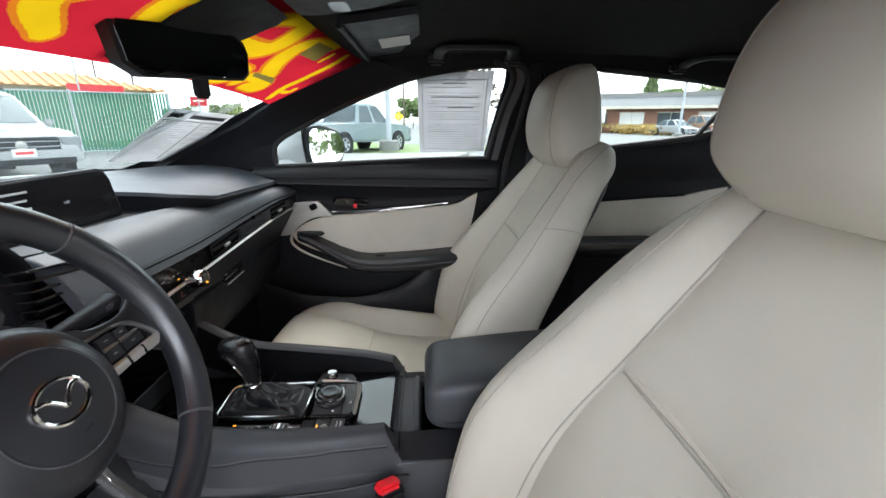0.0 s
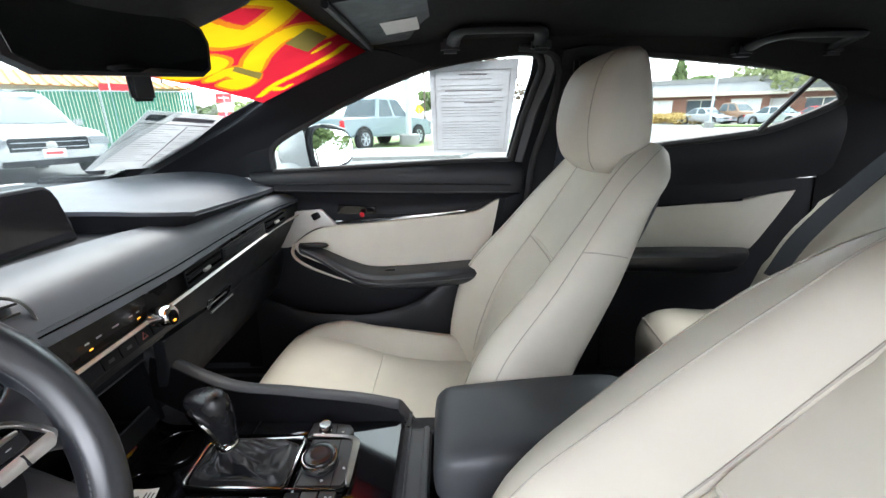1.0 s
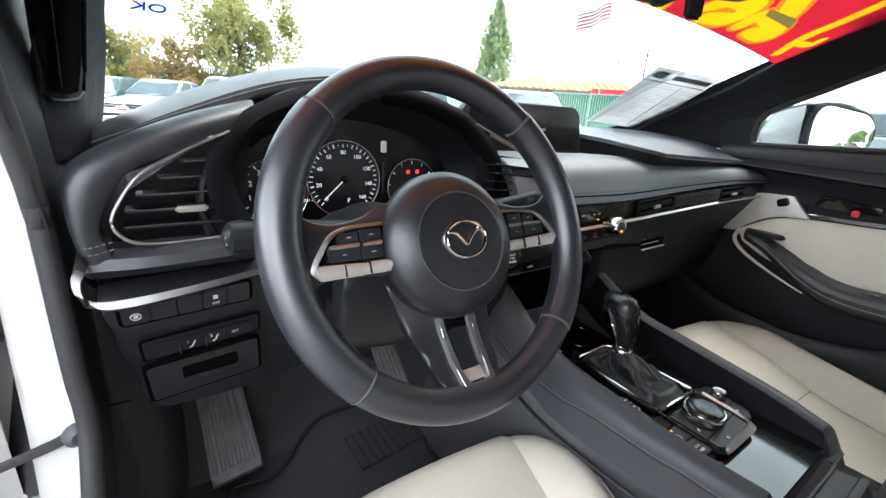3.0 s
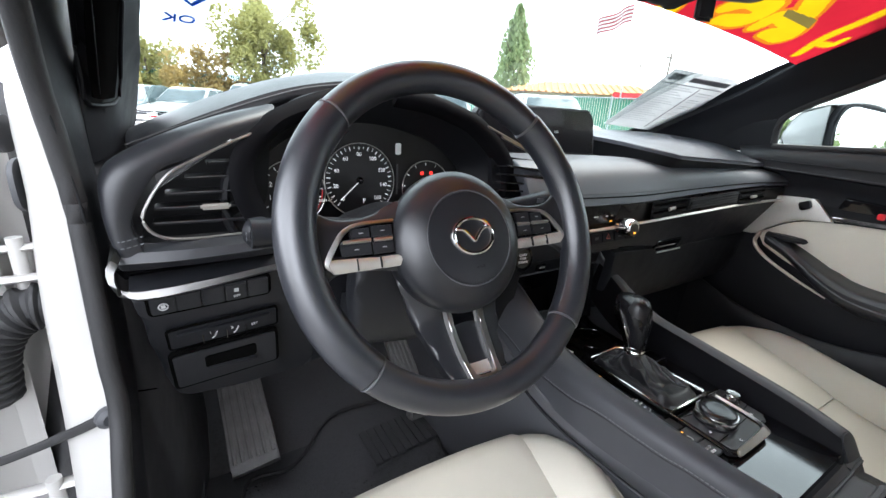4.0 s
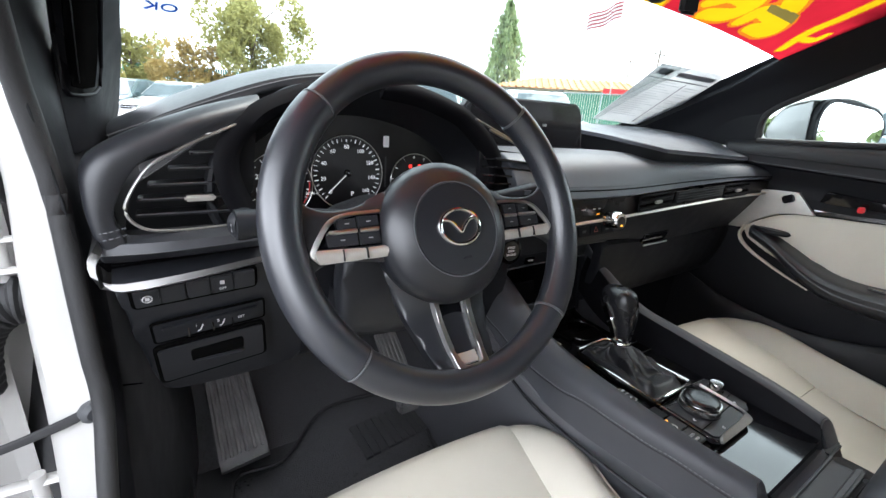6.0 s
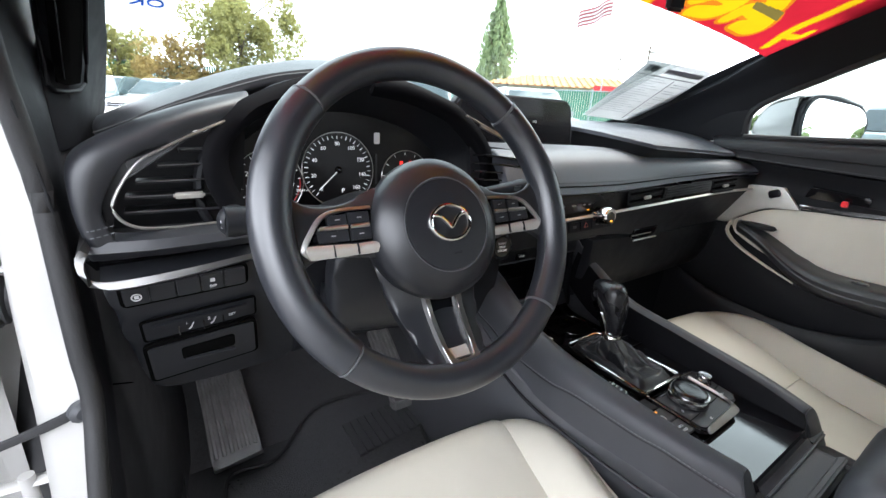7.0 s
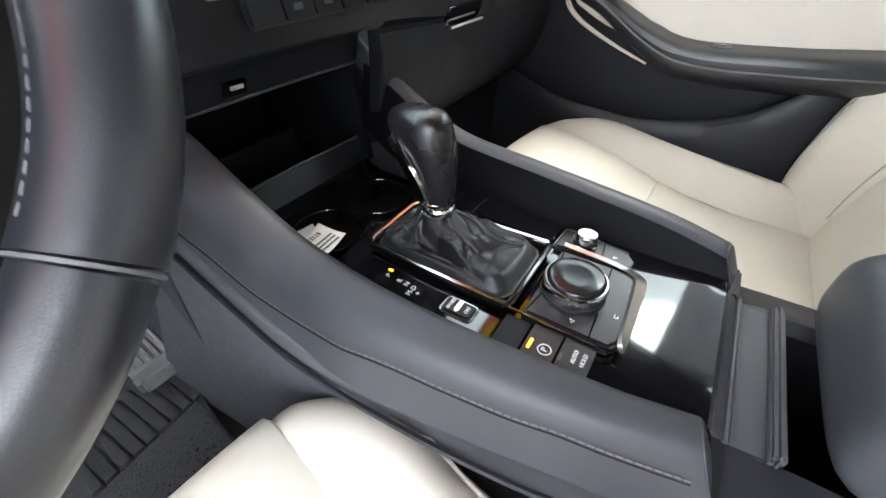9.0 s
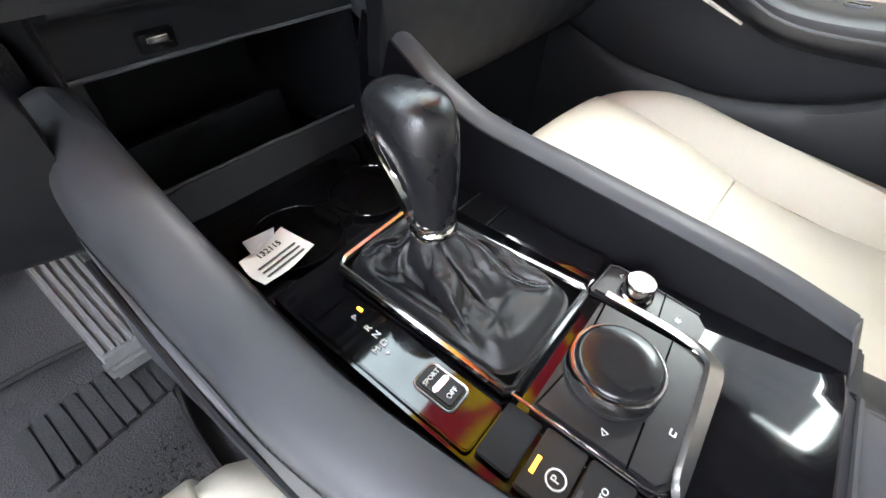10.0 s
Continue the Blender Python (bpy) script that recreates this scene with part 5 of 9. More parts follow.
# the passenger's raised pad, whose inner edge runs back beside the display
LEDGE = [[(0.250, 0.144, 0.9615), (0.33, 0.143, 0.9575), (0.413, 0.143, 0.954), (0.53, 0.145, 0.948), (0.657, 0.149, 0.942)],
         [(0.196, 0.188, 0.9735), (0.30, 0.19, 0.971), (0.41, 0.19, 0.968), (0.53, 0.19, 0.963), (0.664, 0.19, 0.955)],
         [(0.145, 0.277, 0.987), (0.27, 0.28, 0.988), (0.41, 0.28, 0.988), (0.53, 0.28, 0.985), (0.662, 0.27, 0.979)],
         [(0.085, 0.40, 0.996), (0.25, 0.41, 0.999), (0.41, 0.41, 1.001), (0.53, 0.40, 1.000), (0.640, 0.385, 0.993)],
         [(0.01, 0.56, 0.994), (0.25, 0.56, 0.994), (0.41, 0.55, 0.990), (0.53, 0.51, 0.984), (0.625, 0.47, 0.980)],
         [(-0.02, 0.70, 0.962), (0.25, 0.69, 0.960), (0.41, 0.66, 0.958), (0.53, 0.61, 0.955), (0.615, 0.55, 0.952)]]
part("upper_ledge", slab(LEDGE, 44, 34, 0.008, 0.0025, 0, side=1), M_DASH, dash)
part("ledge_face", slab([[(x + 0.004, y + 0.004, z - 0.006) for x, y, z in (LEDGE[3][0], LEDGE[2][0], LEDGE[1][0])] + [(x, y + 0.006, z - 0.006) for x, y, z in LEDGE[0]],
                         [(x + 0.012, y + 0.010, z - 0.045) for x, y, z in (LEDGE[3][0], LEDGE[2][0], LEDGE[1][0])] + [(x, y + 0.022, z - 0.028) for x, y, z in LEDGE[0]]], 50, 5, 0.006, 0.001, 0, side=-1), M_SOFT, dash)
part("ledge_seam", tube([(x, y - 0.0006, z - 0.0075) for x, y, z in LEDGE[0]], 0.0010, 6, n=40), M_GREY_PLASTIC, dash)
part("binnacle_hood", slab([[(-0.68, 0.24, 0.945), (-0.60, 0.232, 0.985), (-0.50, 0.226, 1.022), (-0.39, 0.222, 1.036), (-0.28, 0.226, 1.022), (-0.19, 0.242, 0.985), (-0.12, 0.27, 0.955)],
                            [(-0.69, 0.255, 0.960), (-0.60, 0.238, 1.000), (-0.50, 0.229, 1.036), (-0.39, 0.225, 1.051), (-0.28, 0.229, 1.036), (-0.185, 0.246, 0.998), (-0.11, 0.275, 0.965)],
                            [(-0.69, 0.31, 0.972), (-0.60, 0.32, 1.015), (-0.50, 0.32, 1.050), (-0.385, 0.33, 1.066), (-0.27, 0.33, 1.044), (-0.17, 0.33, 0.995), (-0.10, 0.33, 0.968)],
                            [(-0.67, 0.44, 0.975), (-0.60, 0.46, 1.0), (-0.50, 0.48, 1.02), (-0.38, 0.49, 1.026), (-0.26, 0.49, 1.01), (-0.16, 0.49, 0.982), (-0.10, 0.49, 0.97)],
                            [(-0.63, 0.58, 0.962), (-0.55, 0.62, 0.966), (-0.47, 0.655, 0.97), (-0.38, 0.68, 0.972), (-0.26, 0.69, 0.968), (-0.16, 0.70, 0.962), (-0.10, 0.70, 0.960)]], 40, 24, 0.015, 0.006, 0, side=1), M_DASH_SHADED, dash)
part("hood_seam", tube([(-0.688, 0.249, 0.959), (-0.60, 0.2345, 0.9965), (-0.50, 0.2262, 1.0325), (-0.43, 0.2235, 1.0455)], 0.0007, 6, n=30), M_SEAM_LIGHT, dash)
part("binnacle_wall", slab([[(-0.565, 0.19, 0.83), (-0.592, 0.19, 0.885), (-0.578, 0.195, 0.945), (-0.51, 0.212, 1.008), (-0.39, 0.222, 1.035), (-0.26, 0.226, 1.010), (-0.175, 0.225, 0.955), (-0.15, 0.21, 0.90), (-0.165, 0.19, 0.83)],
                            [(-0.55, 0.24, 0.835), (-0.573, 0.24, 0.885), (-0.56, 0.245, 0.940), (-0.50, 0.252, 0.992), (-0.39, 0.256, 1.015), (-0.27, 0.256, 0.992), (-0.195, 0.255, 0.945), (-0.172, 0.245, 0.895), (-0.185, 0.235, 0.835)],
                            [(-0.54, 0.285, 0.845), (-0.558, 0.285, 0.885), (-0.545, 0.288, 0.93), (-0.49, 0.292, 0.972), (-0.39, 0.295, 0.99), (-0.285, 0.292, 0.972), (-0.22, 0.29, 0.932), (-0.205, 0.285, 0.89), (-0.215, 0.28, 0.845)]], 50, 10, 0.008, 0.002, 0, side=-1), M_PLASTIC, dash)
part("binnacle_rim", tube([(-0.572, 0.186, 0.835), (-0.597, 0.186, 0.885), (-0.583, 0.190, 0.948), (-0.515, 0.208, 1.010), (-0.46, 0.216, 1.030)], 0.006, 8, n=30), M_SOFT, dash)
# left air vent with its leather surround
part("vent_surround", slab([[(-0.702, 0.165, 0.850), (-0.706, 0.165, 0.905), (-0.702, 0.17, 0.945), (-0.66, 0.178, 0.972), (-0.60, 0.19, 0.996), (-0.535, 0.205, 1.014)], [(-0.695, 0.138, 0.850), (-0.699, 0.138, 0.902), (-0.688, 0.144, 0.943), (-0.645, 0.157, 0.966), (-0.595, 0.172, 0.986), (-0.533, 0.195, 1.004)],
                            [(-0.676, 0.136, 0.864), (-0.682, 0.138, 0.897), (-0.657, 0.146, 0.941), (-0.622, 0.158, 0.957), (-0.585, 0.172, 0.974), (-0.536, 0.193, 0.991)]], 34, 12, 0.02, 0.004, 0.003, side=-1), M_DASH_SHADED, dash)
part("surround_stitching", stitches([(-0.706, 0.16, 0.876), (-0.6955, 0.134, 0.8775), (-0.674, 0.1335, 0.882)], step=0.005), M_STITCH, dash)
part("surround_stitching", stitches([(-0.706, 0.16, 0.869), (-0.695, 0.134, 0.8705), (-0.674, 0.1335, 0.875)], step=0.005), M_STITCH, dash)
part("vent_sill", slab([[(-0.698, 0.16, 0.868), (-0.64, 0.153, 0.870), (-0.55, 0.160, 0.868)], [(-0.699, 0.137, 0.864), (-0.64, 0.133, 0.865), (-0.55, 0.143, 0.863)], [(-0.70, 0.134, 0.852), (-0.64, 0.129, 0.852), (-0.55, 0.138, 0.852)], [(-0.70, 0.150, 0.842), (-0.64, 0.145, 0.843), (-0.55, 0.15, 0.844)]], 16, 6, 0.02, 0.004, 0, side=-1), M_DASH_SHADED, dash)
vent = part("air_vent", prism([(-0.685, 0.855), (-0.56, 0.855), (-0.545, 0.90), (-0.535, 0.985), (-0.60, 0.955), (-0.672, 0.905)], 0.01, Matrix(((1, 0, 0, 0), (0, 0, -1, 0.235), (0, 1, 0, 0), (0, 0, 0, 1))), 0), M_SOFT, dash)
SLATS = (((-0.668, 0.165, 0.887), (-0.568, 0.186, 0.882)), ((-0.665, 0.165, 0.903), (-0.574, 0.186, 0.899)), ((-0.654, 0.165, 0.918), (-0.582, 0.186, 0.916)), ((-0.634, 0.167, 0.934), (-0.585, 0.186, 0.933)), ((-0.612, 0.170, 0.950), (-0.580, 0.186, 0.949)))
for (x0, y0, z0), (x1, y1, z1) in SLATS:
    sl_ = part("slat", slab([[(x0, y0, z0), (x1, y1, z1)], [(x0, y0 + 0.035, z0 - 0.002), (x1, y1 + 0.035, z1 - 0.002)]], 6, 3, 0.0035, 0.0012), M_PLASTIC, vent)
    # pale tube painted as the highlight along the slat's front edge
    part("slat_edge_highlight", tube([(x0 + 0.002, y0 - 0.001, z0 - 0.0006), (x1, y1 - 0.001, z1 - 0.0006)], 0.0008, 5), M_GREY_PLASTIC, sl_)
part("vent_tab", box((0.030, 0.010, 0.0065), (-0.608, 0.168, 0.901), bevel=0.002), M_SATIN, vent)
part("vent_trim", tube([(-0.562, 0.170, 0.868), (-0.604, 0.158, 0.869), (-0.636, 0.149, 0.871), (-0.658, 0.142, 0.876), (-0.671, 0.139, 0.888), (-0.672, 0.139, 0.905), (-0.650, 0.147, 0.938), (-0.622, 0.156, 0.954), (-0.590, 0.168, 0.969), (-0.548, 0.186, 0.986)], 0.0016, 8, n=60), M_SATIN, dash)
# the round bezel that frames the instruments on both sides
for outer, inner in (([(-0.566, 0.180, 0.862), (-0.585, 0.180, 0.902), (-0.589, 0.181, 0.932), (-0.582, 0.184, 0.957), (-0.561, 0.190, 0.982), (-0.530, 0.200, 1.003), (-0.47, 0.212, 1.028), (-0.41, 0.219, 1.040)], [(-0.552, 0.190, 0.868), (-0.566, 0.190, 0.903), (-0.572, 0.190, 0.930), (-0.567, 0.192, 0.955), (-0.547, 0.197, 0.978), (-0.516, 0.205, 0.997), (-0.465, 0.217, 1.016), (-0.41, 0.224, 1.026)]),
                     ([(-0.182, 0.200, 0.866), (-0.161, 0.200, 0.916), (-0.174, 0.203, 0.958), (-0.222, 0.210, 1.003), (-0.256, 0.214, 1.018), (-0.31, 0.218, 1.034), (-0.37, 0.220, 1.041)], [(-0.197, 0.210, 0.870), (-0.178, 0.210, 0.910), (-0.187, 0.212, 0.945), (-0.236, 0.217, 0.990), (-0.269, 0.220, 1.006), (-0.315, 0.223, 1.020), (-0.37, 0.225, 1.027)])):
    mid_ = [tuple((np.array(a) + np.array(b)) / 2 - np.array((0, 0.006, 0))) for a, b in zip(outer, inner)]
    bz_ = part("dial_bezel", slab([outer, mid_, inner], 30, 8, 0.010, 0.002, 0, side=1 if outer[0][0] < -0.4 else -1), M_BEZEL, dash)
    part("bezel_edge", tube([(x, y - 0.0015, z) for x, y, z in inner], 0.0009, 6, n=30), M_GREY_PLASTIC, bz_)
# chrome blade and lower left panel
part("trim_blade", slab([[(-0.704, 0.17, 0.872), (-0.704, 0.128, 0.866), (-0.706, 0.120, 0.850), (-0.700, 0.116, 0.837), (-0.681, 0.114, 0.832), (-0.63, 0.116, 0.834), (-0.55, 0.124, 0.841)], [(-0.704, 0.17, 0.862), (-0.700, 0.126, 0.858), (-0.7005, 0.118, 0.846), (-0.695, 0.113, 0.830), (-0.680, 0.110, 0.825), (-0.63, 0.112, 0.828), (-0.55, 0.121, 0.836)]], 34, 3, 0.005, 0.001, side=-1), M_BLADE, dash)
part("shelf_gap", slab([[(-0.705, 0.155, 0.842), (-0.55, 0.16, 0.846)], [(-0.70, 0.17, 0.826), (-0.55, 0.175, 0.832)]], 6, 3, 0.01, 0, side=-1), M_PIANO, dash)
part("lower_panel", slab([[(-0.695, 0.135, 0.822), (-0.60, 0.138, 0.824), (-0.50, 0.15, 0.828)], [(-0.69, 0.15, 0.78), (-0.60, 0.155, 0.78), (-0.50, 0.165, 0.78)], [(-0.685, 0.175, 0.72), (-0.60, 0.18, 0.72), (-0.50, 0.19, 0.72)], [(-0.67, 0.19, 0.655), (-0.60, 0.20, 0.645), (-0.50, 0.215, 0.64)]], 14, 14, 0.03, 0.008, 0, side=-1), M_PLASTIC, dash)
part("knee_panel", slab([[(-0.50, 0.16, 0.83), (-0.35, 0.16, 0.84), (-0.15, 0.14, 0.83)], [(-0.50, 0.19, 0.74), (-0.35, 0.19, 0.74), (-0.15, 0.155, 0.74)], [(-0.50, 0.21, 0.65), (-0.35, 0.24, 0.63), (-0.15, 0.19, 0.63)], [(-0.50, 0.30, 0.60), (-0.35, 0.33, 0.60), (-0.15, 0.26, 0.58)]], 16, 12, 0.02, 0.006, 0, side=-1), M_SOFT, dash)
F_BTN = frame_of((-0.622, 0.1375, 0.8095), (1, 0.06, 0.03), (0, -0.33, 1))
part("switch_gap", prism(rounded(0.1225, 0.0325, 0.007), 0.002, F_BTN @ Matrix.Translation((0, 0, -0.0008)), 0.0), M_VOID, dash)
row = part("switch_panel", prism(rounded(0.118, 0.028, 0.006), 0.002, F_BTN, 0.001), M_SOFT, dash)
for k in range(5):
    b = part("switch", prism(rounded(0.0218, 0.023, 0.002), 0.003, F_BTN @ Matrix.Translation((-0.0464 + 0.0232 * k, 0, 0.002)), 0.0008), M_PLASTIC, row)
    if k == 0:
        part("symbol", tube([(F_BTN @ Vector((-0.0464 + 0.0042 * math.cos(a), 0.0042 * math.sin(a), 0.0064))) for a in np.linspace(0, 6.0, 16)], 0.0007, 5), M_INK_GREY, b)
        part("symbol_bar", box((0.004, 0.0008, 0.0035), F_BTN @ Vector((-0.0464, 0, 0.0062)), bevel=0), M_INK_GREY, b)
    if k == 3:
        part("lettering", words("OFF", 0.0042, F_BTN @ Matrix.Translation((0.0232, -0.0045, 0.0064))), M_INK_GREY, b)
        part("symbol", box((0.0045, 0.0008, 0.004), F_BTN @ Vector((0.0232, 0.004, 0.0062)), bevel=0.0), M_INK_GREY, b)
F_SEAT = frame_of((-0.612, 0.160, 0.755), (1, 0.06, 0.05), (0, -0.36, 1))
part("panel_gap", prism(rounded(0.1205, 0.0335, 0.005), 0.002, F_SEAT @ Matrix.Translation((0, 0, -0.0008)), 0.0), M_VOID, dash)
part("memory_panel", prism(rounded(0.117, 0.030, 0.004), 0.002, F_SEAT, 0.001), M_SOFT, dash)
mem = part("memory_keys", prism(rounded(0.100, 0.020, 0.002), 0.003, F_SEAT @ Matrix.Translation((0, 0, 0.003)), 0.0008), M_SOFT, dash)
part("lettering", words("1", 0.0058, F_SEAT @ Matrix.Translation((-0.017, 0.003, 0.0064))), M_INK_GREY, mem)
part("lettering", words("2", 0.0058, F_SEAT @ Matrix.Translation((0.006, 0.003, 0.0064))), M_INK_GREY, mem)
part("lettering", words("SET", 0.005, F_SEAT @ Matrix.Translation((0.031, 0.0, 0.0064))), M_INK_GREY, mem)
for x in (-0.025, 0.0, 0.021):
    part("gap", box((0.001, 0.001, 0.02), F_SEAT @ Vector((x, 0, 0.0062)), bevel=0), M_PIANO, mem)
for x in (-0.013, 0.010):
    part("symbol", tube([F_SEAT @ Vector((x - 0.003, -0.006, 0.0066)), F_SEAT @ Vector((x, -0.004, 0.0066)), F_SEAT @ Vector((x + 0.003, 0.003, 0.0066))], 0.0008, 5), M_INK_GREY, mem)
F_BOX = frame_of((-0.613, 0.172, 0.7085), (1, 0.06, 0.05), (0, -0.30, 1))
part("box_gap", prism(rounded(0.121, 0.060, 0.007), 0.005, F_BOX @ Matrix.Translation((0, 0, -0.0008)), 0.0), M_VOID, dash)
fuse = part("coin_box", prism(rounded(0.117, 0.056, 0.006), 0.006, F_BOX, 0.002), M_PLASTIC, dash)
# flat black plate paints the shade of the hollow behind the pull
part("pull_recess_shade", prism(rounded(0.058, 0.020, 0.004), 0.002, F_BOX @ Matrix.Translation((0.004, 0.006, 0.0055)), 0.0008), M_VOID, fuse)
part("pull_lip", box((0.056, 0.006, 0.004), F_BOX @ Vector((0.004, -0.004, 0.009)), bevel=0.0015), M_PLASTIC, fuse)
# climate panel, passenger vents, chrome line
FACE = [(-0.10, 0.138), (0.12, 0.134), (0.35, 0.132), (0.56, 0.124), (0.69, 0.10)]
TOPZ, LINEZ = [0.872, 0.868, 0.876, 0.884, 0.887], [0.822, 0.829, 0.838, 0.848, 0.856]
part("facia", slab([[(x, y + 0.004, z) for (x, y), z in zip(FACE, TOPZ)], [(x, y + 0.006, z) for (x, y), z in zip(FACE, LINEZ)]], 30, 4, 0.03, 0.002, side=-1), M_FACIA, dash)
part("chrome_line", slab([[(x, y - 0.004, z + 0.004) for (x, y), z in zip(FACE, LINEZ)], [(x, y - 0.008, z) for (x, y), z in zip(FACE, LINEZ)], [(x, y - 0.004, z - 0.003) for (x, y), z in zip(FACE, LINEZ)]], 40, 5, 0.006, 0.001, side=-1), M_SILVER_PAINT, dash)
part("lower_facia", slab([[(-0.16, 0.145, 0.824), (0.12, 0.136, 0.824), (0.35, 0.135, 0.834), (0.56, 0.127, 0.844), (0.69, 0.104, 0.853)], [(-0.16, 0.15, 0.79), (0.12, 0.146, 0.79), (0.35, 0.15, 0.79), (0.56, 0.15, 0.79), (0.69, 0.14, 0.79)],
                          [(-0.16, 0.15, 0.775), (0.12, 0.152, 0.775), (0.35, 0.162, 0.75), (0.56, 0.168, 0.75), (0.69, 0.165, 0.75)]], 34, 8, 0.03, 0.003, 0, side=-1), M_PLASTIC, dash)
part("glovebox_panel", slab([[(0.105, 0.152, 0.764), (0.35, 0.162, 0.749), (0.69, 0.165, 0.749)], [(0.108, 0.16, 0.70), (0.35, 0.17, 0.68), (0.69, 0.175, 0.68)], [(0.112, 0.19, 0.62), (0.35, 0.21, 0.60), (0.69, 0.22, 0.60)], [(0.12, 0.35, 0.57), (0.35, 0.37, 0.55), (0.69, 0.38, 0.55)]], 20, 14, 0.02, 0.006, 0, side=-1), M_SOFT, dash)
part("glovebox_handle", slab([[(0.25, 0.150, 0.772), (0.345, 0.150, 0.772)], [(0.25, 0.158, 0.748), (0.345, 0.160, 0.748)]], 8, 4, 0.006, 0.003, side=-1), M_PIANO, dash)
part("handle_edge", tube([(0.25, 0.150, 0.747), (0.345, 0.152, 0.747)], 0.002, 6), M_SATIN, dash)


def dash_vent(x0, x1, zc, n):
    y0, y1 = np.interp([x0, x1], [p[0] for p in FACE], [p[1] for p in FACE])
    f = frame_of(((x0 + x1) / 2, (y0 + y1) / 2 - 0.002, zc), (x1 - x0, y1 - y0, 0.012 * (x1 - x0) / 0.2), (0, 0, 1))
    w = x1 - x0
    v = part("air_vent", prism(rounded(w, 0.034, 0.004), 0.002, f, 0), M_SOFT, dash)
    for k in range(n):
        part("slat", box((w * 0.96, 0.0035, 0.006), f @ Vector((0, -0.012 + 0.024 * k / (n - 1), 0.003)), f.to_3x3(), bevel=0.001), M_VOID if k % 2 else M_SOFT, v)
    part("vent_tab", box((0.022, 0.007, 0.006), f @ Vector((0, 0, 0.007)), f.to_3x3(), bevel=0.0015), M_SATIN, v)


dash_vent(0.165, 0.285, 0.855, 4)
dash_vent(0.50, 0.60, 0.867, 4)
part("vent_grille", slab([[(0.295, 0.128, 0.872), (0.49, 0.123, 0.880)], [(0.295, 0.130, 0.846), (0.49, 0.125, 0.853)]], 6, 3, 0.004, 0.001, side=-1), M_SOFT, dash)
for k in range(4):
    part("grille_bar", tube([(0.297, 0.125, 0.850 + 0.006 * k), (0.488, 0.120, 0.858 + 0.006 * k)], 0.0013, 5), M_SOFT, dash)
knob = part("temperature_knob", lathe([(0, 0), (0.017, 0), (0.0175, 0.010), (0.0165, 0.026), (0.0145, 0.029), (0.012, 0.0285), (0, 0.0285)], 28, frame_of((0.070, 0.128, 0.829), (1, 0, 0), (0, 0.15, 1))), M_CHROME, dash, "chrome rotary temperature knob")
part("knob_face", lathe([(0, 0), (0.0125, 0), (0.0118, 0.001), (0, 0.001)], 24, frame_of((0.070, 0.0993, 0.829), (1, 0, 0), (0, 0.15, 1))), M_PIANO, knob)
part("knob_lamp", box((0.006, 0.001, 0.003), (0.070, 0.0975, 0.824), bevel=0), M_AMBER_GLOW, knob)

for x, w in ((-0.05, 0.012), (-0.03, 0.016), (0.0, 0.020), (0.03, 0.010), (0.045, 0.010)):
    part("climate_mark", box((w * 0.55, 0.001, 0.0022), (x, 0.1335, 0.851), bevel=0), M_INK_GREY, dash)
for x in (-0.045, 0.045):
    part("climate_lamp", box((0.006, 0.001, 0.0016), (x, 0.1345, 0.840), bevel=0), M_AMBER_GLOW, dash)
F_HAZ = frame_of((0.03, 0.1395, 0.807), (1, -0.02, 0.02), (0, 0.2, 1))
haz = part("climate_key", prism(rounded(0.20, 0.022, 0.004), 0.003, F_HAZ, 0.001), M_PLASTIC, dash)
for k in range(6):
    part("key", prism(rounded(0.031, 0.018, 0.002), 0.002, F_HAZ @ Matrix.Translation((-0.082 + 0.033 * k, 0, 0.003)), 0.0006), M_SOFT, haz)
part("hazard_mark", tube([F_HAZ @ Vector((0.0165 + 0.006 * math.sin(a), 0.006 * math.cos(a), 0.0055)) for a in (0, 2.094, 4.189)], 0.0009, 5, closed=True), M_HAZARD, haz)
for x in (-0.05, -0.016, 0.05, 0.083):
    part("key_mark", box((0.010, 0.0008, 0.005), F_HAZ @ Vector((x, 0, 0.0054)), bevel=0), M_GREY_PLASTIC, haz)
# start button
F_ST = frame_of((-0.165, 0.143, 0.790), (1, -0.05, 0), (0, 0.15, 1))
st = part("start_button", lathe([(0, 0), (0.023, 0), (0.023, 0.004), (0.019, 0.005), (0.018, 0.003), (0.017, 0.006), (0, 0.0065)], 32, F_ST), M_PIANO, dash)
for k, w_ in enumerate(("START", "STOP", "ENGINE")):
    part("lettering", words(w_, 0.0055, F_ST @ Matrix.Translation((0, 0.006 - 0.006 * k, 0.0068))), M_INK_WHITE, st)
# vents beside the binnacle
vent2 = part("air_vent", slab([[(-0.20, 0.205, 0.955), (-0.09, 0.19, 0.945)], [(-0.20, 0.19, 0.87), (-0.09, 0.185, 0.865)]], 6, 4, 0.01, 0, side=-1), M_SOFT, dash)
for k in range(6):
    part("slat", slab([[(-0.195, 0.165, 0.878 + 0.013 * k), (-0.095, 0.155, 0.873 + 0.012 * k)], [(-0.195, 0.20, 0.874 + 0.013 * k), (-0.095, 0.19, 0.869 + 0.012 * k)]], 4, 3, 0.003, 0.0008), M_PIANO, vent2)
part("vent_tab", box((0.035, 0.008, 0.006), (-0.142, 0.156, 0.905), bevel=0.002), M_CHROME, vent2)
part("vent_trim", tube([(-0.205, 0.175, 0.985), (-0.14, 0.165, 0.958), (-0.095, 0.155, 0.935), (-0.085, 0.15, 0.90), (-0.095, 0.15, 0.868), (-0.16, 0.155, 0.864)], 0.0022, 6, n=30), M_BLADE, dash)
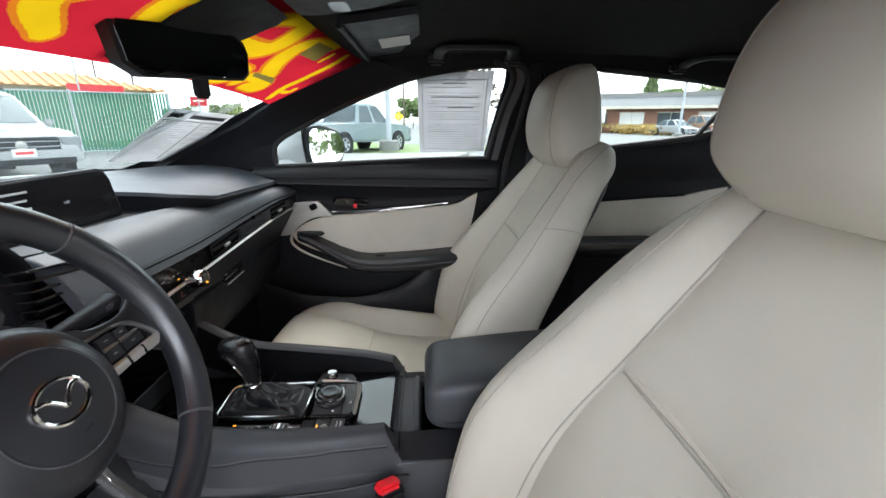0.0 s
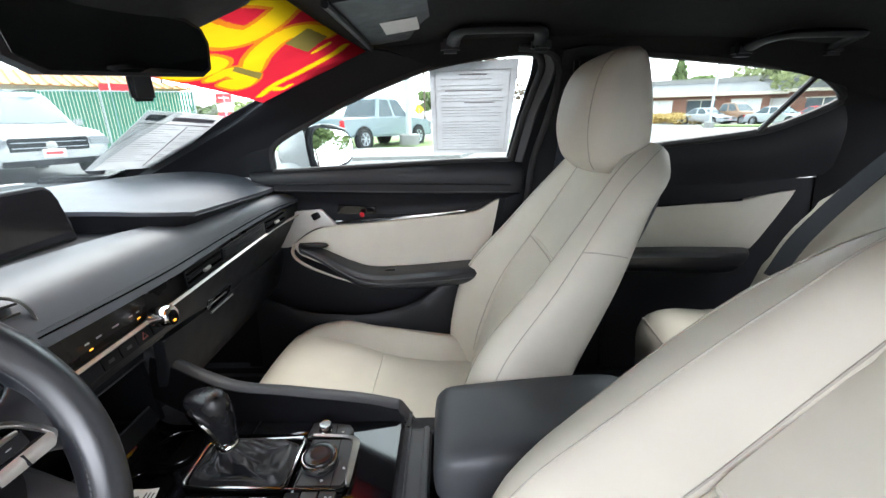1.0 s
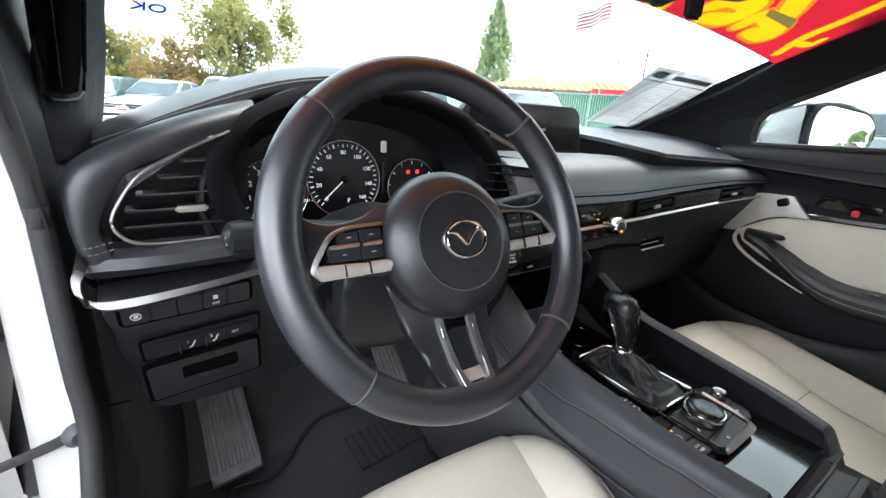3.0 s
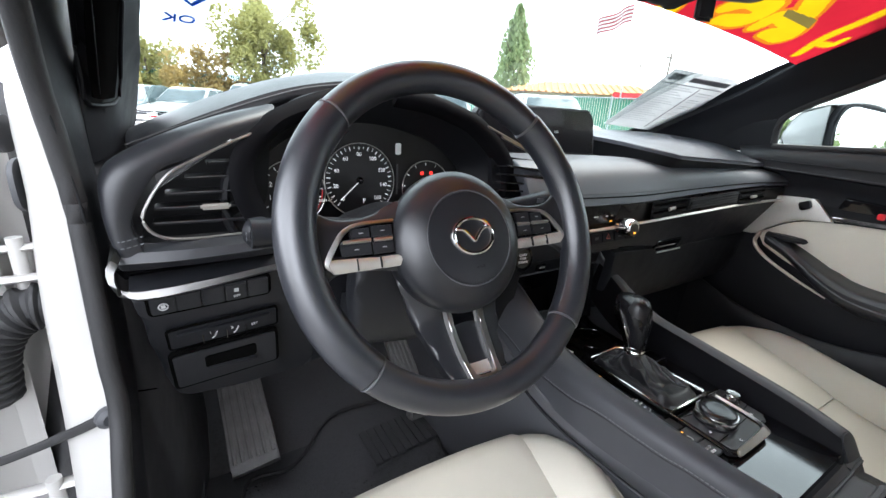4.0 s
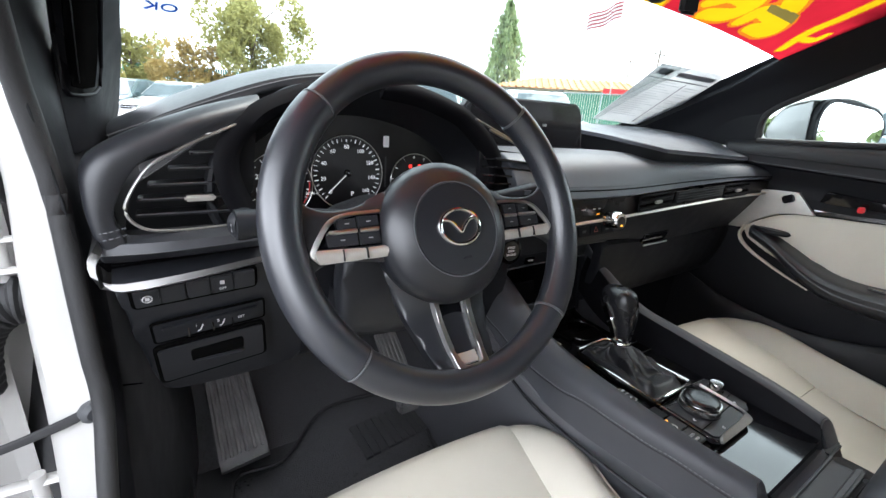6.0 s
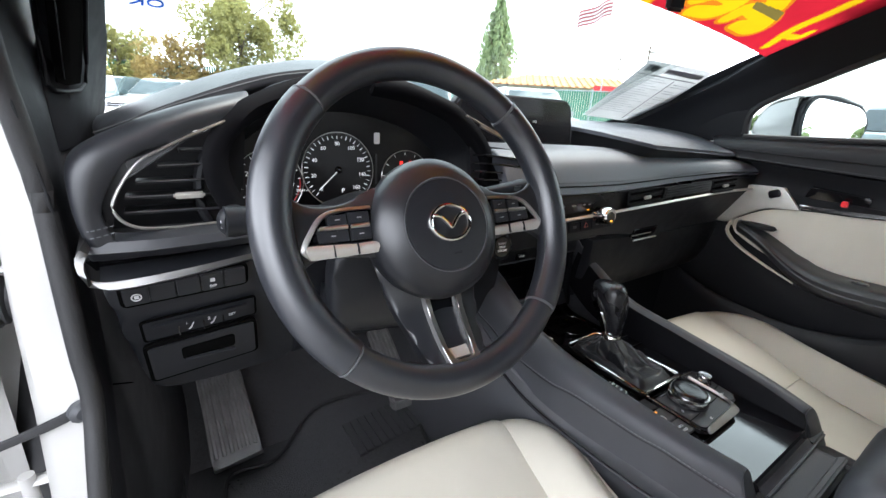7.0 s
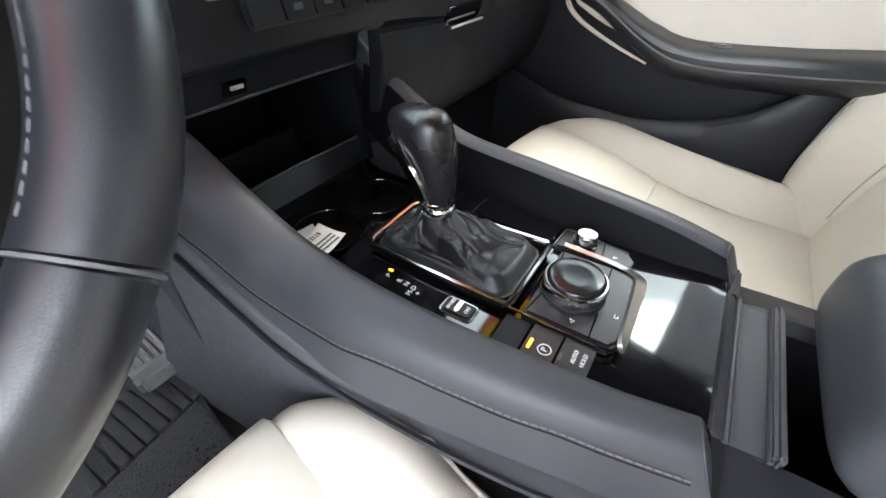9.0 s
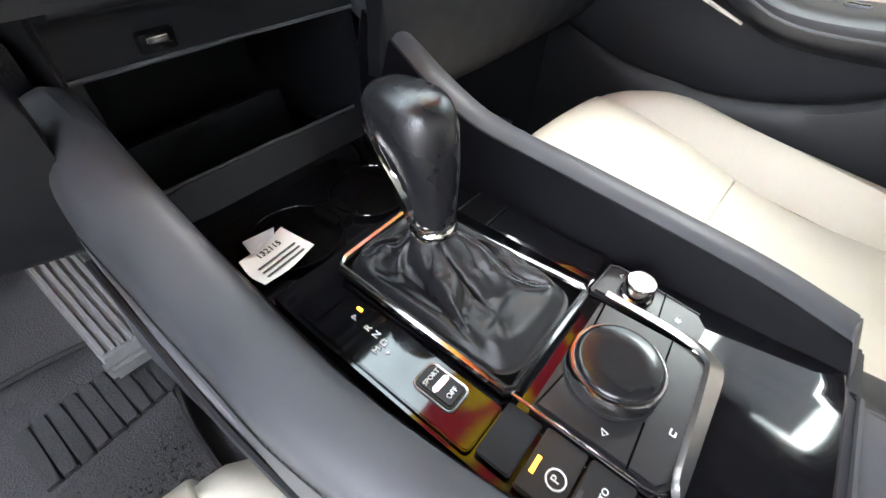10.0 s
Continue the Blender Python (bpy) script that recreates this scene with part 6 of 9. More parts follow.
part("vent_trim", tube([(-0.23, 0.18, 1.0), (-0.165, 0.17, 0.972), (-0.115, 0.165, 0.952)], 0.0018, 6, n=14), M_BLADE, dash)

# instruments
cluster = thing("instrument_cluster", (-0.385, 0.29, 0.85), "three round black dials with lit white marks", "instrument cluster")
part("backing", prism([(-0.555, 0.84), (-0.20, 0.84), (-0.20, 0.94), (-0.28, 0.985), (-0.39, 1.0), (-0.50, 0.985), (-0.555, 0.93)], 0.01, Matrix(((1, 0, 0, 0), (0, 0, -1, 0.30), (0, 1, 0, 0), (0, 0, 0, 1))), 0), M_DIAL, cluster)


def dial(cx, cz, r, first, last, marks, labels, size, sweep=(225, -45)):
    f = frame_of((cx, 0.287, cz), (1, 0, 0), (0, 0.10, 1))
    d = part("dial", lathe([(0, 0), (r, 0), (r, 0.004), (r * 0.965, 0.004), (r * 0.96, 0.001), (0, 0.001)], 48, f), M_DIAL, cluster)
    part("dial_ring", tube([f @ Vector((r * math.cos(a), r * math.sin(a), 0.0045)) for a in np.linspace(0, 2 * math.pi, 48, endpoint=False)], 0.0007, 5, closed=True), M_SATIN, d)
    bm = bmesh.new()
    for k in range(marks + 1):
        a = radians(sweep[0] + (sweep[1] - sweep[0]) * k / marks)
        w = 0.0007 if k % 2 == 0 else 0.0004
        m = f @ Matrix.Rotation(a, 4, "Z") @ Matrix.Translation((r * (0.88 if k % 2 == 0 else 0.90), 0, 0.0018))
        join(bm, prism([(-r * 0.05, -w), (r * 0.05, -w), (r * 0.05, w), (-r * 0.05, w)], 0.0004, m, 0))
    part("scale", bm, M_DIAL_GLOW, d)
    for k, t in enumerate(labels):
        a = radians(sweep[0] + (sweep[1] - sweep[0]) * k / (len(labels) - 1))
        part("numeral", words(t, size, f @ Matrix.Translation((r * 0.70 * math.cos(a), r * 0.70 * math.sin(a), 0.0018))), M_DIAL_GLOW, d)
    return f, d


f_, d_ = dial(-0.396, 0.905, 0.058, 0, 160, 32, ["0", "20", "40", "60", "80", "100", "120", "140", "160"], 0.0085)
a_ = radians(222)
part("needle", tube([f_ @ Vector((0, 0, 0.004)), f_ @ Vector((0.045 * math.cos(a_), 0.045 * math.sin(a_), 0.004))], 0.0008, 5), M_DIAL_GLOW, d_)
part("needle_cap", lathe([(0, 0), (0.006, 0), (0.005, 0.005), (0, 0.006)], 20, f_ @ Matrix.Translation((0, 0, 0.001))), M_PIANO, d_)
part("gear_letter", words("P", 0.010, f_ @ Matrix.Translation((0.006, -0.033, 0.0018))), M_DIAL_GLOW, d_)
f_, d_ = dial(-0.500, 0.890, 0.047, 0, 8, 16, ["0", "1", "2", "3", "4", "5", "6", "7", "8"], 0.010)
part("odometer", words("20581 mi", 0.0055, f_ @ Matrix.Translation((0.046, -0.014, 0.005))), M_DIAL_GLOW, d_)
part("red_band", tube([f_ @ Vector((0.043 * math.cos(a), 0.043 * math.sin(a), 0.0025)) for a in np.linspace(radians(-42), radians(4), 12)], 0.0011, 5), M_RED_DIM, d_)
f_, d_ = dial(-0.275, 0.888, 0.047, 0, 1, 8, ["C", "", "H"], 0.008, (200, -20))
for x in (-0.008, 0.010):
    part("warning_lamp", box((0.006, 0.001, 0.006), f_ @ Vector((x, 0.026, 0.003)), bevel=0), M_RED_GLOW, d_)
fuel = part("fuel_scale", box((0.003, 0.001, 0.05), (-0.330, 0.287, 0.905), bevel=0), M_GREY_PLASTIC, cluster)
part("symbol", prism(rounded(0.010, 0.018, 0.002), 0.0006, frame_of((-0.330, 0.286, 0.955), (1, 0, 0), (0, 0, 1)), 0), M_INK_WHITE, cluster)

# centre display
disp = thing("centre_display", (-0.04, 0.26, 0.955), "wide dark infotainment display on the dash top", "display screen")
F_D = frame_of((-0.045, 0.257, 0.997), (1, 0.03, 0), (0, 0.02, 1))
part("bezel", prism([(-0.155, -0.050), (0.168, -0.050), (0.160, -0.02), (0.152, 0.022), (0.147, 0.033), (0.138, 0.040), (0.126, 0.042), (-0.13, 0.042), (-0.145, 0.036), (-0.155, 0.024)], 0.018, F_D @ Matrix.Translation((0, 0, -0.018)), 0.004), M_PLASTIC, disp)
part("screen", prism([(-0.146, -0.040), (0.158, -0.044), (0.148, 0.018), (0.142, 0.030), (0.130, 0.038), (-0.128, 0.038), (-0.142, 0.030)], 0.002, F_D @ Matrix.Translation((0, 0, 0.0)), 0), M_SCREEN, disp)
part("clock", words("1:43", 0.007, F_D @ Matrix.Translation((0.040, -0.003, 0.0024))), M_SCREEN_TEXT, disp)
part("icon", box((0.005, 0.0008, 0.004), F_D @ Vector((-0.088, 0.012, 0.0024)), bevel=0), M_SCREEN_TEXT, disp)
for k in range(3):
    part("menu_bar", box((0.05 - 0.008 * (k % 2), 0.0006, 0.0032), F_D @ Vector((-0.050, 0.024 - 0.012 * k, 0.0024)), bevel=0), M_SCREEN_TEXT, disp)
part("display_shroud", slab([[(-0.20, 0.29, 0.955), (0.12, 0.285, 0.955)], [(-0.20, 0.31, 1.02), (0.09, 0.30, 1.02)]], 6, 4, 0.02, 0.004, side=1), M_SOFT, disp)

# papers and film behind the glass
GLASS_Z = lambda y: 1.213 - 0.345 * y  # noqa: E731
sheet_ = thing("price_sheet", (0.46, 0.3, 1.0), "white printed sheet propped on the dash against the windscreen", "paper sheet")
F_P = frame_of((0.523, 0.374, 1.078), (0.185, -0.066, -0.014), (-0.068, -0.24, 0.135)) @ Matrix.Translation((0, 0.004, 0)) @ Matrix.Diagonal((1.12, 0.85, 1, 1))
part("paper", prism([(-0.085, -0.17), (0.09, -0.17), (0.09, 0.16), (-0.085, 0.16)], 0.001, F_P, 0), M_PAPER_WHITE, sheet_)
part("headline", prism([(-0.02, 0.117), (0.08, 0.117), (0.08, 0.138), (-0.02, 0.138)], 0.0006, F_P @ Matrix.Translation((0, 0, 0.0012)), 0), M_PAPER_DARK, sheet_)
part("logo_block", prism([(-0.075, 0.115), (-0.04, 0.115), (-0.04, 0.145), (-0.075, 0.145)], 0.0006, F_P @ Matrix.Translation((0, 0, 0.0012)), 0), M_PAPER_INK, sheet_)
part("rule", prism([(-0.08, 0.097), (0.085, 0.097), (0.085, 0.101), (-0.08, 0.101)], 0.0006, F_P @ Matrix.Translation((0, 0, 0.0012)), 0), M_PAPER_DARK, sheet_)
part("column_rule", prism([(0.028, -0.15), (0.031, -0.15), (0.031, 0.09), (0.028, 0.09)], 0.0006, F_P @ Matrix.Translation((0, 0, 0.0012)), 0), M_PAPER_DARK, sheet_)
bm = bmesh.new()
for k in range(17):
    y = 0.085 - 0.0125 * k
    join(bm, prism([(-0.075, y), (0.005 + 0.017 * math.sin(k * 2.1), y), (0.005 + 0.017 * math.sin(k * 2.1), y + 0.0018), (-0.075, y + 0.0018)], 0.0006, F_P @ Matrix.Translation((0, 0, 0.0012)), 0))
    if k % 3:
        join(bm, prism([(0.038, y), (0.075 + 0.008 * math.sin(k * 1.3), y), (0.075 + 0.008 * math.sin(k * 1.3), y + 0.0018), (0.038, y + 0.0018)], 0.0006, F_P @ Matrix.Translation((0, 0, 0.0012)), 0))
part("small_print", bm, M_PAPER_INK, sheet_)
guide = thing("window_form", (0.66, -0.42, 1.03), "printed white form hanging inside the passenger window", "paper sheet")
F_W = frame_of((0.640, -0.413, 1.145), (0, -1, 0), (-0.47, 0, 1))
part("paper", prism([(-0.105, -0.132), (0.105, -0.128), (0.113, 0.13), (-0.11, 0.115)], 0.001, F_W, 0), M_PAPER, guide)
bm = bmesh.new()
for a, b in (((-0.095, -0.118), (0.095, -0.118)), ((0.095, -0.118), (0.095, 0.105)), ((-0.095, -0.118), (-0.095, 0.100)), ((-0.095, 0.100), (0.095, 0.105))):
    d = Vector(b) - Vector(a)
    w = Vector((-d.y, d.x)).normalized() * 0.0012
    join(bm, prism([Vector(a) - w, Vector(b) - w, Vector(b) + w, Vector(a) + w], 0.0006, F_W @ Matrix.Translation((0, 0, 0.0012)), 0))
part("border", bm, M_PAPER_INK, guide)
bm = bmesh.new()
for k in range(24):
    y = 0.080 - 0.0082 * k
    if k in (1, 4, 8, 13):
        continue
    join(bm, prism([(-0.080, y), (0.080 - 0.03 * (k % 5 == 0), y), (0.080 - 0.03 * (k % 5 == 0), y + 0.0014), (-0.080, y + 0.0014)], 0.0006, F_W @ Matrix.Translation((0, 0, 0.0012)), 0))
part("small_print", bm, M_PAPER_INK, guide)
bm = bmesh.new()
for x0, x1, y in ((-0.035, 0.035, 0.091), (-0.07, 0.075, 0.050), (-0.02, 0.06, 0.018)):
    join(bm, prism([(x0, y), (x1, y), (x1, y + 0.0032), (x0, y + 0.0032)], 0.0006, F_W @ Matrix.Translation((0, 0, 0.0014)), 0))
part("heading_print", bm, M_PAPER_DARK, guide)
banner = thing("windscreen_banner", (0, 0.0, 1.2), "red film with yellow shapes across the windscreen's top", "sale banner")

STROKES = [([(0.05, 0.235), (0.062, 0.245), (0.075, 0.255)], 0.036), ([(0.02, 0.118), (0.08, 0.122), (0.145, 0.121), (0.192, 0.103), (0.190, 0.055), (0.16, 0.0)], 0.054), ([(0.16, 0.0), (0.10, 0.018), (0.04, 0.06)], 0.036),
           ([(0.17, 0.215), (0.20, 0.188), (0.25, 0.19), (0.252, 0.225), (0.20, 0.24)], 0.040), ([(0.30, 0.230), (0.305, 0.197), (0.375, 0.205), (0.405, 0.235), (0.35, 0.237)], 0.040), ([(0.36, 0.185), (0.295, 0.131), (0.262, 0.074), (0.275, 0.036), (0.35, 0.010)], 0.046),
           ([(0.522, 0.267), (0.492, 0.207), (0.488, 0.145), (0.475, 0.06), (0.455, 0.015)], 0.022), ([(0.499, 0.227), (0.543, 0.221), (0.543, 0.198)], 0.016), ([(0.40, 0.03), (0.41, 0.07)], 0.012),
           ([(-0.06, 0.03), (-0.12, 0.09), (-0.09, 0.16), (-0.02, 0.20), (0.0, 0.22)], 0.036), ([(-0.18, 0.22), (-0.24, 0.16), (-0.20, 0.08), (-0.26, 0.02)], 0.036), ([(-0.34, 0.25), (-0.30, 0.17), (-0.38, 0.10), (-0.34, 0.02)], 0.036), ([(-0.46, 0.26), (-0.52, 0.17), (-0.47, 0.06)], 0.036)]
OLIVE = ([(0.29, 0.179), (0.39, 0.179), (0.414, 0.201), (0.307, 0.194)], [(0.278, 0.022), (0.361, 0.017), (0.393, 0.075), (0.298, 0.078)])
NX, ND = 600, 150
gx, gd = np.meshgrid(np.linspace(-0.66, 0.60, NX), np.linspace(0, 1, ND))
depth_ = gd * (0.255 + 0.13 * gx * gx)
near = np.full(gx.shape, 9.0)
for pts_, w_ in STROKES:
    line = curve(pts_, 60)
    fat = w_ * (0.72 + 0.36 * np.sin(np.linspace(0.2, 2.9, 60)))
    for (x, d), w in zip(line, fat):
        near = np.minimum(near, np.hypot(gx - x, depth_ - d) / (w / 2))
zone = np.where(near < 1.0, 1, np.where(near < 1.42, 2, 0))
for k_, q in enumerate(OLIVE):
    inside = np.ones(gx.shape, bool)
    for (x0, d0), (x1, d1) in zip(q, q[1:] + q[:1]):
        inside &= (x1 - x0) * (depth_ - d0) - (d1 - d0) * (gx - x0) >= 0
    zone = np.where(inside, 3 + k_, zone)
px_, py_, pz_ = gx, -0.115 - 0.04 * (gx / 0.55) ** 2 + depth_ * 0.93, 1.292 - 0.012 * (gx / 0.55) ** 2 - depth_ * 0.37
for k, (name_, mat_) in enumerate((("red_ground", M_FILM_RED), ("yellow_lettering", M_FILM_YELLOW), ("orange_edging", M_FILM_ORANGE), ("olive_patch", M_FILM_OLIVE), ("olive_patch", M_FILM_OLIVE))):
    index, verts, faces = {}, [], []
    for r, c in zip(*np.nonzero(zone[:-1, :-1] == k)):
        face = []
        for rr, cc in ((r, c), (r, c + 1), (r + 1, c + 1), (r + 1, c)):
            if (rr, cc) not in index:
                index[rr, cc] = len(verts)
                verts.append((px_[rr, cc], py_[rr, cc], pz_[rr, cc]))
            face.append(index[rr, cc])
        faces.append(face)
    me_ = bpy.data.meshes.new("tmp")
    me_.from_pydata(verts, [], faces)
    bm = bmesh.new()
    bm.from_mesh(me_)
    bpy.data.meshes.remove(me_)
    part(name_, bm, mat_, banner)
sticker = thing("inspection_sticker", (-0.5, 0.35, 1.1), "clear sticker with a blue mark in the windscreen corner", "sticker")
F_S = frame_of((-0.618, 0.262, 1.106), (1, 0.10, 0.02), (-0.1, -0.94, 0.36))
part("film", prism([(-0.030, 0.01), (-0.012, -0.055), (0.026, -0.03), (0.030, 0.06), (-0.045, 0.06)], 0.0008, F_S, 0), M_CLEAR_FILM, sticker)
part("lettering", words("OK", 0.023, F_S @ Matrix.Translation((0.0, -0.012, 0.0014)), mirrored=True), M_BLUE_FILM, sticker)
part("tick", tube([F_S @ Vector((0.028, 0.045, 0.0014)), F_S @ Vector((0.01, 0.02, 0.0014)), F_S @ Vector((0.0, 0.032, 0.0014))], 0.002, 5), M_BLUE_FILM, sticker)

# ---------------------------------------------------------------- steering wheel
wheel = thing("steering_wheel", (-0.39, 0.0, 0.899), "black leather steering wheel with silver spoke trims", "steering wheel")
WM = Matrix.Translation((-0.390, 0.0, 0.897)) @ Matrix(((1, 0, 0), (0, math.sin(radians(25)), -math.cos(radians(25))), (0, math.cos(radians(25)), math.sin(radians(25))))).to_4x4()


def on_wheel(bm):
    bmesh.ops.transform(bm, matrix=WM, verts=bm.verts)
    return bm


R0, R1 = 0.1690, 0.0170
for name, a0, a1 in (("rim_top", 45.6, 134.4), ("rim_grip", 135.6, 224.4), ("rim_base", 225.6, 314.4), ("rim_grip", 315.6, 404.4)):
    pts = [(R0 * math.cos(a), R0 * math.sin(a), 0) for a in np.radians(np.linspace(a0, a1, 36))]
    fat = 1.08 if name == "rim_grip" else 1.0
    part(name, on_wheel(tube(pts, R1 * fat, 18, flat=1.0, up=(0, 0, 1))), M_RIM, wheel)
for a in (45, 135, 225, 315):
    p = Vector((R0 * math.cos(radians(a)), R0 * math.sin(radians(a)), 0))
    d = Vector((-math.sin(radians(a)), math.cos(radians(a)), 0)) * 0.0025
    part("rim_seam", on_wheel(tube([p - d * 0.25, p + d * 0.25], R1 * 1.075, 18)), M_SEAM_LIGHT, wheel)
# inner stitching of the two grips
for a0, a1 in ((140, 176), (186, 222), (-42, -10), (4, 40)):
    pts = [((R0 - R1 * 1.03) * math.cos(a), (R0 - R1 * 1.03) * math.sin(a), 0.006) for a in np.radians(np.linspace(a0, a1, 14))]
    part("grip_stitching", on_wheel(stitches(pts, 0.005, r=0.0008)), M_STITCH, wheel)
HC = Matrix.Translation((0, -0.010, 0))
hub = part("hub", on_wheel(lathe([(0, -0.06), (0.062, -0.06), (0.074, -0.035), (0.0785, -0.014), (0.0765, -0.002), (0.068, 0.008), (0.0595, 0.0132), (0.0512, 0.0165), (0.0504, 0.0145), (0.0494, 0.0145), (0.0486, 0.0168), (0.025, 0.0192), (0, 0.020)], 64, HC @ Matrix.Diagonal((1.0, 0.98, 1, 1)))), M_BLACK_LEATHER, wheel)
part("cover_line", on_wheel(tube([(0.0503 * math.cos(a), -0.010 + 0.0493 * math.sin(a), 0.0158) for a in np.linspace(0, 2 * math.pi, 48, endpoint=False)], 0.0005, 5, closed=True)), M_SEAM_LIGHT, hub)
ring_pts = [(0.0235 * math.cos(a), 0.0180 * math.sin(a) - 0.009, 0.0205) for a in np.linspace(0, 2 * math.pi, 40, endpoint=False)]
emblem = part("badge", on_wheel(tube(ring_pts, 0.0023, 8, closed=True)), M_CHROME, hub, "chrome oval badge with a winged shape")
part("badge_wings", on_wheel(tube([(-0.020, -0.001, 0.021), (-0.012, -0.0025, 0.021), (-0.005, -0.009, 0.021), (0, -0.0145, 0.021), (0.005, -0.009, 0.021), (0.012, -0.0025, 0.021), (0.020, -0.001, 0.021)], 0.0022, 8, n=24)), M_CHROME, hub)
part("airbag_mark", on_wheel(words("SRS", 0.007, Matrix.Translation((0.004, -0.040, 0.0182)))), M_SOFT, hub)
for s in (1, -1):
    fl = lambda pts: [(s * x, y, z) for x, y, z in pts]  # noqa: E731
    sp = part("spoke", on_wheel(slab([fl([(0.060, 0.040, -0.012), (0.10, 0.026, -0.013), (0.135, 0.026, -0.008), (0.160, 0.046, -0.004)]), fl([(0.060, 0.020, -0.004), (0.10, 0.014, -0.008), (0.135, 0.014, -0.004), (0.165, 0.022, 0.002)]),
                                      fl([(0.060, -0.010, -0.003), (0.10, -0.010, -0.008), (0.135, -0.010, -0.004), (0.165, -0.008, 0.002)]), fl([(0.060, -0.035, -0.010), (0.10, -0.0285, -0.011), (0.135, -0.029, -0.007), (0.160, -0.048, -0.004)])], 20, 14, 0.014, 0.004, 0, side=-s)), M_BLACK_LEATHER, wheel)
    part("key_field", on_wheel(slab([fl([(0.074, 0.0165, -0.005), (0.112, 0.0145, -0.005), (0.128, 0.008, -0.003), (0.1385, -0.004, -0.001)]), fl([(0.074, -0.015, -0.004), (0.112, -0.014, -0.004), (0.128, -0.0135, -0.002), (0.1415, -0.013, 0.0)])], 14, 6, 0.004, 0.001, 0, side=-s)), M_PIANO, sp)
    part("spoke_trim", on_wheel(slab([fl([(0.074, 0.0195, -0.004), (0.100, 0.0190, -0.004), (0.118, 0.0165, -0.002), (0.130, 0.010, 0.0), (0.1395, -0.002, 0.001), (0.148, -0.0155, 0.002), (0.1465, -0.022, 0.0015), (0.140, -0.027, 0.0)]), fl([(0.074, 0.0165, -0.003), (0.100, 0.0160, -0.003), (0.116, 0.0135, -0.001), (0.126, 0.0075, 0.001), (0.1345, -0.003, 0.002), (0.1415, -0.0145, 0.003), (0.1410, -0.020, 0.0025), (0.1375, -0.0255, 0.001)])], 36, 4, 0.003, 0.001, 0, side=-s)), M_SATIN, sp)
    part("lower_blade", on_wheel(slab([fl([(0.072, -0.0165, -0.001), (0.10, -0.0160, -0.002), (0.142, -0.0145, 0.002)]), fl([(0.072, -0.0205, 0.0015), (0.10, -0.0205, 0.001), (0.1445, -0.0195, 0.004)]), fl([(0.072, -0.0275, -0.002), (0.10, -0.0275, -0.003), (0.1405, -0.0275, 0.001)])], 14, 5, 0.005, 0.001, 0, side=-s)), M_SILVER_PAINT, sp)
    for x0, x1, y0, y1 in ((0.078, 0.099, 0.0025, 0.0140), (0.101, 0.119, 0.0025, 0.0125), (0.078, 0.099, -0.0135, -0.0015), (0.101, 0.131, -0.0130, -0.0015)):
        k_ = part("key", on_wheel(prism([(s * x0, y0), (s * x1, y0), (s * x1, y1), (s * x0, y1)][:: s], 0.003, Matrix.Translation((0, 0, -0.004)), 0.0008)), M_PLASTIC, sp)
        part("key_mark", on_wheel(box((0.0042, 0.0009, 0.0006), (s * (x0 + x1) / 2, (y0 + y1) / 2, -0.0006), bevel=0)), M_INK_GREY, k_)
    for x0, x1 in ((0.079, 0.098), (0.101, 0.128)):
        part("key_divider", on_wheel(slab([fl([(x0, 0.0028, -0.001), (x1, 0.0022, -0.001)]), fl([(x0, 0.0005, 0.001), (x1, 0.0, 0.001)]), fl([(x0, -0.0018, -0.001), (x1, -0.0018, -0.001)])], 6, 5, 0.002, 0.0005, 0, side=-s)), M_SATIN, sp)
    for x in (0.095, 0.118):
        part("blade_gap", on_wheel(box((0.0008, 0.0105, 0.003), (s * x, -0.0215, 0.0015), bevel=0)), M_SOFT, sp)
# lower spoke with its open silver frame
lows = part("lower_spoke", on_wheel(slab([[(-0.070, -0.040, -0.030), (-0.060, -0.075, -0.034), (-0.047, -0.115, -0.024), (-0.037, -0.150, -0.008), (-0.035, -0.167, 0.003)], [(-0.03, -0.050, -0.015), (-0.025, -0.085, -0.026), (-0.020, -0.12, -0.018), (-0.018, -0.152, -0.004), (-0.022, -0.168, 0.006)], [(0.03, -0.050, -0.015), (0.025, -0.085, -0.026), (0.020, -0.12, -0.018), (0.018, -0.152, -0.004), (0.022, -0.168, 0.006)], [(0.070, -0.040, -0.030), (0.058, -0.075, -0.034), (0.044, -0.115, -0.024), (0.035, -0.150, -0.008), (0.034, -0.167, 0.003)]], 20, 16, 0.016, 0.006, 0, side=1)), M_BLACK_LEATHER, wheel)
U_OUT = [(-0.0245, -0.064, -0.020), (-0.0225, -0.10, -0.017), (-0.0205, -0.135, -0.005), (-0.0190, -0.151, 0.004), (-0.0140, -0.1600, 0.008)]
U_IN = [(-0.0180, -0.064, -0.021), (-0.0165, -0.10, -0.018), (-0.0148, -0.132, -0.007), (-0.0128, -0.145, 0.001), (-0.0095, -0.1495, 0.004)]
part("frame", on_wheel(slab([U_OUT + [(-x, y, z) for x, y, z in U_OUT[::-1]], U_IN + [(-x, y, z) for x, y, z in U_IN[::-1]]], 70, 4, 0.010, 0.0012, side=1)), M_SATIN, lows, "satin silver U-shaped spoke frame")
part("frame_base", on_wheel(slab([[(-0.0135, -0.128, -0.020), (0.0135, -0.128, -0.020)], [(-0.0100, -0.149, -0.001), (0.0100, -0.149, -0.001)]], 6, 4, 0.003, 0.001, side=-1)), M_SILVER_PAINT, lows)
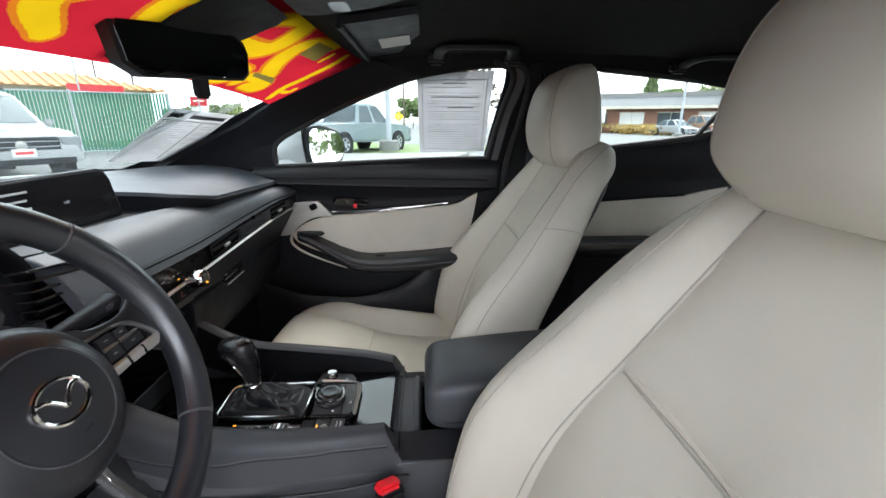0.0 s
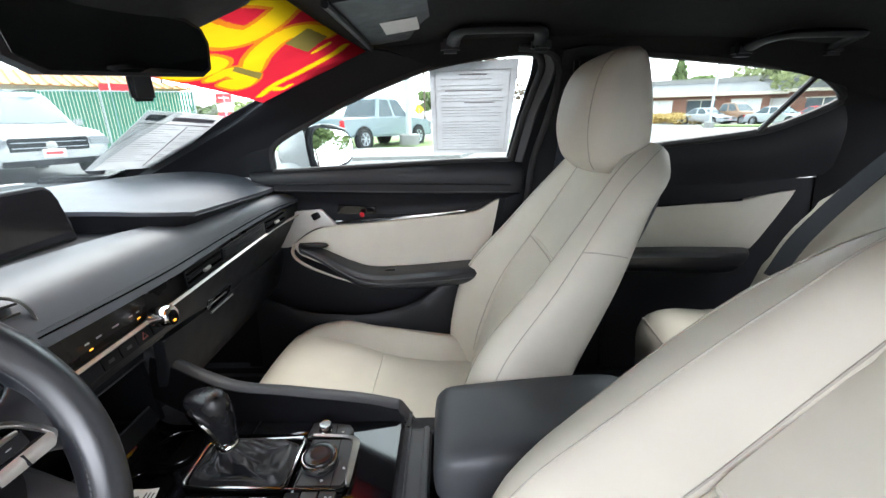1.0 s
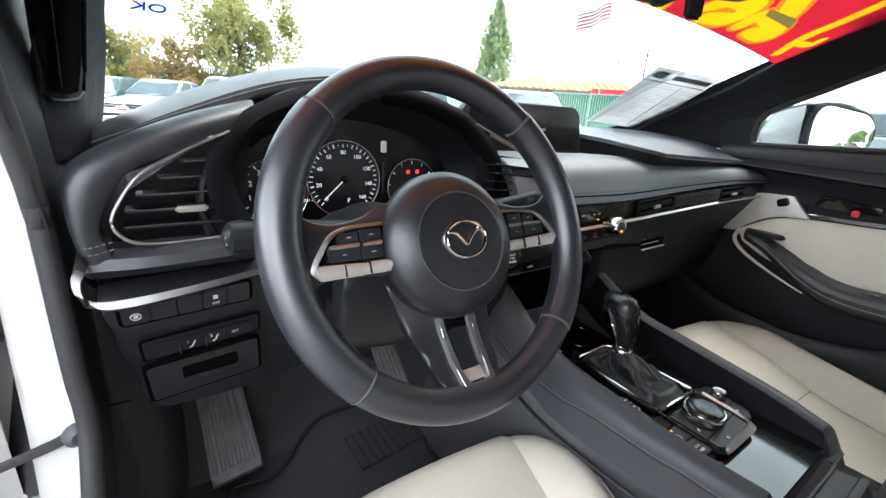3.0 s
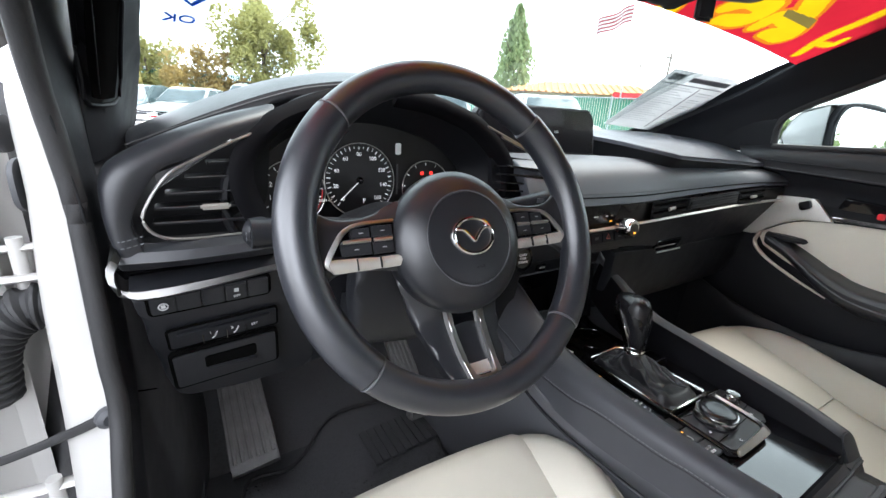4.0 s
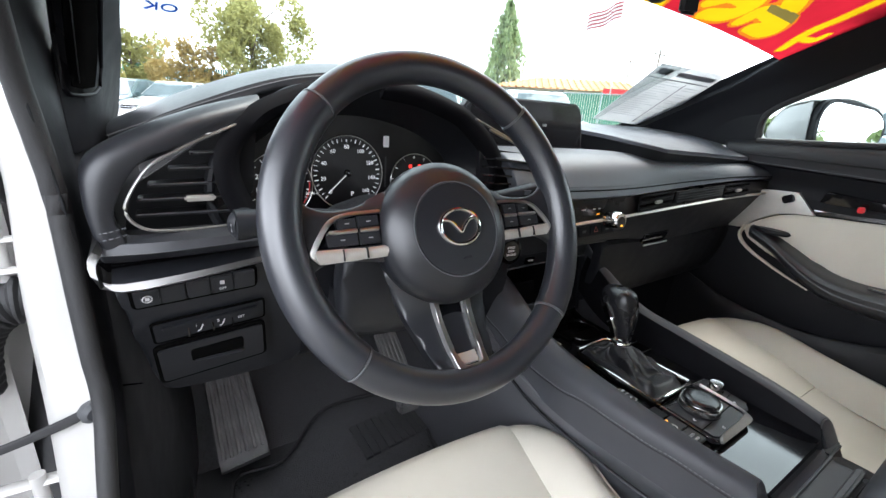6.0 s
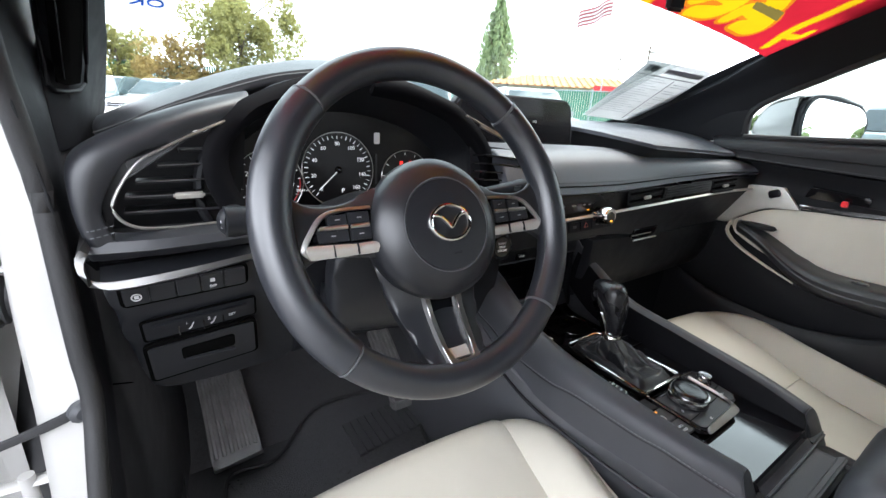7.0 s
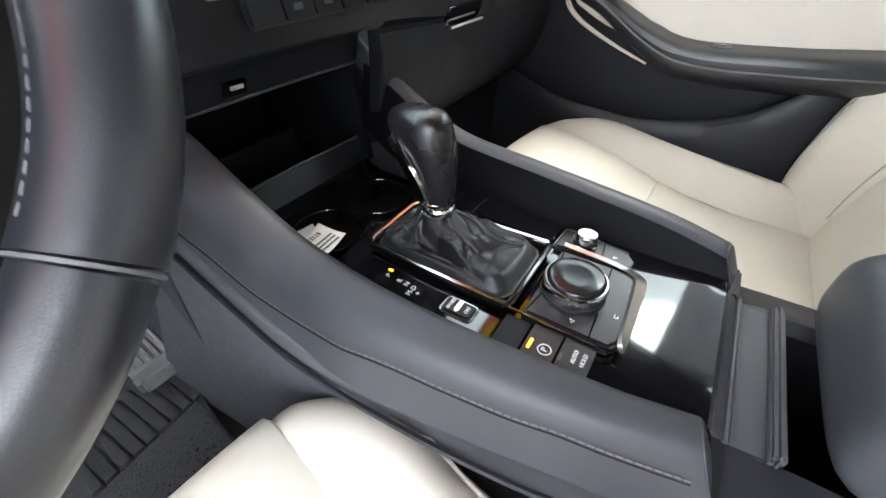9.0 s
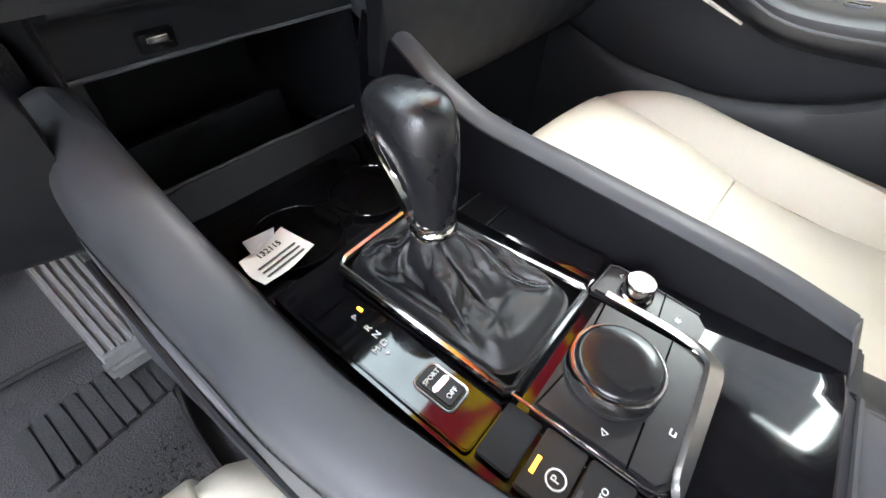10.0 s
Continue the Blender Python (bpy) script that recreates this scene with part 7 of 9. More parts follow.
part("frame_void", on_wheel(slab([[(-0.018, -0.062, -0.0245), (-0.0165, -0.10, -0.0240), (-0.0148, -0.134, -0.016)], [(0.018, -0.062, -0.0245), (0.0165, -0.10, -0.0240), (0.0148, -0.134, -0.016)]], 8, 4, 0.002, 0, side=1)), M_PIANO, lows)
col = thing("steering_column", (-0.39, 0.14, 0.75), "black plastic steering column shroud with stalks", "steering column")
part("shroud", slab([[(-0.485, 0.055, 0.845), (-0.39, 0.04, 0.85), (-0.295, 0.055, 0.845)], [(-0.49, 0.06, 0.79), (-0.39, 0.045, 0.78), (-0.29, 0.06, 0.79)], [(-0.48, 0.09, 0.735), (-0.39, 0.085, 0.725), (-0.30, 0.09, 0.735)], [(-0.46, 0.22, 0.705), (-0.39, 0.22, 0.70), (-0.32, 0.22, 0.705)]], 14, 14, 0.05, 0.012, 0, side=-1), M_PLASTIC, col)
part("upper_shroud", slab([[(-0.47, 0.07, 0.86), (-0.39, 0.06, 0.89), (-0.31, 0.07, 0.86)], [(-0.47, 0.22, 0.86), (-0.39, 0.22, 0.885), (-0.31, 0.22, 0.86)]], 12, 8, 0.02, 0.006, 0, side=1), M_PLASTIC, col)
part("stalk", tube([(-0.31, 0.075, 0.895), (-0.27, 0.068, 0.902), (-0.215, 0.055, 0.912)], 0.013, 12, flat=0.7, n=14, taper=(0.8, 1.15)), M_PLASTIC, col)
part("stalk_mark", box((0.012, 0.001, 0.006), (-0.235, 0.045, 0.912), bevel=0), M_GREY_PLASTIC, col)
part("stalk", tube([(-0.47, 0.085, 0.885), (-0.52, 0.085, 0.888), (-0.585, 0.082, 0.890)], 0.013, 12, n=14, taper=(0.9, 1.2)), M_PLASTIC, col)
st_ = part("stalk_end", lathe([(0, 0), (0.0155, 0), (0.0165, 0.006), (0.0150, 0.012), (0, 0.0125)], 28, frame_of((-0.578, 0.093, 0.888), (0.9, 0.45, 0), (0, 0.1, 1))), M_PLASTIC, col)
part("stalk_ring", tube([frame_of((-0.578, 0.093, 0.888), (0.9, 0.45, 0), (0, 0.1, 1)) @ Vector((0.0135 * math.cos(a), 0.0135 * math.sin(a), 0.0118)) for a in np.linspace(0, 6.28, 28, endpoint=False)], 0.0007, 5, closed=True), M_GREY_PLASTIC, st_)
part("stalk_mark", box((0.008, 0.001, 0.008), (-0.585, 0.0795, 0.888), bevel=0), M_INK_WHITE, st_)

# ---------------------------------------------------------------- footwell
rest = thing("foot_rest", (-0.58, 0.48, 0.29), "ribbed grey rubber dead pedal on the carpet", "foot rest")
FR = [[(-0.627, 0.56, 0.425), (-0.54, 0.56, 0.42)], [(-0.622, 0.40, 0.300), (-0.530, 0.40, 0.312)]]
part("plate", slab(FR, 8, 12, 0.03, 0.008, 0, side=-1), M_PEDAL, rest)
for k in range(6):
    x = 0.10 + 0.16 * k
    a, b = Vector(FR[0][0]).lerp(Vector(FR[0][1]), x), Vector(FR[1][0]).lerp(Vector(FR[1][1]), x)
    part("rib", tube([a.lerp(b, 0.04) + Vector((0, -0.002, 0.002)), b.lerp(a, 0.1) + Vector((0, -0.002, 0.002))], 0.0045, 6, flat=0.8), M_PEDAL, rest)
pedal = thing("accelerator_pedal", (-0.195, 0.47, 0.30), "ribbed organ-type accelerator pedal", "pedal")
PR = [[(-0.229, 0.55, 0.435), (-0.172, 0.55, 0.435)], [(-0.231, 0.40, 0.322), (-0.167, 0.40, 0.318)]]
part("plate", slab(PR, 6, 10, 0.015, 0.005, 0, side=-1), M_PEDAL, pedal)
for k in range(5):
    x = 0.12 + 0.19 * k
    a, b = Vector(PR[0][0]).lerp(Vector(PR[0][1]), x), Vector(PR[1][0]).lerp(Vector(PR[1][1]), x)
    part("rib", tube([a.lerp(b, 0.02) + Vector((0, -0.001, 0.002)), b.lerp(a, 0.06) + Vector((0, -0.001, 0.002))], 0.0038, 6, flat=0.9), M_PEDAL, pedal)
part("base", box((0.07, 0.03, 0.03), (-0.199, 0.395, 0.31), bevel=0.006), M_PEDAL, pedal)
brake = thing("brake_pedal", (-0.34, 0.5, 0.35), "black rubber brake pedal on a steel arm", "pedal")
part("pad", slab([[(-0.385, 0.515, 0.475), (-0.30, 0.515, 0.475)], [(-0.385, 0.490, 0.420), (-0.30, 0.490, 0.420)]], 6, 6, 0.012, 0.004, 0, side=-1), M_RUBBER, brake)
part("arm", tube([(-0.33, 0.51, 0.45), (-0.33, 0.57, 0.56), (-0.33, 0.58, 0.72)], 0.010, 8, n=14), M_PLASTIC, brake)
mat = thing("floor_mat", (-0.38, 0.25, 0.252), "black carpet floor mat with ribbed heel pad and bound edge", "floor mat")
part("carpet", slab([[(-0.60, 0.40, 0.262), (-0.50, 0.41, 0.262), (-0.38, 0.50, 0.285), (-0.18, 0.48, 0.285)], [(-0.61, 0.27, 0.262), (-0.50, 0.27, 0.262), (-0.38, 0.27, 0.266), (-0.198, 0.27, 0.266)], [(-0.61, 0.10, 0.262), (-0.50, 0.10, 0.262), (-0.38, 0.10, 0.262), (-0.205, 0.10, 0.262)], [(-0.60, -0.15, 0.262), (-0.50, -0.15, 0.262), (-0.38, -0.15, 0.262), (-0.207, -0.15, 0.262)]], 20, 16, 0.008, 0.002, 0, side=-1), M_MAT, mat)
part("binding", tube([(-0.60, 0.0, 0.268), (-0.61, 0.2, 0.268), (-0.60, 0.40, 0.268), (-0.50, 0.41, 0.268), (-0.38, 0.50, 0.291), (-0.185, 0.475, 0.291), (-0.168, 0.42, 0.280), (-0.178, 0.36, 0.275), (-0.198, 0.272, 0.270), (-0.204, 0.168, 0.268), (-0.206, 0.05, 0.268)], 0.004, 6, n=60), M_RUBBER, mat)
heel = part("heel_pad", slab([[(-0.36, 0.425, 0.275), (-0.20, 0.445, 0.275)], [(-0.36, 0.305, 0.270), (-0.20, 0.330, 0.270)]], 10, 8, 0.004, 0.002, 0, side=-1), M_MAT, mat)
for k in range(9):
    x = -0.352 + 0.019 * k
    part("heel_rib", slab([[(x, 0.418 + 0.002 * k, 0.284), (x + 0.0165, 0.419 + 0.002 * k, 0.284)], [(x + 0.004, 0.318 + 0.002 * k, 0.279), (x + 0.0205, 0.319 + 0.002 * k, 0.279)]], 4, 4, 0.008, 0.003, 0, side=-1), M_RIB, heel)

# ---------------------------------------------------------------- centre console


def taper(y):
    """The driver's side of the console draws in towards the rear."""
    return float(np.interp(y, [-0.25, -0.20, -0.16, -0.12, -0.05, 0.05, 0.2], [0.032, 0.018, 0.008, 0.003, -0.006, -0.006, 0.0]))


def sag(y):
    """The driver's rail lies a little lower beside the gear gate."""
    return float(np.interp(y, [-0.26, -0.17, 0.06, 0.13], [0.0, 0.007, 0.007, 0.0]))


console = thing("centre_console", (0, -0.1, 0.26), "black centre console with padded rails and gloss deck", "centre console")
for s in (1, -1):
    fl = lambda pts: [(x, y, z) if s > 0 else (-x + taper(y), y, z - sag(y)) for x, y, z in pts]  # noqa: E731
    top = [(-0.248, 0.619), (-0.18, 0.634), (-0.05, 0.650), (0.05, 0.662), (0.11, 0.683), (0.15, 0.705), (0.195, 0.728)]
    wide = lambda y: float(np.interp(y, [0.05, 0.2], [0.0, 0.009]))  # noqa: E731
    end_ = [[(0.112, 0.228, 0.690), (0.113, 0.238, 0.640)], [(0.118, 0.230, 0.706), (0.119, 0.242, 0.650)], [(0.134, 0.230, 0.713), (0.135, 0.244, 0.655)], [(0.158, 0.228, 0.696), (0.158, 0.242, 0.650)], [(0.164, 0.238, 0.642), (0.163, 0.243, 0.620)]]
    rise = lambda pts: [(x, y, z + (float(np.interp(y, [0.20, 0.225, 0.245], [0.0, 0.03, 0.085])) if s > 0 else 0.0)) for x, y, z in pts]  # noqa: E731
    pad_rows = [fl(rise([(0.110 + wide(y), y - 0.006 * (y < -0.2), z - 0.017) for y, z in top] + end_[0])),
                            fl(rise([(0.1115 + wide(y), y, z - 0.005) for y, z in top] + end_[1])),
                            fl(rise([(0.126 + wide(y), y, z) for y, z in top] + end_[2])),
                            fl(rise([(0.142, -0.255, 0.608), (0.146, -0.18, 0.622), (0.150, -0.05, 0.635), (0.151, 0.05, 0.645), (0.154, 0.11, 0.664), (0.157, 0.155, 0.684), (0.159, 0.20, 0.708)] + end_[3])),
                            fl(rise([(0.150, -0.285, 0.545), (0.154, -0.20, 0.562), (0.158, -0.05, 0.572), (0.160, 0.05, 0.580), (0.163, 0.12, 0.592), (0.165, 0.175, 0.610), (0.166, 0.225, 0.640)] + end_[4]))]
    part("side_rail", slab(pad_rows, 44, 18, 0.010, 0.003, 0, side=-s), M_RAIL, console)
    part("rail_wall", slab([fl([(0.095, -0.262, 0.585), (0.095, -0.18, 0.590), (0.095, -0.05, 0.594), (0.095, 0.05, 0.597), (0.098, 0.11, 0.605), (0.102, 0.16, 0.625), (0.106, 0.205, 0.655)]), fl([((0.1085 if s > 0 else 0.113) + wide(y), y, z - (0.004 if s > 0 else 0.012)) for y, z in top])], 30, 6, 0.006, 0.001, 0, side=-s), M_BEZEL, console)
    along = [seam_on(pad_rows, 61, 41, -s, v, lift=0.0011) for v in np.linspace(0.5, 0.8, 31)]
    path_ = [along[int(round(float(np.interp(i, [0, 22, 33, 44, 60], [5, 8, 20, 26, 28]))))][i] for i in range(1, 56, 3)]
    part("rail_stitching", stitches(path_, 0.006, r=0.0009), M_SEAM_LIGHT, console)
    part("rail_seam", tube([p + np.array((0, 0, -0.004)) for p in path_], 0.0006, 6, n=60), M_SOFT, console)
    part("rail_end", slab([fl([(0.1105, -0.2545, 0.602), (0.112, -0.2495, 0.613), (0.126, -0.2490, 0.6185), (0.141, -0.2560, 0.607), (0.149, -0.2855, 0.545)]), fl([(0.111, -0.266, 0.580), (0.120, -0.275, 0.565), (0.132, -0.281, 0.553), (0.148, -0.287, 0.545)])], 16, 5, 0.004, 0.001, 0, side=-s), M_RAIL, console)
    part("rail_foot", box((0.05, 0.012, 0.045), fl([(0.122, -0.266, 0.562)])[0], bevel=0.003), M_SOFT, console)
    part("side_panel", slab([fl([(0.150, -0.65, 0.575), (0.153, -0.25, 0.56), (0.160, 0.02, 0.580), (0.166, 0.20, 0.64), (0.168, 0.30, 0.70)]), fl([(0.146, -0.65, 0.45), (0.149, -0.25, 0.45), (0.157, 0.02, 0.46), (0.165, 0.20, 0.50), (0.17, 0.30, 0.55)]),
                             fl([(0.150, -0.65, 0.26), (0.153, -0.25, 0.26), (0.162, 0.02, 0.26), (0.175, 0.20, 0.26), (0.19, 0.42, 0.26)])], 24, 12, 0.02, 0.004, 0, side=-s), M_TUNNEL, console)
    part("side_crease", tube(fl([(0.152, -0.29, 0.535), (0.160, -0.15, 0.545), (0.164, 0.02, 0.556), (0.168, 0.14, 0.585), (0.170, 0.2, 0.61)]), 0.003, 6, n=24), M_PLASTIC, console)
part("deck", slab([[(-0.10, 0.075, 0.601), (0, 0.075, 0.601), (0.10, 0.075, 0.601)], [(-0.10, -0.256, 0.5975), (0, -0.256, 0.5975), (0.10, -0.256, 0.5975)]], 12, 16, 0.02, 0.002, 0, side=-1), M_PIANO, console, "glossy piano-black deck")
# gear gate panel marks
panel = part("gate_panel", prism(rounded(0.036, 0.15, 0.004), 0.002, Matrix.Translation((-0.079, -0.022, 0.6015)), 0.0008), M_PIANO, console)
for y, t in ((0.015, "P"), (0.002, "R"), (-0.006, "N"), (-0.0145, "M-D"), (-0.0215, "+")):
    part("lettering", words(t, 0.0068, Matrix.Translation((-0.0752 if t in "PRN" else -0.080, y, 0.6042))), M_INK_WHITE, panel)
part("position_lamp", box((0.0022, 0.0045, 0.001), (-0.068, 0.018, 0.6042), bevel=0), M_AMBER_GLOW, panel)
part("blank_cover", prism(rounded(0.024, 0.018, 0.002), 0.001, Matrix.Translation((-0.082, 0.042, 0.6035)), 0.0004), M_PIANO, panel)
tog = part("sport_switch", prism(rounded(0.017, 0.028, 0.003), 0.004, Matrix.Translation((-0.0765, -0.062, 0.603)), 0.0015), M_PLASTIC, console)
part("switch_bar", box((0.013, 0.004, 0.003), (-0.0765, -0.062, 0.608), bevel=0.001), M_CHROME, tog)
part("switch_rim", tube([(-0.0765 + x, -0.062 + y, 0.6042) for x, y in rounded(0.019, 0.030, 0.004, 4)], 0.0008, 5, closed=True), M_SATIN, tog)
part("lettering", words("SPORT", 0.0044, Matrix.Translation((-0.0765, -0.0545, 0.6073)) @ Matrix.Rotation(radians(0), 4, "Z")), M_INK_WHITE, tog)
part("lettering", words("OFF", 0.0048, Matrix.Translation((-0.0765, -0.0705, 0.6073))), M_INK_WHITE, tog)
part("slot", box((0.036, 0.022, 0.002), (-0.0755, -0.110, 0.6035), bevel=0.001), M_SOFT, console)
for y, w_ in ((-0.136, ""), (-0.1625, "AUTO HOLD")):
    b_ = part("brake_switch", prism(rounded(0.038, 0.0245, 0.002), 0.005, Matrix.Translation((-0.0755, y, 0.601)), 0.001), M_KEY, console)
    if w_:
        part("lettering", words("AUTO", 0.0048, Matrix.Translation((-0.073, y + 0.0005, 0.6064))), M_INK_WHITE, b_)
        part("lettering", words("HOLD", 0.0048, Matrix.Translation((-0.073, y - 0.0065, 0.6064))), M_INK_WHITE, b_)
        part("lamp", box((0.008, 0.002, 0.001), (-0.079, y + 0.010, 0.6064), bevel=0), M_GREY_PLASTIC, b_)
    else:
        part("lamp", box((0.010, 0.0025, 0.001), (-0.079, y + 0.008, 0.6064), bevel=0), M_AMBER_GLOW, b_)
        part("symbol", tube([(-0.079 + 0.0052 * math.cos(a), y - 0.004 + 0.0052 * math.sin(a), 0.6064) for a in np.linspace(0, 6.28, 18, endpoint=False)], 0.0006, 5, closed=True), M_INK_WHITE, b_)
        part("lettering", words("P", 0.007, Matrix.Translation((-0.079, y - 0.004, 0.6064))), M_INK_WHITE, b_)
part("gloss_strip", slab([[(0.060, 0.065, 0.606), (0.092, 0.065, 0.606)], [(0.060, -0.095, 0.604), (0.092, -0.095, 0.604)]], 4, 10, 0.006, 0.001, 0, side=-1), M_PIANO, console)
for y in (0.0, 0.03):
    part("strip_gap", box((0.032, 0.0012, 0.001), (0.076, y, 0.6062), bevel=0), M_SOFT, console)
# selector frame and boot
sel = thing("gear_selector", (-0.005, -0.02, 0.60), "leather gear selector with chrome neck and gathered boot", "gear lever")
FX0, FX1, FY0, FY1 = -0.0570, 0.0445, -0.098, 0.060
fr_pts = [(FX0 + 0.004, FY0), (FX1 - 0.004, FY0), (FX1, FY0 + 0.004), (FX1 - 0.008, FY1 - 0.006), (FX1 - 0.018, FY1), (FX0 + 0.012, FY1 - 0.002), (FX0 + 0.003, FY1 - 0.008), (FX0, FY0 + 0.004)]
part("frame", tube([(x, y, 0.611) for x, y in fr_pts], 0.0032, 8, closed=True), M_FRAME, sel, "polished chrome frame round the boot")
part("frame_floor", prism([(x, y) for x, y in fr_pts], 0.004, Matrix.Translation((0, 0, 0.602)), 0), M_VOID, sel)


def boot_point(a, t):
    """A point of the gathered boot at angle a, from the frame (t 0) up to the neck (t 1)."""
    ca, sa = math.cos(a), math.sin(a)
    sx, sy = math.copysign(abs(ca) ** 0.36, ca), math.copysign(abs(sa) ** 0.36, sa)
    bx, by = (FX0 + FX1) / 2 + sx * 0.0475, (FY0 + FY1) / 2 + sy * 0.0755
    tx, ty = -0.002 + 0.0135 * ca, 0.006 + 0.0135 * sa
    rise = min(1.0, t / 0.16)
    rise = rise * rise * (3 - 2 * rise)
    k = 0.05 * rise + 0.95 * t ** 1.05
    far = min(1.0, math.hypot(bx - tx, by - ty) / 0.08)
    slack = math.sin(math.pi * min(1.0, max(0.0, (t - 0.05) / 0.95)))
    crease = (1 - abs(math.sin(2.5 * a + 1.9 * t + 0.4))) ** 2.2 + 0.55 * (1 - abs(math.sin(4 * a - 2.6 * t + 1.3))) ** 3
    crease += 0.30 * (1 - abs(math.sin(7 * a + 9 * t + 0.6))) ** 3 + 0.22 * (1 - abs(math.sin(11 * t - 3 * a))) ** 4
    belly = 0.0045 * math.sin(3 * a + 4.5 * t + 0.8) + 0.003 * math.sin(5 * a - 7 * t) + 0.0012 * math.sin(9 * a + 13 * t)
    z = 0.606 + 0.0120 * rise + 0.024 * t ** 2.3 + slack * (belly - 0.0090 * crease) * (0.45 + 0.55 * far)
    side = slack * 0.0045 * math.sin(4 * a + 6 * t)
    return Vector((bx + (tx - bx) * k - side * sa, by + (ty - by) * k + side * ca, max(0.6065, z)))


bm = bmesh.new()
NB, NR = 112, 44
rings = [[bm.verts.new(boot_point(2 * math.pi * i / NB, j / (NR - 1))) for i in range(NB)] for j in range(NR)]
for a, b in zip(rings, rings[1:]):
    for i in range(NB):
        bm.faces.new((a[i], a[(i + 1) % NB], b[(i + 1) % NB], b[i]))
boot = part("boot", bm, material("boot_leather", (0.009, 0.009, 0.0105), 0.40, vary=0.25, scale=30, bump=0.12, bump_scale=1500, kind="leather", spec=0.42), sel, "gathered black leather boot", sharp=80)
for a_s in (-66, -58, 118, 126):
    part("boot_seam", stitches([boot_point(radians(a_s), 0.14 + 0.82 * k / 13) + Vector((0, 0, 0.0008)) for k in range(14)], 0.0035, r=0.0006), M_STITCH, boot)
part("neck_ring", lathe([(0, 0), (0.0165, 0), (0.0175, 0.003), (0.0165, 0.007), (0.0145, 0.009), (0, 0.009)], 28, Matrix.Translation((-0.002, 0.006, 0.639)) @ Matrix.Rotation(radians(-10), 4, "X")), M_CHROME, sel)
sec = [(0.645, -0.002, 0.006, 0.0135, 0.0140), (0.660, -0.002, 0.008, 0.0145, 0.0160), (0.680, -0.001, 0.013, 0.0170, 0.0200), (0.698, 0.000, 0.020, 0.0205, 0.0255), (0.713, 0.001, 0.026, 0.0228, 0.0305), (0.725, 0.001, 0.029, 0.0220, 0.0305), (0.733, 0.001, 0.030, 0.0180, 0.0255), (0.737, 0.001, 0.030, 0.010, 0.015)]
dense = curve(sec, 26)
bm = bmesh.new()
rr = [[bm.verts.new((cx + rx * math.copysign(abs(math.cos(a)) ** 0.85, math.cos(a)), cy + ry * math.copysign(abs(math.sin(a)) ** 0.85, math.sin(a)), z)) for a in np.linspace(0, 2 * math.pi, 32, endpoint=False)] for z, cx, cy, rx, ry in dense]
for a, b in zip(rr, rr[1:]):
    for i in range(32):
        bm.faces.new((a[i], a[(i + 1) % 32], b[(i + 1) % 32], b[i]))
bm.faces.new(rr[0][::-1])
bm.faces.new(rr[-1])
grip = part("grip", bm, material("grip_leather", (0.010, 0.010, 0.0115), 0.27, vary=0.2, scale=30, bump=0.1, bump_scale=1000, kind="leather"), sel, "smooth black leather shift grip", sharp=70)
part("grip_seam", tube([(0.0025, -0.0075, 0.6470), (0.0030, -0.0085, 0.6700), (0.0050, -0.008, 0.6950), (0.0080, -0.003, 0.7180), (0.0100, 0.012, 0.7345)], 0.0007, 5, n=20), M_SOFT, grip)
part("chrome_side", slab([[(-0.0152, 0.007, 0.6500), (-0.0166, 0.010, 0.6630), (-0.0193, 0.017, 0.6810), (-0.0216, 0.027, 0.6990), (-0.0204, 0.037, 0.7110)], [(-0.0112, 0.019, 0.6500), (-0.0118, 0.0245, 0.6630), (-0.0138, 0.0345, 0.6810), (-0.0138, 0.0455, 0.6990), (-0.0122, 0.0515, 0.7110)]], 16, 5, 0.004, 0.001, 0, side=-1), M_CHROME, grip)
part("chrome_collar", lathe([(0.0145, 0), (0.0155, 0.002), (0.0150, 0.006), (0.0138, 0.007)], 28, Matrix.Translation((-0.002, 0.006, 0.646)) @ Matrix.Rotation(radians(-10), 4, "X")), M_CHROME, sel)
# controller
ctl = thing("control_dial", (-0.008, -0.138, 0.60), "large gloss rotary controller with knurled chrome edge", "control knob")
part("plinth", prism([(-0.054, -0.181), (-0.046, -0.187), (0.036, -0.187), (0.044, -0.181), (0.044, -0.110), (-0.054, -0.110)], 0.010, Matrix.Translation((0, 0, 0.600)), 0.003), M_KEY, ctl)
part("chrome_edge", slab([[(0.0500, -0.110, 0.6085), (0.0500, -0.150, 0.6075), (0.0495, -0.170, 0.6065), (0.0460, -0.182, 0.6055), (0.0370, -0.1895, 0.605), (0.0, -0.1905, 0.605), (-0.040, -0.1905, 0.605), (-0.0500, -0.1895, 0.605)],
                          [(0.0465, -0.110, 0.6125), (0.0450, -0.150, 0.6120), (0.0425, -0.168, 0.6115), (0.0390, -0.176, 0.6110), (0.0320, -0.1800, 0.611), (0.0, -0.1825, 0.6105), (-0.040, -0.1845, 0.6105), (-0.0480, -0.1860, 0.6105)]], 60, 5, 0.004, 0.0012, 0, side=1), M_SATIN, ctl, "broad satin chrome surround")
part("side_edge", tube([(-0.0552, -0.098, 0.609), (-0.0552, -0.165, 0.608), (-0.0545, -0.178, 0.607), (-0.0505, -0.1865, 0.606)], 0.0012, 8, n=24), M_FRAME, ctl)
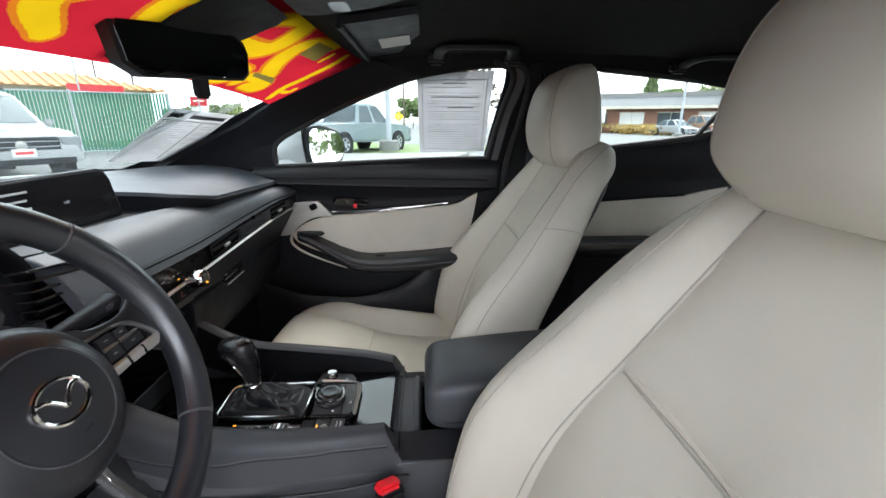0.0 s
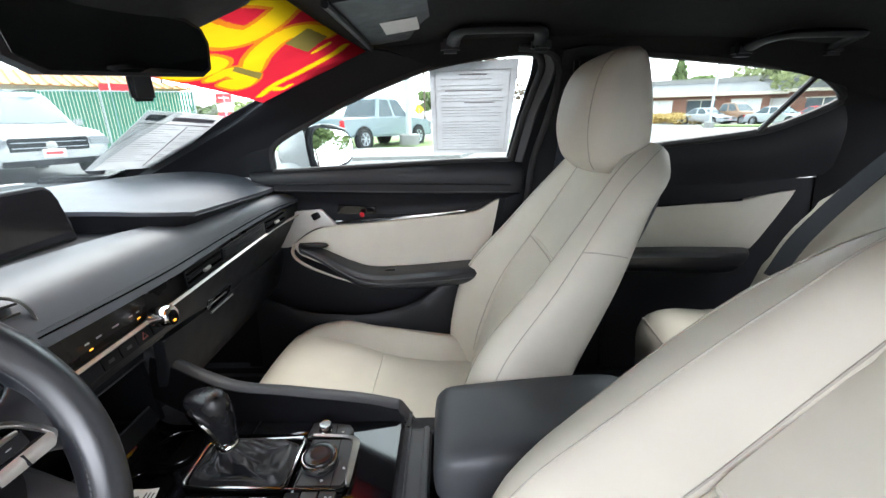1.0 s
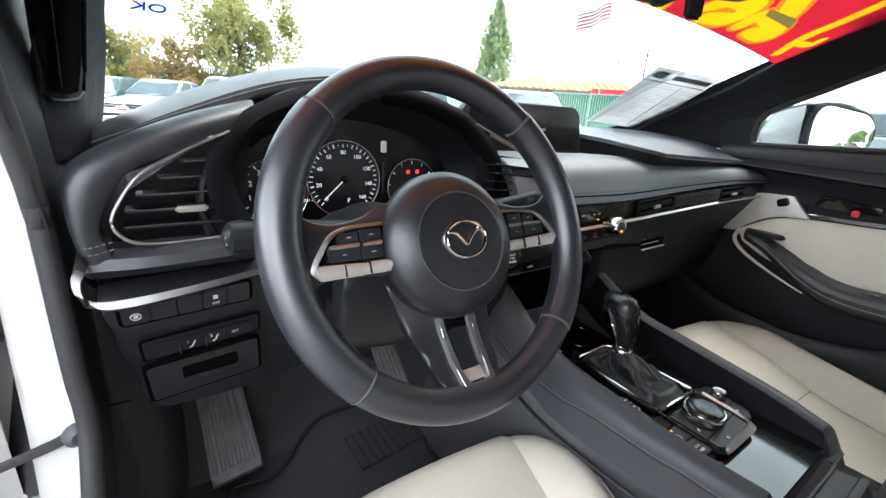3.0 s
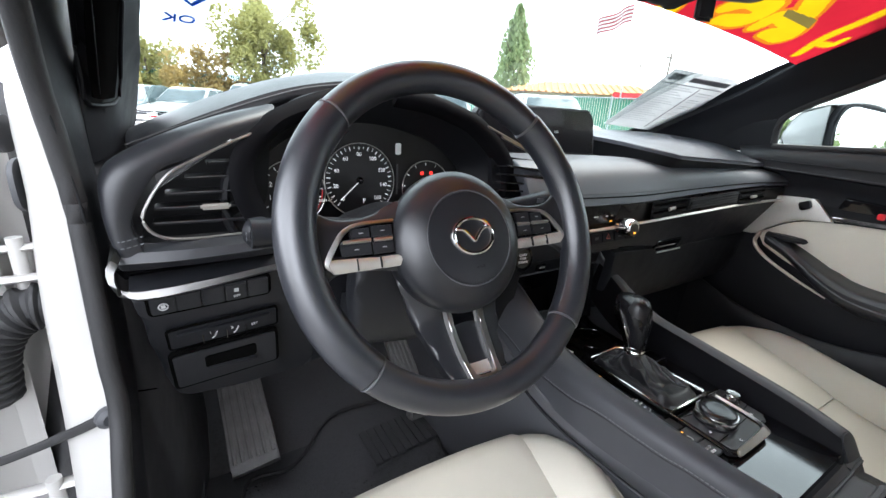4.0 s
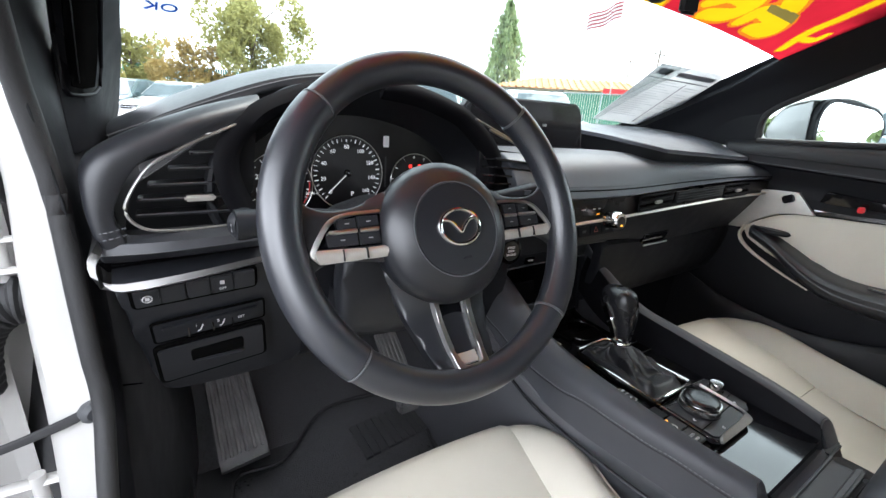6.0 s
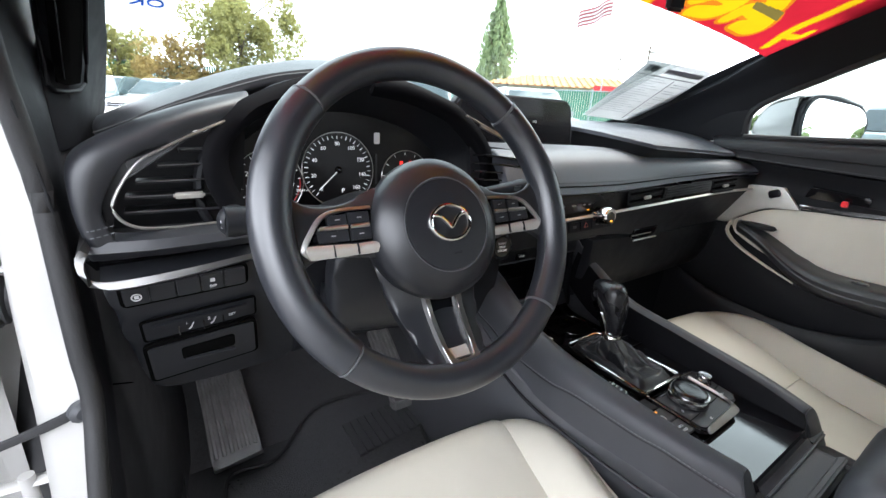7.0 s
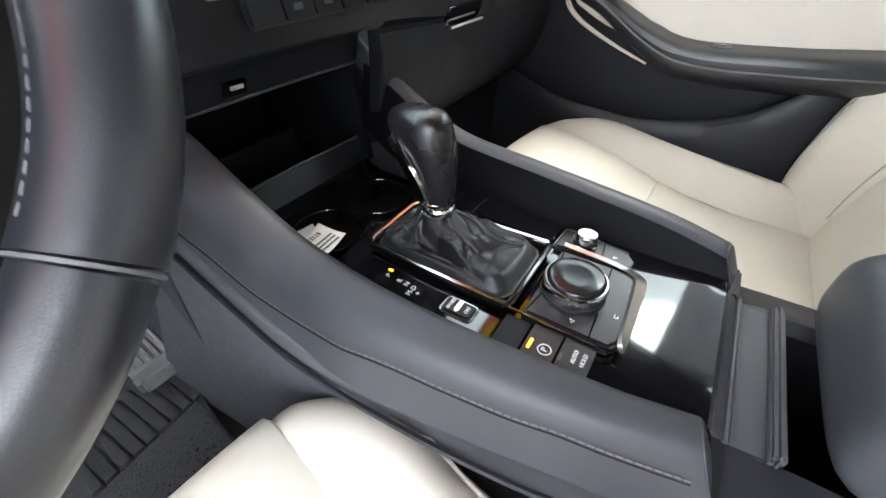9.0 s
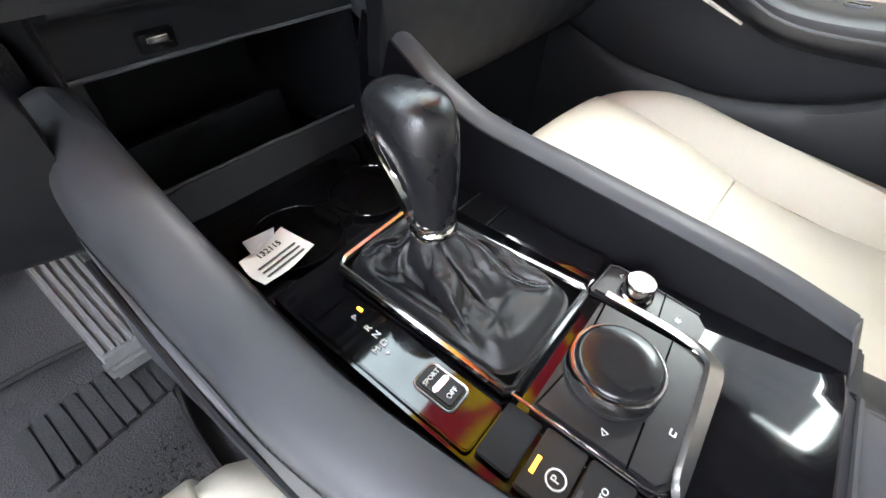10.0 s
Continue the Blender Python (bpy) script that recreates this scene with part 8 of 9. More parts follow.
for x0, y0, x1, y1 in ((-0.053, -0.1655, -0.0235, -0.1640), (0.012, -0.1610, 0.043, -0.1590), (-0.053, -0.1120, -0.022, -0.1160), (0.012, -0.1150, 0.043, -0.1130)):
    part("key_gap", tube([(x0, y0, 0.6102), (x1, y1, 0.6102)], 0.0006, 4), M_VOID, ctl)
part("key_mark", tube([(-0.0450, -0.149, 0.6106), (-0.0415, -0.1468, 0.6106), (-0.0425, -0.151, 0.6106)], 0.0005, 4, closed=True), M_INK_WHITE, ctl)
part("key_mark", tube([(-0.018, -0.1795, 0.6106), (-0.021, -0.1795, 0.6106), (-0.021, -0.1768, 0.6106), (-0.0172, -0.1768, 0.6106)], 0.0005, 4), M_INK_WHITE, ctl)
part("dial_skirt", lathe([(0, 0), (0.0285, 0), (0.0280, 0.004), (0, 0.004)], 40, Matrix.Translation((-0.008, -0.138, 0.609))), M_KEY, ctl)
bm = lathe([(0.0275, 0), (0.0278, 0.002), (0.0278, 0.010), (0.0268, 0.012), (0.0, 0.012)], 180, Matrix.Translation((-0.008, -0.138, 0.613)))
for i, v in enumerate(bm.verts):
    if i < 180 * 3 and i % 2:
        v.co.x, v.co.y = -0.008 + (v.co.x + 0.008) * 0.982, -0.138 + (v.co.y + 0.138) * 0.982
part("knurled_ring", bm, M_FRAME, ctl)
part("dial_cap", lathe([(0.0252, 0), (0.0252, 0.002), (0.0238, 0.0040), (0.022, 0.0046), (0.012, 0.0042), (0, 0.0036)], 64, Matrix.Translation((-0.008, -0.138, 0.6245))), M_DIAL_CAP, ctl)
vol = thing("volume_knob", (0.067, -0.126, 0.60), "small chrome volume knob beside the controller", "control knob")
part("key_pad", prism([(0.052, -0.173), (0.070, -0.174), (0.079, -0.167), (0.087, -0.106), (0.084, -0.101), (0.052, -0.099)], 0.006, Matrix.Translation((0, 0, 0.600)), 0.002), M_KEY, vol)
part("key_rim", tube([(0.079, -0.1675, 0.6056), (0.087, -0.106, 0.6056), (0.084, -0.1005, 0.6056), (0.052, -0.0985, 0.6056)], 0.0007, 5), M_GREY_PLASTIC, vol)
part("key_gap", tube([(0.052, -0.1465, 0.6062), (0.082, -0.1430, 0.6062)], 0.0006, 5), M_VOID, vol)
for x, y in ((0.078, -0.112), (0.056, -0.142)):
    part("key_mark", tube([(x - 0.002, y, 0.6064), (x, y + 0.0018, 0.6064), (x + 0.002, y, 0.6064)], 0.0004, 4), M_INK_GREY, vol)
part("knob_body", lathe([(0, 0), (0.0118, 0), (0.0118, 0.003), (0.0105, 0.004), (0.0105, 0.013), (0.0095, 0.0148), (0.006, 0.0145), (0, 0.0143)], 36, Matrix.Translation((0.067, -0.126, 0.606))), M_FRAME, vol)
part("knob_face", lathe([(0, 0), (0.0078, 0), (0.0070, 0.0006), (0, 0.0004)], 28, Matrix.Translation((0.067, -0.126, 0.6203))), M_FRAME, vol)
part("key_mark", words("*", 0.010, Matrix.Translation((0.063, -0.159, 0.6064))), M_INK_WHITE, vol)
# cup holders and tray
part("cup_plate", slab([[(-0.10, 0.192, 0.606), (0, 0.192, 0.606), (0.10, 0.192, 0.606)], [(-0.10, 0.165, 0.594), (0, 0.165, 0.594), (0.10, 0.165, 0.594)], [(-0.10, 0.078, 0.590), (0, 0.078, 0.590), (0.10, 0.078, 0.590)]], 8, 10, 0.006, 0.002, 0, side=-1), M_PIANO, console)
# shallow black dishes and a black bridge stand in for deep shaded wells
for cx in (-0.046, 0.040):
    part("cup_holder", lathe([(0, 0.0), (0.0385, 0.0), (0.0385, 0.0050), (0.0400, 0.0056), (0.0408, 0.0050), (0.0408, -0.002)], 48, Matrix.Translation((cx, 0.122, 0.5915))), M_VOID, console, "round cup holder, a shallow black dish for its shaded well")
    part("cup_rim", tube([(cx + 0.0400 * math.cos(a), 0.122 + 0.0400 * math.sin(a), 0.5970) for a in np.linspace(0, 2 * math.pi, 40, endpoint=False)], 0.0009, 6, closed=True), M_PIANO, console)
part("cup_bridge_shade", box((0.026, 0.030, 0.0064), (-0.003, 0.122, 0.5940), bevel=0), M_VOID, console)
part("tray_wall", slab([[(-0.108, 0.205, 0.630), (0, 0.207, 0.630), (0.104, 0.205, 0.630)], [(-0.102, 0.190, 0.605), (0, 0.190, 0.605), (0.10, 0.190, 0.605)]], 10, 5, 0.012, 0.003, 0, side=-1), M_PLASTIC, console)
part("tray_edge", tube([(-0.107, 0.2065, 0.6315), (0, 0.2085, 0.6315), (0.103, 0.2065, 0.6315)], 0.0018, 6), M_GREY_PLASTIC, console)
part("tray_floor", slab([[(-0.12, 0.212, 0.58), (0.12, 0.212, 0.58)], [(-0.12, 0.40, 0.57), (0.12, 0.40, 0.57)]], 6, 6, 0.01, 0, 0, side=1), M_SOFT, console)
part("tray_divider", slab([[(-0.098, 0.30, 0.630), (0.075, 0.30, 0.634)], [(-0.09, 0.29, 0.57), (0.075, 0.29, 0.57)]], 6, 4, 0.008, 0.002, 0, side=-1), M_SOFT, console)
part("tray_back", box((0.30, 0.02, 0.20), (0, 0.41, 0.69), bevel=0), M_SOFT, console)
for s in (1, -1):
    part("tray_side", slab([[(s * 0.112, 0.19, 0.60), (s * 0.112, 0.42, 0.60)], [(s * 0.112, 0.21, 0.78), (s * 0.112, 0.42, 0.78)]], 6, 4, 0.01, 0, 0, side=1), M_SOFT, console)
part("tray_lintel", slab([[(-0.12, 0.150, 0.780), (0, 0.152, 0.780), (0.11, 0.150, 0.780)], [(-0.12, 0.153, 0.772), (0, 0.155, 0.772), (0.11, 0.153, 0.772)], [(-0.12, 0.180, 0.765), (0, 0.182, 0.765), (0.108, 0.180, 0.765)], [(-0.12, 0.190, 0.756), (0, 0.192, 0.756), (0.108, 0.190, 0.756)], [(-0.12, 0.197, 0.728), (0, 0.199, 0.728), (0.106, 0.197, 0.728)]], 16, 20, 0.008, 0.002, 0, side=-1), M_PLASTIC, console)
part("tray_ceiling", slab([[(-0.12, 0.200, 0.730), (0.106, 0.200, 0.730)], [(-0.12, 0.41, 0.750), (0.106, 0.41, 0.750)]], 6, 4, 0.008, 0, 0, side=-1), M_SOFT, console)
part("tray_lip", tube([(-0.12, 0.1955, 0.7285), (0, 0.1975, 0.7285), (0.106, 0.1955, 0.7285)], 0.0016, 6), M_GREY_PLASTIC, console)
usb = part("socket", prism(rounded(0.024, 0.014, 0.002), 0.003, frame_of((-0.064, 0.1915, 0.742), (1, 0, 0), (0, -0.2, 1)), 0.001), M_PIANO, console)
part("socket_tongue", box((0.014, 0.002, 0.004), (-0.064, 0.1875, 0.743), bevel=0.0005), M_CHROME, usb)
# bin and armrest
part("bin_frame", slab([[(-0.066, -0.262, 0.588), (0.100, -0.262, 0.588)], [(-0.066, -0.272, 0.580), (0.100, -0.272, 0.580)], [(-0.066, -0.300, 0.580), (0.100, -0.300, 0.580)]], 8, 8, 0.01, 0.002, 0, side=-1), M_RAIL, console)
part("bin_step", box((0.166, 0.008, 0.014), (0.017, -0.303, 0.583), bevel=0.003), M_GREY_PLASTIC, console)
for y in (-0.272, -0.299):
    part("bin_edge", tube([(-0.066, y, 0.582), (0.100, y, 0.582)], 0.0022, 6), M_RAIL, console)
part("bin_floor", box((0.17, 0.30, 0.01), (0.017, -0.45, 0.46), bevel=0), M_SOFT, console)
for s in (1, -1):
    part("bin_side", box((0.012, 0.36, 0.13), (0.101 if s > 0 else -0.068, -0.48, 0.51), bevel=0.002), M_SOFT, console)
    x0, x1 = (0.095, 0.150) if s > 0 else (-0.064, -0.115)
    part("bin_ledge", slab([[(x0, -0.262, 0.580), (x0, -0.62, 0.583)], [(x1, -0.262, 0.562), (x1, -0.62, 0.566)]], 10, 4, 0.015, 0.003, 0, side=s), M_PLASTIC, console)
part("bin_wall", box((0.17, 0.01, 0.13), (0.017, -0.306, 0.51), bevel=0), M_SOFT, console)
part("rear_body", box((0.25, 0.24, 0.30), (0.018, -0.57, 0.41), bevel=0.02), M_PLASTIC, console)
arm = thing("console_armrest", (0, -0.45, 0.60), "padded black leather console armrest lid", "armrest")
bm, rings = bmesh.new(), []
for y, low, top, half in curve([(-0.3185, 0.622, 0.640, 0.066), (-0.3215, 0.602, 0.657, 0.080), (-0.330, 0.588, 0.669, 0.088), (-0.350, 0.578, 0.678, 0.0925), (-0.42, 0.572, 0.687, 0.0935), (-0.55, 0.578, 0.699, 0.0935), (-0.62, 0.585, 0.700, 0.0925), (-0.645, 0.600, 0.692, 0.084), (-0.650, 0.625, 0.672, 0.06)], 34):
    ring = []
    for k in range(44):
        c_, d_ = math.cos(2 * math.pi * k / 44), math.sin(2 * math.pi * k / 44)
        ring.append(bm.verts.new((0.018 + half * math.copysign(abs(c_) ** 0.36, c_), y, (low + top) / 2 + (top - low) / 2 * math.copysign(abs(d_) ** 0.42, d_))))
    rings.append(ring)
for a, b in zip(rings, rings[1:]):
    for k in range(44):
        bm.faces.new((a[k], a[(k + 1) % 44], b[(k + 1) % 44], b[k]))
bm.faces.new(rings[0][::-1])
bm.faces.new(rings[-1])
pad_ = part("pad", bm, M_ARM, arm, sharp=70)
part("lid_seam", tube([(0.1118, -0.60, 0.606), (0.1120, -0.360, 0.604), (0.104, -0.331, 0.610), (0.090, -0.3235, 0.612), (-0.054, -0.3235, 0.612), (-0.068, -0.331, 0.610), (-0.0760, -0.360, 0.604), (-0.0758, -0.60, 0.606)], 0.0014, 5), M_SOFT, pad_)
part("hinge_post", box((0.15, 0.12, 0.06), (0.018, -0.57, 0.58), bevel=0.01), M_PLASTIC, arm)
tag = thing("stock_tag", (-0.035, 0.12, 0.594), "crumpled white paper tag lying in the cup holder", "paper tag")
F_T = frame_of((-0.074, 0.108, 0.602), (1.0, 0.10, 0.0), (0.15, 0.9, 0.12))
part("paper", slab([[F_T @ Vector((-0.024, -0.016, 0.002)), F_T @ Vector((0, -0.017, 0)), F_T @ Vector((0.026, -0.015, 0.003))], [F_T @ Vector((-0.025, 0, 0)), F_T @ Vector((0, 0, 0.001)), F_T @ Vector((0.026, 0.001, 0))], [F_T @ Vector((-0.022, 0.015, 0.002)), F_T @ Vector((0, 0.017, -0.001)), F_T @ Vector((0.022, 0.018, 0.004))]], 8, 8, 0.0006, 0, 0), M_SIGN_WHITE, tag)
part("lettering", words("132115", 0.0075, F_T @ Matrix.Translation((0, 0.007, 0.003))), M_SOFT, tag)
for y in (-0.002, -0.007, -0.012):
    part("print_line", box((0.036, 0.0016, 0.0006), F_T @ Vector((0, y, 0.0022)), F_T.to_3x3(), bevel=0), M_GREY_PLASTIC, tag)
part("wrapper", slab([[F_T @ Vector((-0.012, 0.012, 0.004)), F_T @ Vector((0.012, 0.014, 0.006))], [F_T @ Vector((-0.010, 0.024, 0.008)), F_T @ Vector((0.018, 0.022, 0.004))]], 5, 4, 0.0006, 0, 0.003), M_CLEAR_FILM, tag)

# ---------------------------------------------------------------- overhead
rv = thing("rear_view_mirror", (-0.03, 0.03, 1.17), "black interior mirror on a windscreen stalk", "rear-view mirror")
F_R = frame_of((-0.040, 0.000, 1.212), (0.96, -0.27, 0.04), (0.0, -0.01, 1))
OUT = [(-0.120, 0.020), (-0.112, 0.034), (-0.09, 0.040), (0.09, 0.034), (0.112, 0.026), (0.120, 0.010), (0.116, -0.022), (0.10, -0.032), (-0.085, -0.036), (-0.112, -0.022)]
part("housing", prism(OUT[::-1], 0.030, F_R @ Matrix.Translation((0, 0, -0.032)) @ Matrix.Rotation(math.pi, 4, "Y") @ Matrix.Translation((0, 0, -0.030)) @ Matrix.Diagonal((-1, 1, 1, 1)), 0.012, 4), M_PLASTIC, rv)
part("mirror_glass", prism([(x * 0.95, y * 0.90) for x, y in OUT], 0.002, F_R @ Matrix.Translation((0, 0, -0.0015)), 0.0008), M_DARK_MIRROR, rv)
part("dip_lever", box((0.030, 0.034, 0.010), F_R @ Vector((0.016, -0.044, -0.012)), F_R.to_3x3(), bevel=0.004, segments=3), M_PLASTIC, rv)
part("stalk", tube([F_R @ Vector((0, 0.01, -0.03)), (-0.02, 0.04, 1.235), (-0.01, 0.06, 1.19 + 0.03)], 0.014, 10, n=10), M_PLASTIC, rv)
cam_box = thing("camera_housing", (0, 0.06, 1.2), "black sensor housing behind the mirror", "sensor housing")
part("cover", slab([[(-0.10, -0.10, 1.285), (0, -0.10, 1.285), (0.10, -0.10, 1.285)], [(-0.09, 0.02, 1.235), (0, 0.02, 1.228), (0.09, 0.02, 1.235)], [(-0.07, 0.10, 1.195), (0, 0.10, 1.185), (0.07, 0.10, 1.195)]], 12, 10, 0.025, 0.012, 0, side=-1), M_SOFT, cam_box)
over = thing("overhead_console", (0.0, -0.20, 1.30), "black overhead console with map lamps", "overhead console")
part("panel", slab([[(-0.11, -0.11, 1.292), (0, -0.11, 1.292), (0.11, -0.11, 1.292)], [(-0.115, -0.20, 1.300), (0, -0.20, 1.298), (0.115, -0.20, 1.300)], [(-0.10, -0.30, 1.318), (0, -0.30, 1.318), (0.10, -0.30, 1.318)]], 10, 10, 0.02, 0.006, 0), M_PLASTIC, over)
for x in (-0.06, 0.06):
    part("map_lamp", prism(rounded(0.06, 0.03, 0.008), 0.003, frame_of((x, -0.19, 1.298), (1, 0, 0), (0, -1, 0.05)), 0.001), M_LAMP_LENS, over)
visor = thing("sun_visor", (0.36, -0.22, 1.28), "black sun visor with a white warning label", "sun visor")
part("flap", slab([[(0.165, -0.165, 1.290), (0.33, -0.165, 1.289), (0.50, -0.17, 1.283)], [(0.165, -0.24, 1.300), (0.33, -0.24, 1.300), (0.505, -0.24, 1.291)], [(0.17, -0.315, 1.312), (0.33, -0.315, 1.312), (0.49, -0.315, 1.302)]], 12, 10, 0.014, 0.006, 0), M_PLASTIC, visor)
part("warning_label", slab([[(0.335, -0.222, 1.2955), (0.43, -0.222, 1.2925)], [(0.335, -0.292, 1.3055), (0.43, -0.292, 1.3025)]], 6, 4, 0.001, 0, 0), M_SIGN_WHITE, visor, "white paper warning label")
part("hinge_rod", tube([(0.15, -0.17, 1.287), (0.52, -0.175, 1.280)], 0.006, 8), M_PLASTIC, visor)


def grab_handle(y0, y1, z):
    g = thing("grab_handle", (0.52, (y0 + y1) / 2, z), "folded black grab handle on the roof rail", "grab handle", group="roof grab handles")
    part("bar", tube([(0.532, y0, z + 0.004), (0.512, y0 - 0.002, z + 0.008), (0.470, y0 - 0.006, z + 0.018), (0.432, y0 - 0.020, z + 0.022), (0.424, y0 - 0.05, z + 0.023), (0.424, y1 + 0.05, z + 0.023), (0.432, y1 + 0.020, z + 0.022), (0.470, y1 + 0.006, z + 0.018), (0.512, y1 + 0.002, z + 0.008), (0.532, y1, z + 0.004)], 0.0155, 10, flat=0.55, n=60), M_PLASTIC, g)
    for y in (y0 + 0.004, y1 - 0.004):
        part("foot", box((0.030, 0.044, 0.030), (0.520, y, z + 0.006), bevel=0.007), M_PLASTIC, g)


grab_handle(-0.360, -0.560, 1.276)
grab_handle(-1.03, -1.225, 1.258)

# ---------------------------------------------------------------- out of doors
ground = thing("ground", (0, 0, 0), "wet grey asphalt car park reaching the horizon", "ground", kind="structure")
bm = bmesh.new()
v_ = [bm.verts.new(p) for p in ((-1500, -1500, 0), (1500, -1500, 0), (1500, 1500, 0), (-1500, 1500, 0))]
bm.faces.new(v_)
part("asphalt", bm, M_ASPHALT, ground)


def polar(az, dist, z=0.0):
    """A place by its bearing (degrees clockwise from straight ahead of the car) and distance."""
    return Vector((-0.6 + dist * math.sin(radians(az)), -0.33 + dist * math.cos(radians(az)), z))


def flat_patch(name, az_rows, mat, z, label, category, depth=0.12):
    t = thing(name, az_rows[0], label, category, kind="structure")
    bm = prism([(p.x, p.y) for p in az_rows], depth, Matrix.Translation((0, 0, z - depth)), 0)
    part("surface", bm, mat, t)
    return t


flat_patch("kerb_island", [polar(76, 11.8), polar(92, 11.8), polar(96, 15.5), polar(74, 15.5)], M_CONCRETE, 0.09, "pale concrete kerb island by the road", "kerb", 0.09)
flat_patch("verge", [polar(60, 19), polar(74, 15.6), polar(94, 15.6), polar(100, 20), polar(80, 26), polar(62, 27)], M_GRASS, 0.03, "strip of lawn behind the kerb", "grass", 0.03)
flat_patch("verge", [polar(120.5, 39), polar(126.5, 39), polar(127, 43), polar(120.5, 43)], M_GRASS, 0.10, "small lawn in front of the shops", "grass", 0.1)
flat_patch("verge", [polar(50, 26), polar(66, 26), polar(66, 34), polar(50, 34)], M_GRASS, 0.08, "lawn behind the fence", "grass", 0.08)


def car(name, label, length, width, height, paint, kind, at, heading, number_bar=True, lower=None):
    """A parked vehicle; it is drawn with its nose towards -y, then turned."""
    c = thing(name, (0, 0, 0), label, "car" if kind != "pickup" else "pickup truck")
    L, W, H = length / 2, width / 2, height
    belt = H * (0.60 if kind == "sedan" else 0.58)
    sill = 0.24 if kind == "sedan" else 0.36
    nose = belt * (0.80 if kind == "sedan" else 0.93)
    if kind == "sedan":
        body = [(-L, sill), (-L, nose * 0.72), (-L * 0.93, nose * 0.92), (-L * 0.42, belt * 0.99), (L * 0.60, belt * 1.02), (L * 0.95, belt * 0.97), (L, belt * 0.75), (L, sill)]
        cabin = [(-L * 0.46, belt * 0.95), (-L * 0.10, H * 0.96), (L * 0.12, H), (L * 0.38, H * 0.96), (L * 0.70, belt * 0.98)]
    elif kind == "suv":
        body = [(-L, sill), (-L, nose * 0.80), (-L * 0.95, nose * 0.97), (-L * 0.45, belt * 1.02), (L * 0.95, belt * 1.04), (L, belt * 0.9), (L, sill)]
        cabin = [(-L * 0.50, belt * 0.98), (-L * 0.20, H * 0.95), (0, H * 0.99), (L * 0.55, H), (L * 0.85, H * 0.95), (L * 0.96, belt * 1.0)]
    else:
        body = [(-L, sill), (-L, nose * 0.84), (-L * 0.96, nose * 0.99), (-L * 0.44, belt * 1.03), (L * 0.30, belt * 1.03), (L * 0.98, belt * 1.06), (L, belt * 1.0), (L, sill + 0.1)]
        cabin = [(-L * 0.46, belt * 0.98), (-L * 0.22, H * 0.95), (-L * 0.05, H), (L * 0.22, H * 0.98), (L * 0.33, belt * 1.0)]
    bm = bmesh.new()
    sides = []
    for s, k in ((-1, 1.0), (1, 1.0)):
        sides.append([bm.verts.new((s * W * (0.94 if abs(y) > L * 0.97 else 1.0), y, z)) for y, z in body])
    bm.faces.new(sides[0])
    bm.faces.new(sides[1][::-1])
    for i in range(len(body)):
        j = (i + 1) % len(body)
        bm.faces.new((sides[0][i], sides[1][i], sides[1][j], sides[0][j]))
    bmesh.ops.bevel(bm, geom=[e for e in bm.edges], offset=0.07, segments=3, affect="EDGES")
    part("body", bm, paint, c)
    bm = bmesh.new()
    top = max(z for _, z in cabin)
    rows = []
    for s in (-1, 1):
        rows.append([bm.verts.new((s * W * (0.95 - 0.20 * (z - belt) / (top - belt)), y, z)) for y, z in cabin])
    bm.faces.new(rows[0])
    bm.faces.new(rows[1][::-1])
    for i in range(len(cabin)):
        j = (i + 1) % len(cabin)
        bm.faces.new((rows[0][i], rows[1][i], rows[1][j], rows[0][j]))
    bmesh.ops.bevel(bm, geom=[e for e in bm.edges], offset=0.04, segments=2, affect="EDGES")
    part("cabin", bm, paint, c)
    # windscreen, rear window and side windows, a little proud
    wx = lambda z: W * (0.95 - 0.20 * (z - belt) / (top - belt))  # noqa: E731
    (ya, za), (yb, zb) = cabin[0], cabin[1]
    n_ = Vector((0, -(zb - za), (yb - ya))).normalized() * 0.015
    pa, pb = 0.12, 0.93
    q = [Vector((s * wx(za + (zb - za) * p) * 0.90, ya + (yb - ya) * p, za + (zb - za) * p)) + n_ for s, p in ((-1, pa), (1, pa), (1, pb), (-1, pb))]
    part("windscreen", slab([[q[0], q[1]], [q[3], q[2]]], 6, 4, 0.01, 0.004, 0.01), M_CAR_GLASS, c)
    (ya, za), (yb, zb) = cabin[-1], cabin[-2]
    n_ = Vector((0, (zb - za), -(yb - ya))).normalized() * 0.015
    q = [Vector((s * wx(za + (zb - za) * p) * 0.88, ya + (yb - ya) * p, za + (zb - za) * p)) + n_ for s, p in ((-1, 0.15), (1, 0.15), (1, 0.9), (-1, 0.9))]
    part("rear_window", slab([[q[0], q[1]], [q[3], q[2]]], 6, 4, 0.01, 0.004, 0, side=-1), M_CAR_GLASS, c)
    zl, zh = belt * 1.06, belt + (top - belt) * 0.86
    yl0, yl1 = np.interp(zl, [cabin[0][1], cabin[1][1]], [cabin[0][0], cabin[1][0]]), np.interp(zl, [cabin[-1][1], cabin[-2][1]], [cabin[-1][0], cabin[-2][0]])
    yh0, yh1 = np.interp(zh, [cabin[0][1], cabin[1][1]], [cabin[0][0], cabin[1][0]]), np.interp(zh, [cabin[-1][1], cabin[-2][1]], [cabin[-1][0], cabin[-2][0]])
    count = 2 if kind != "suv" else 3
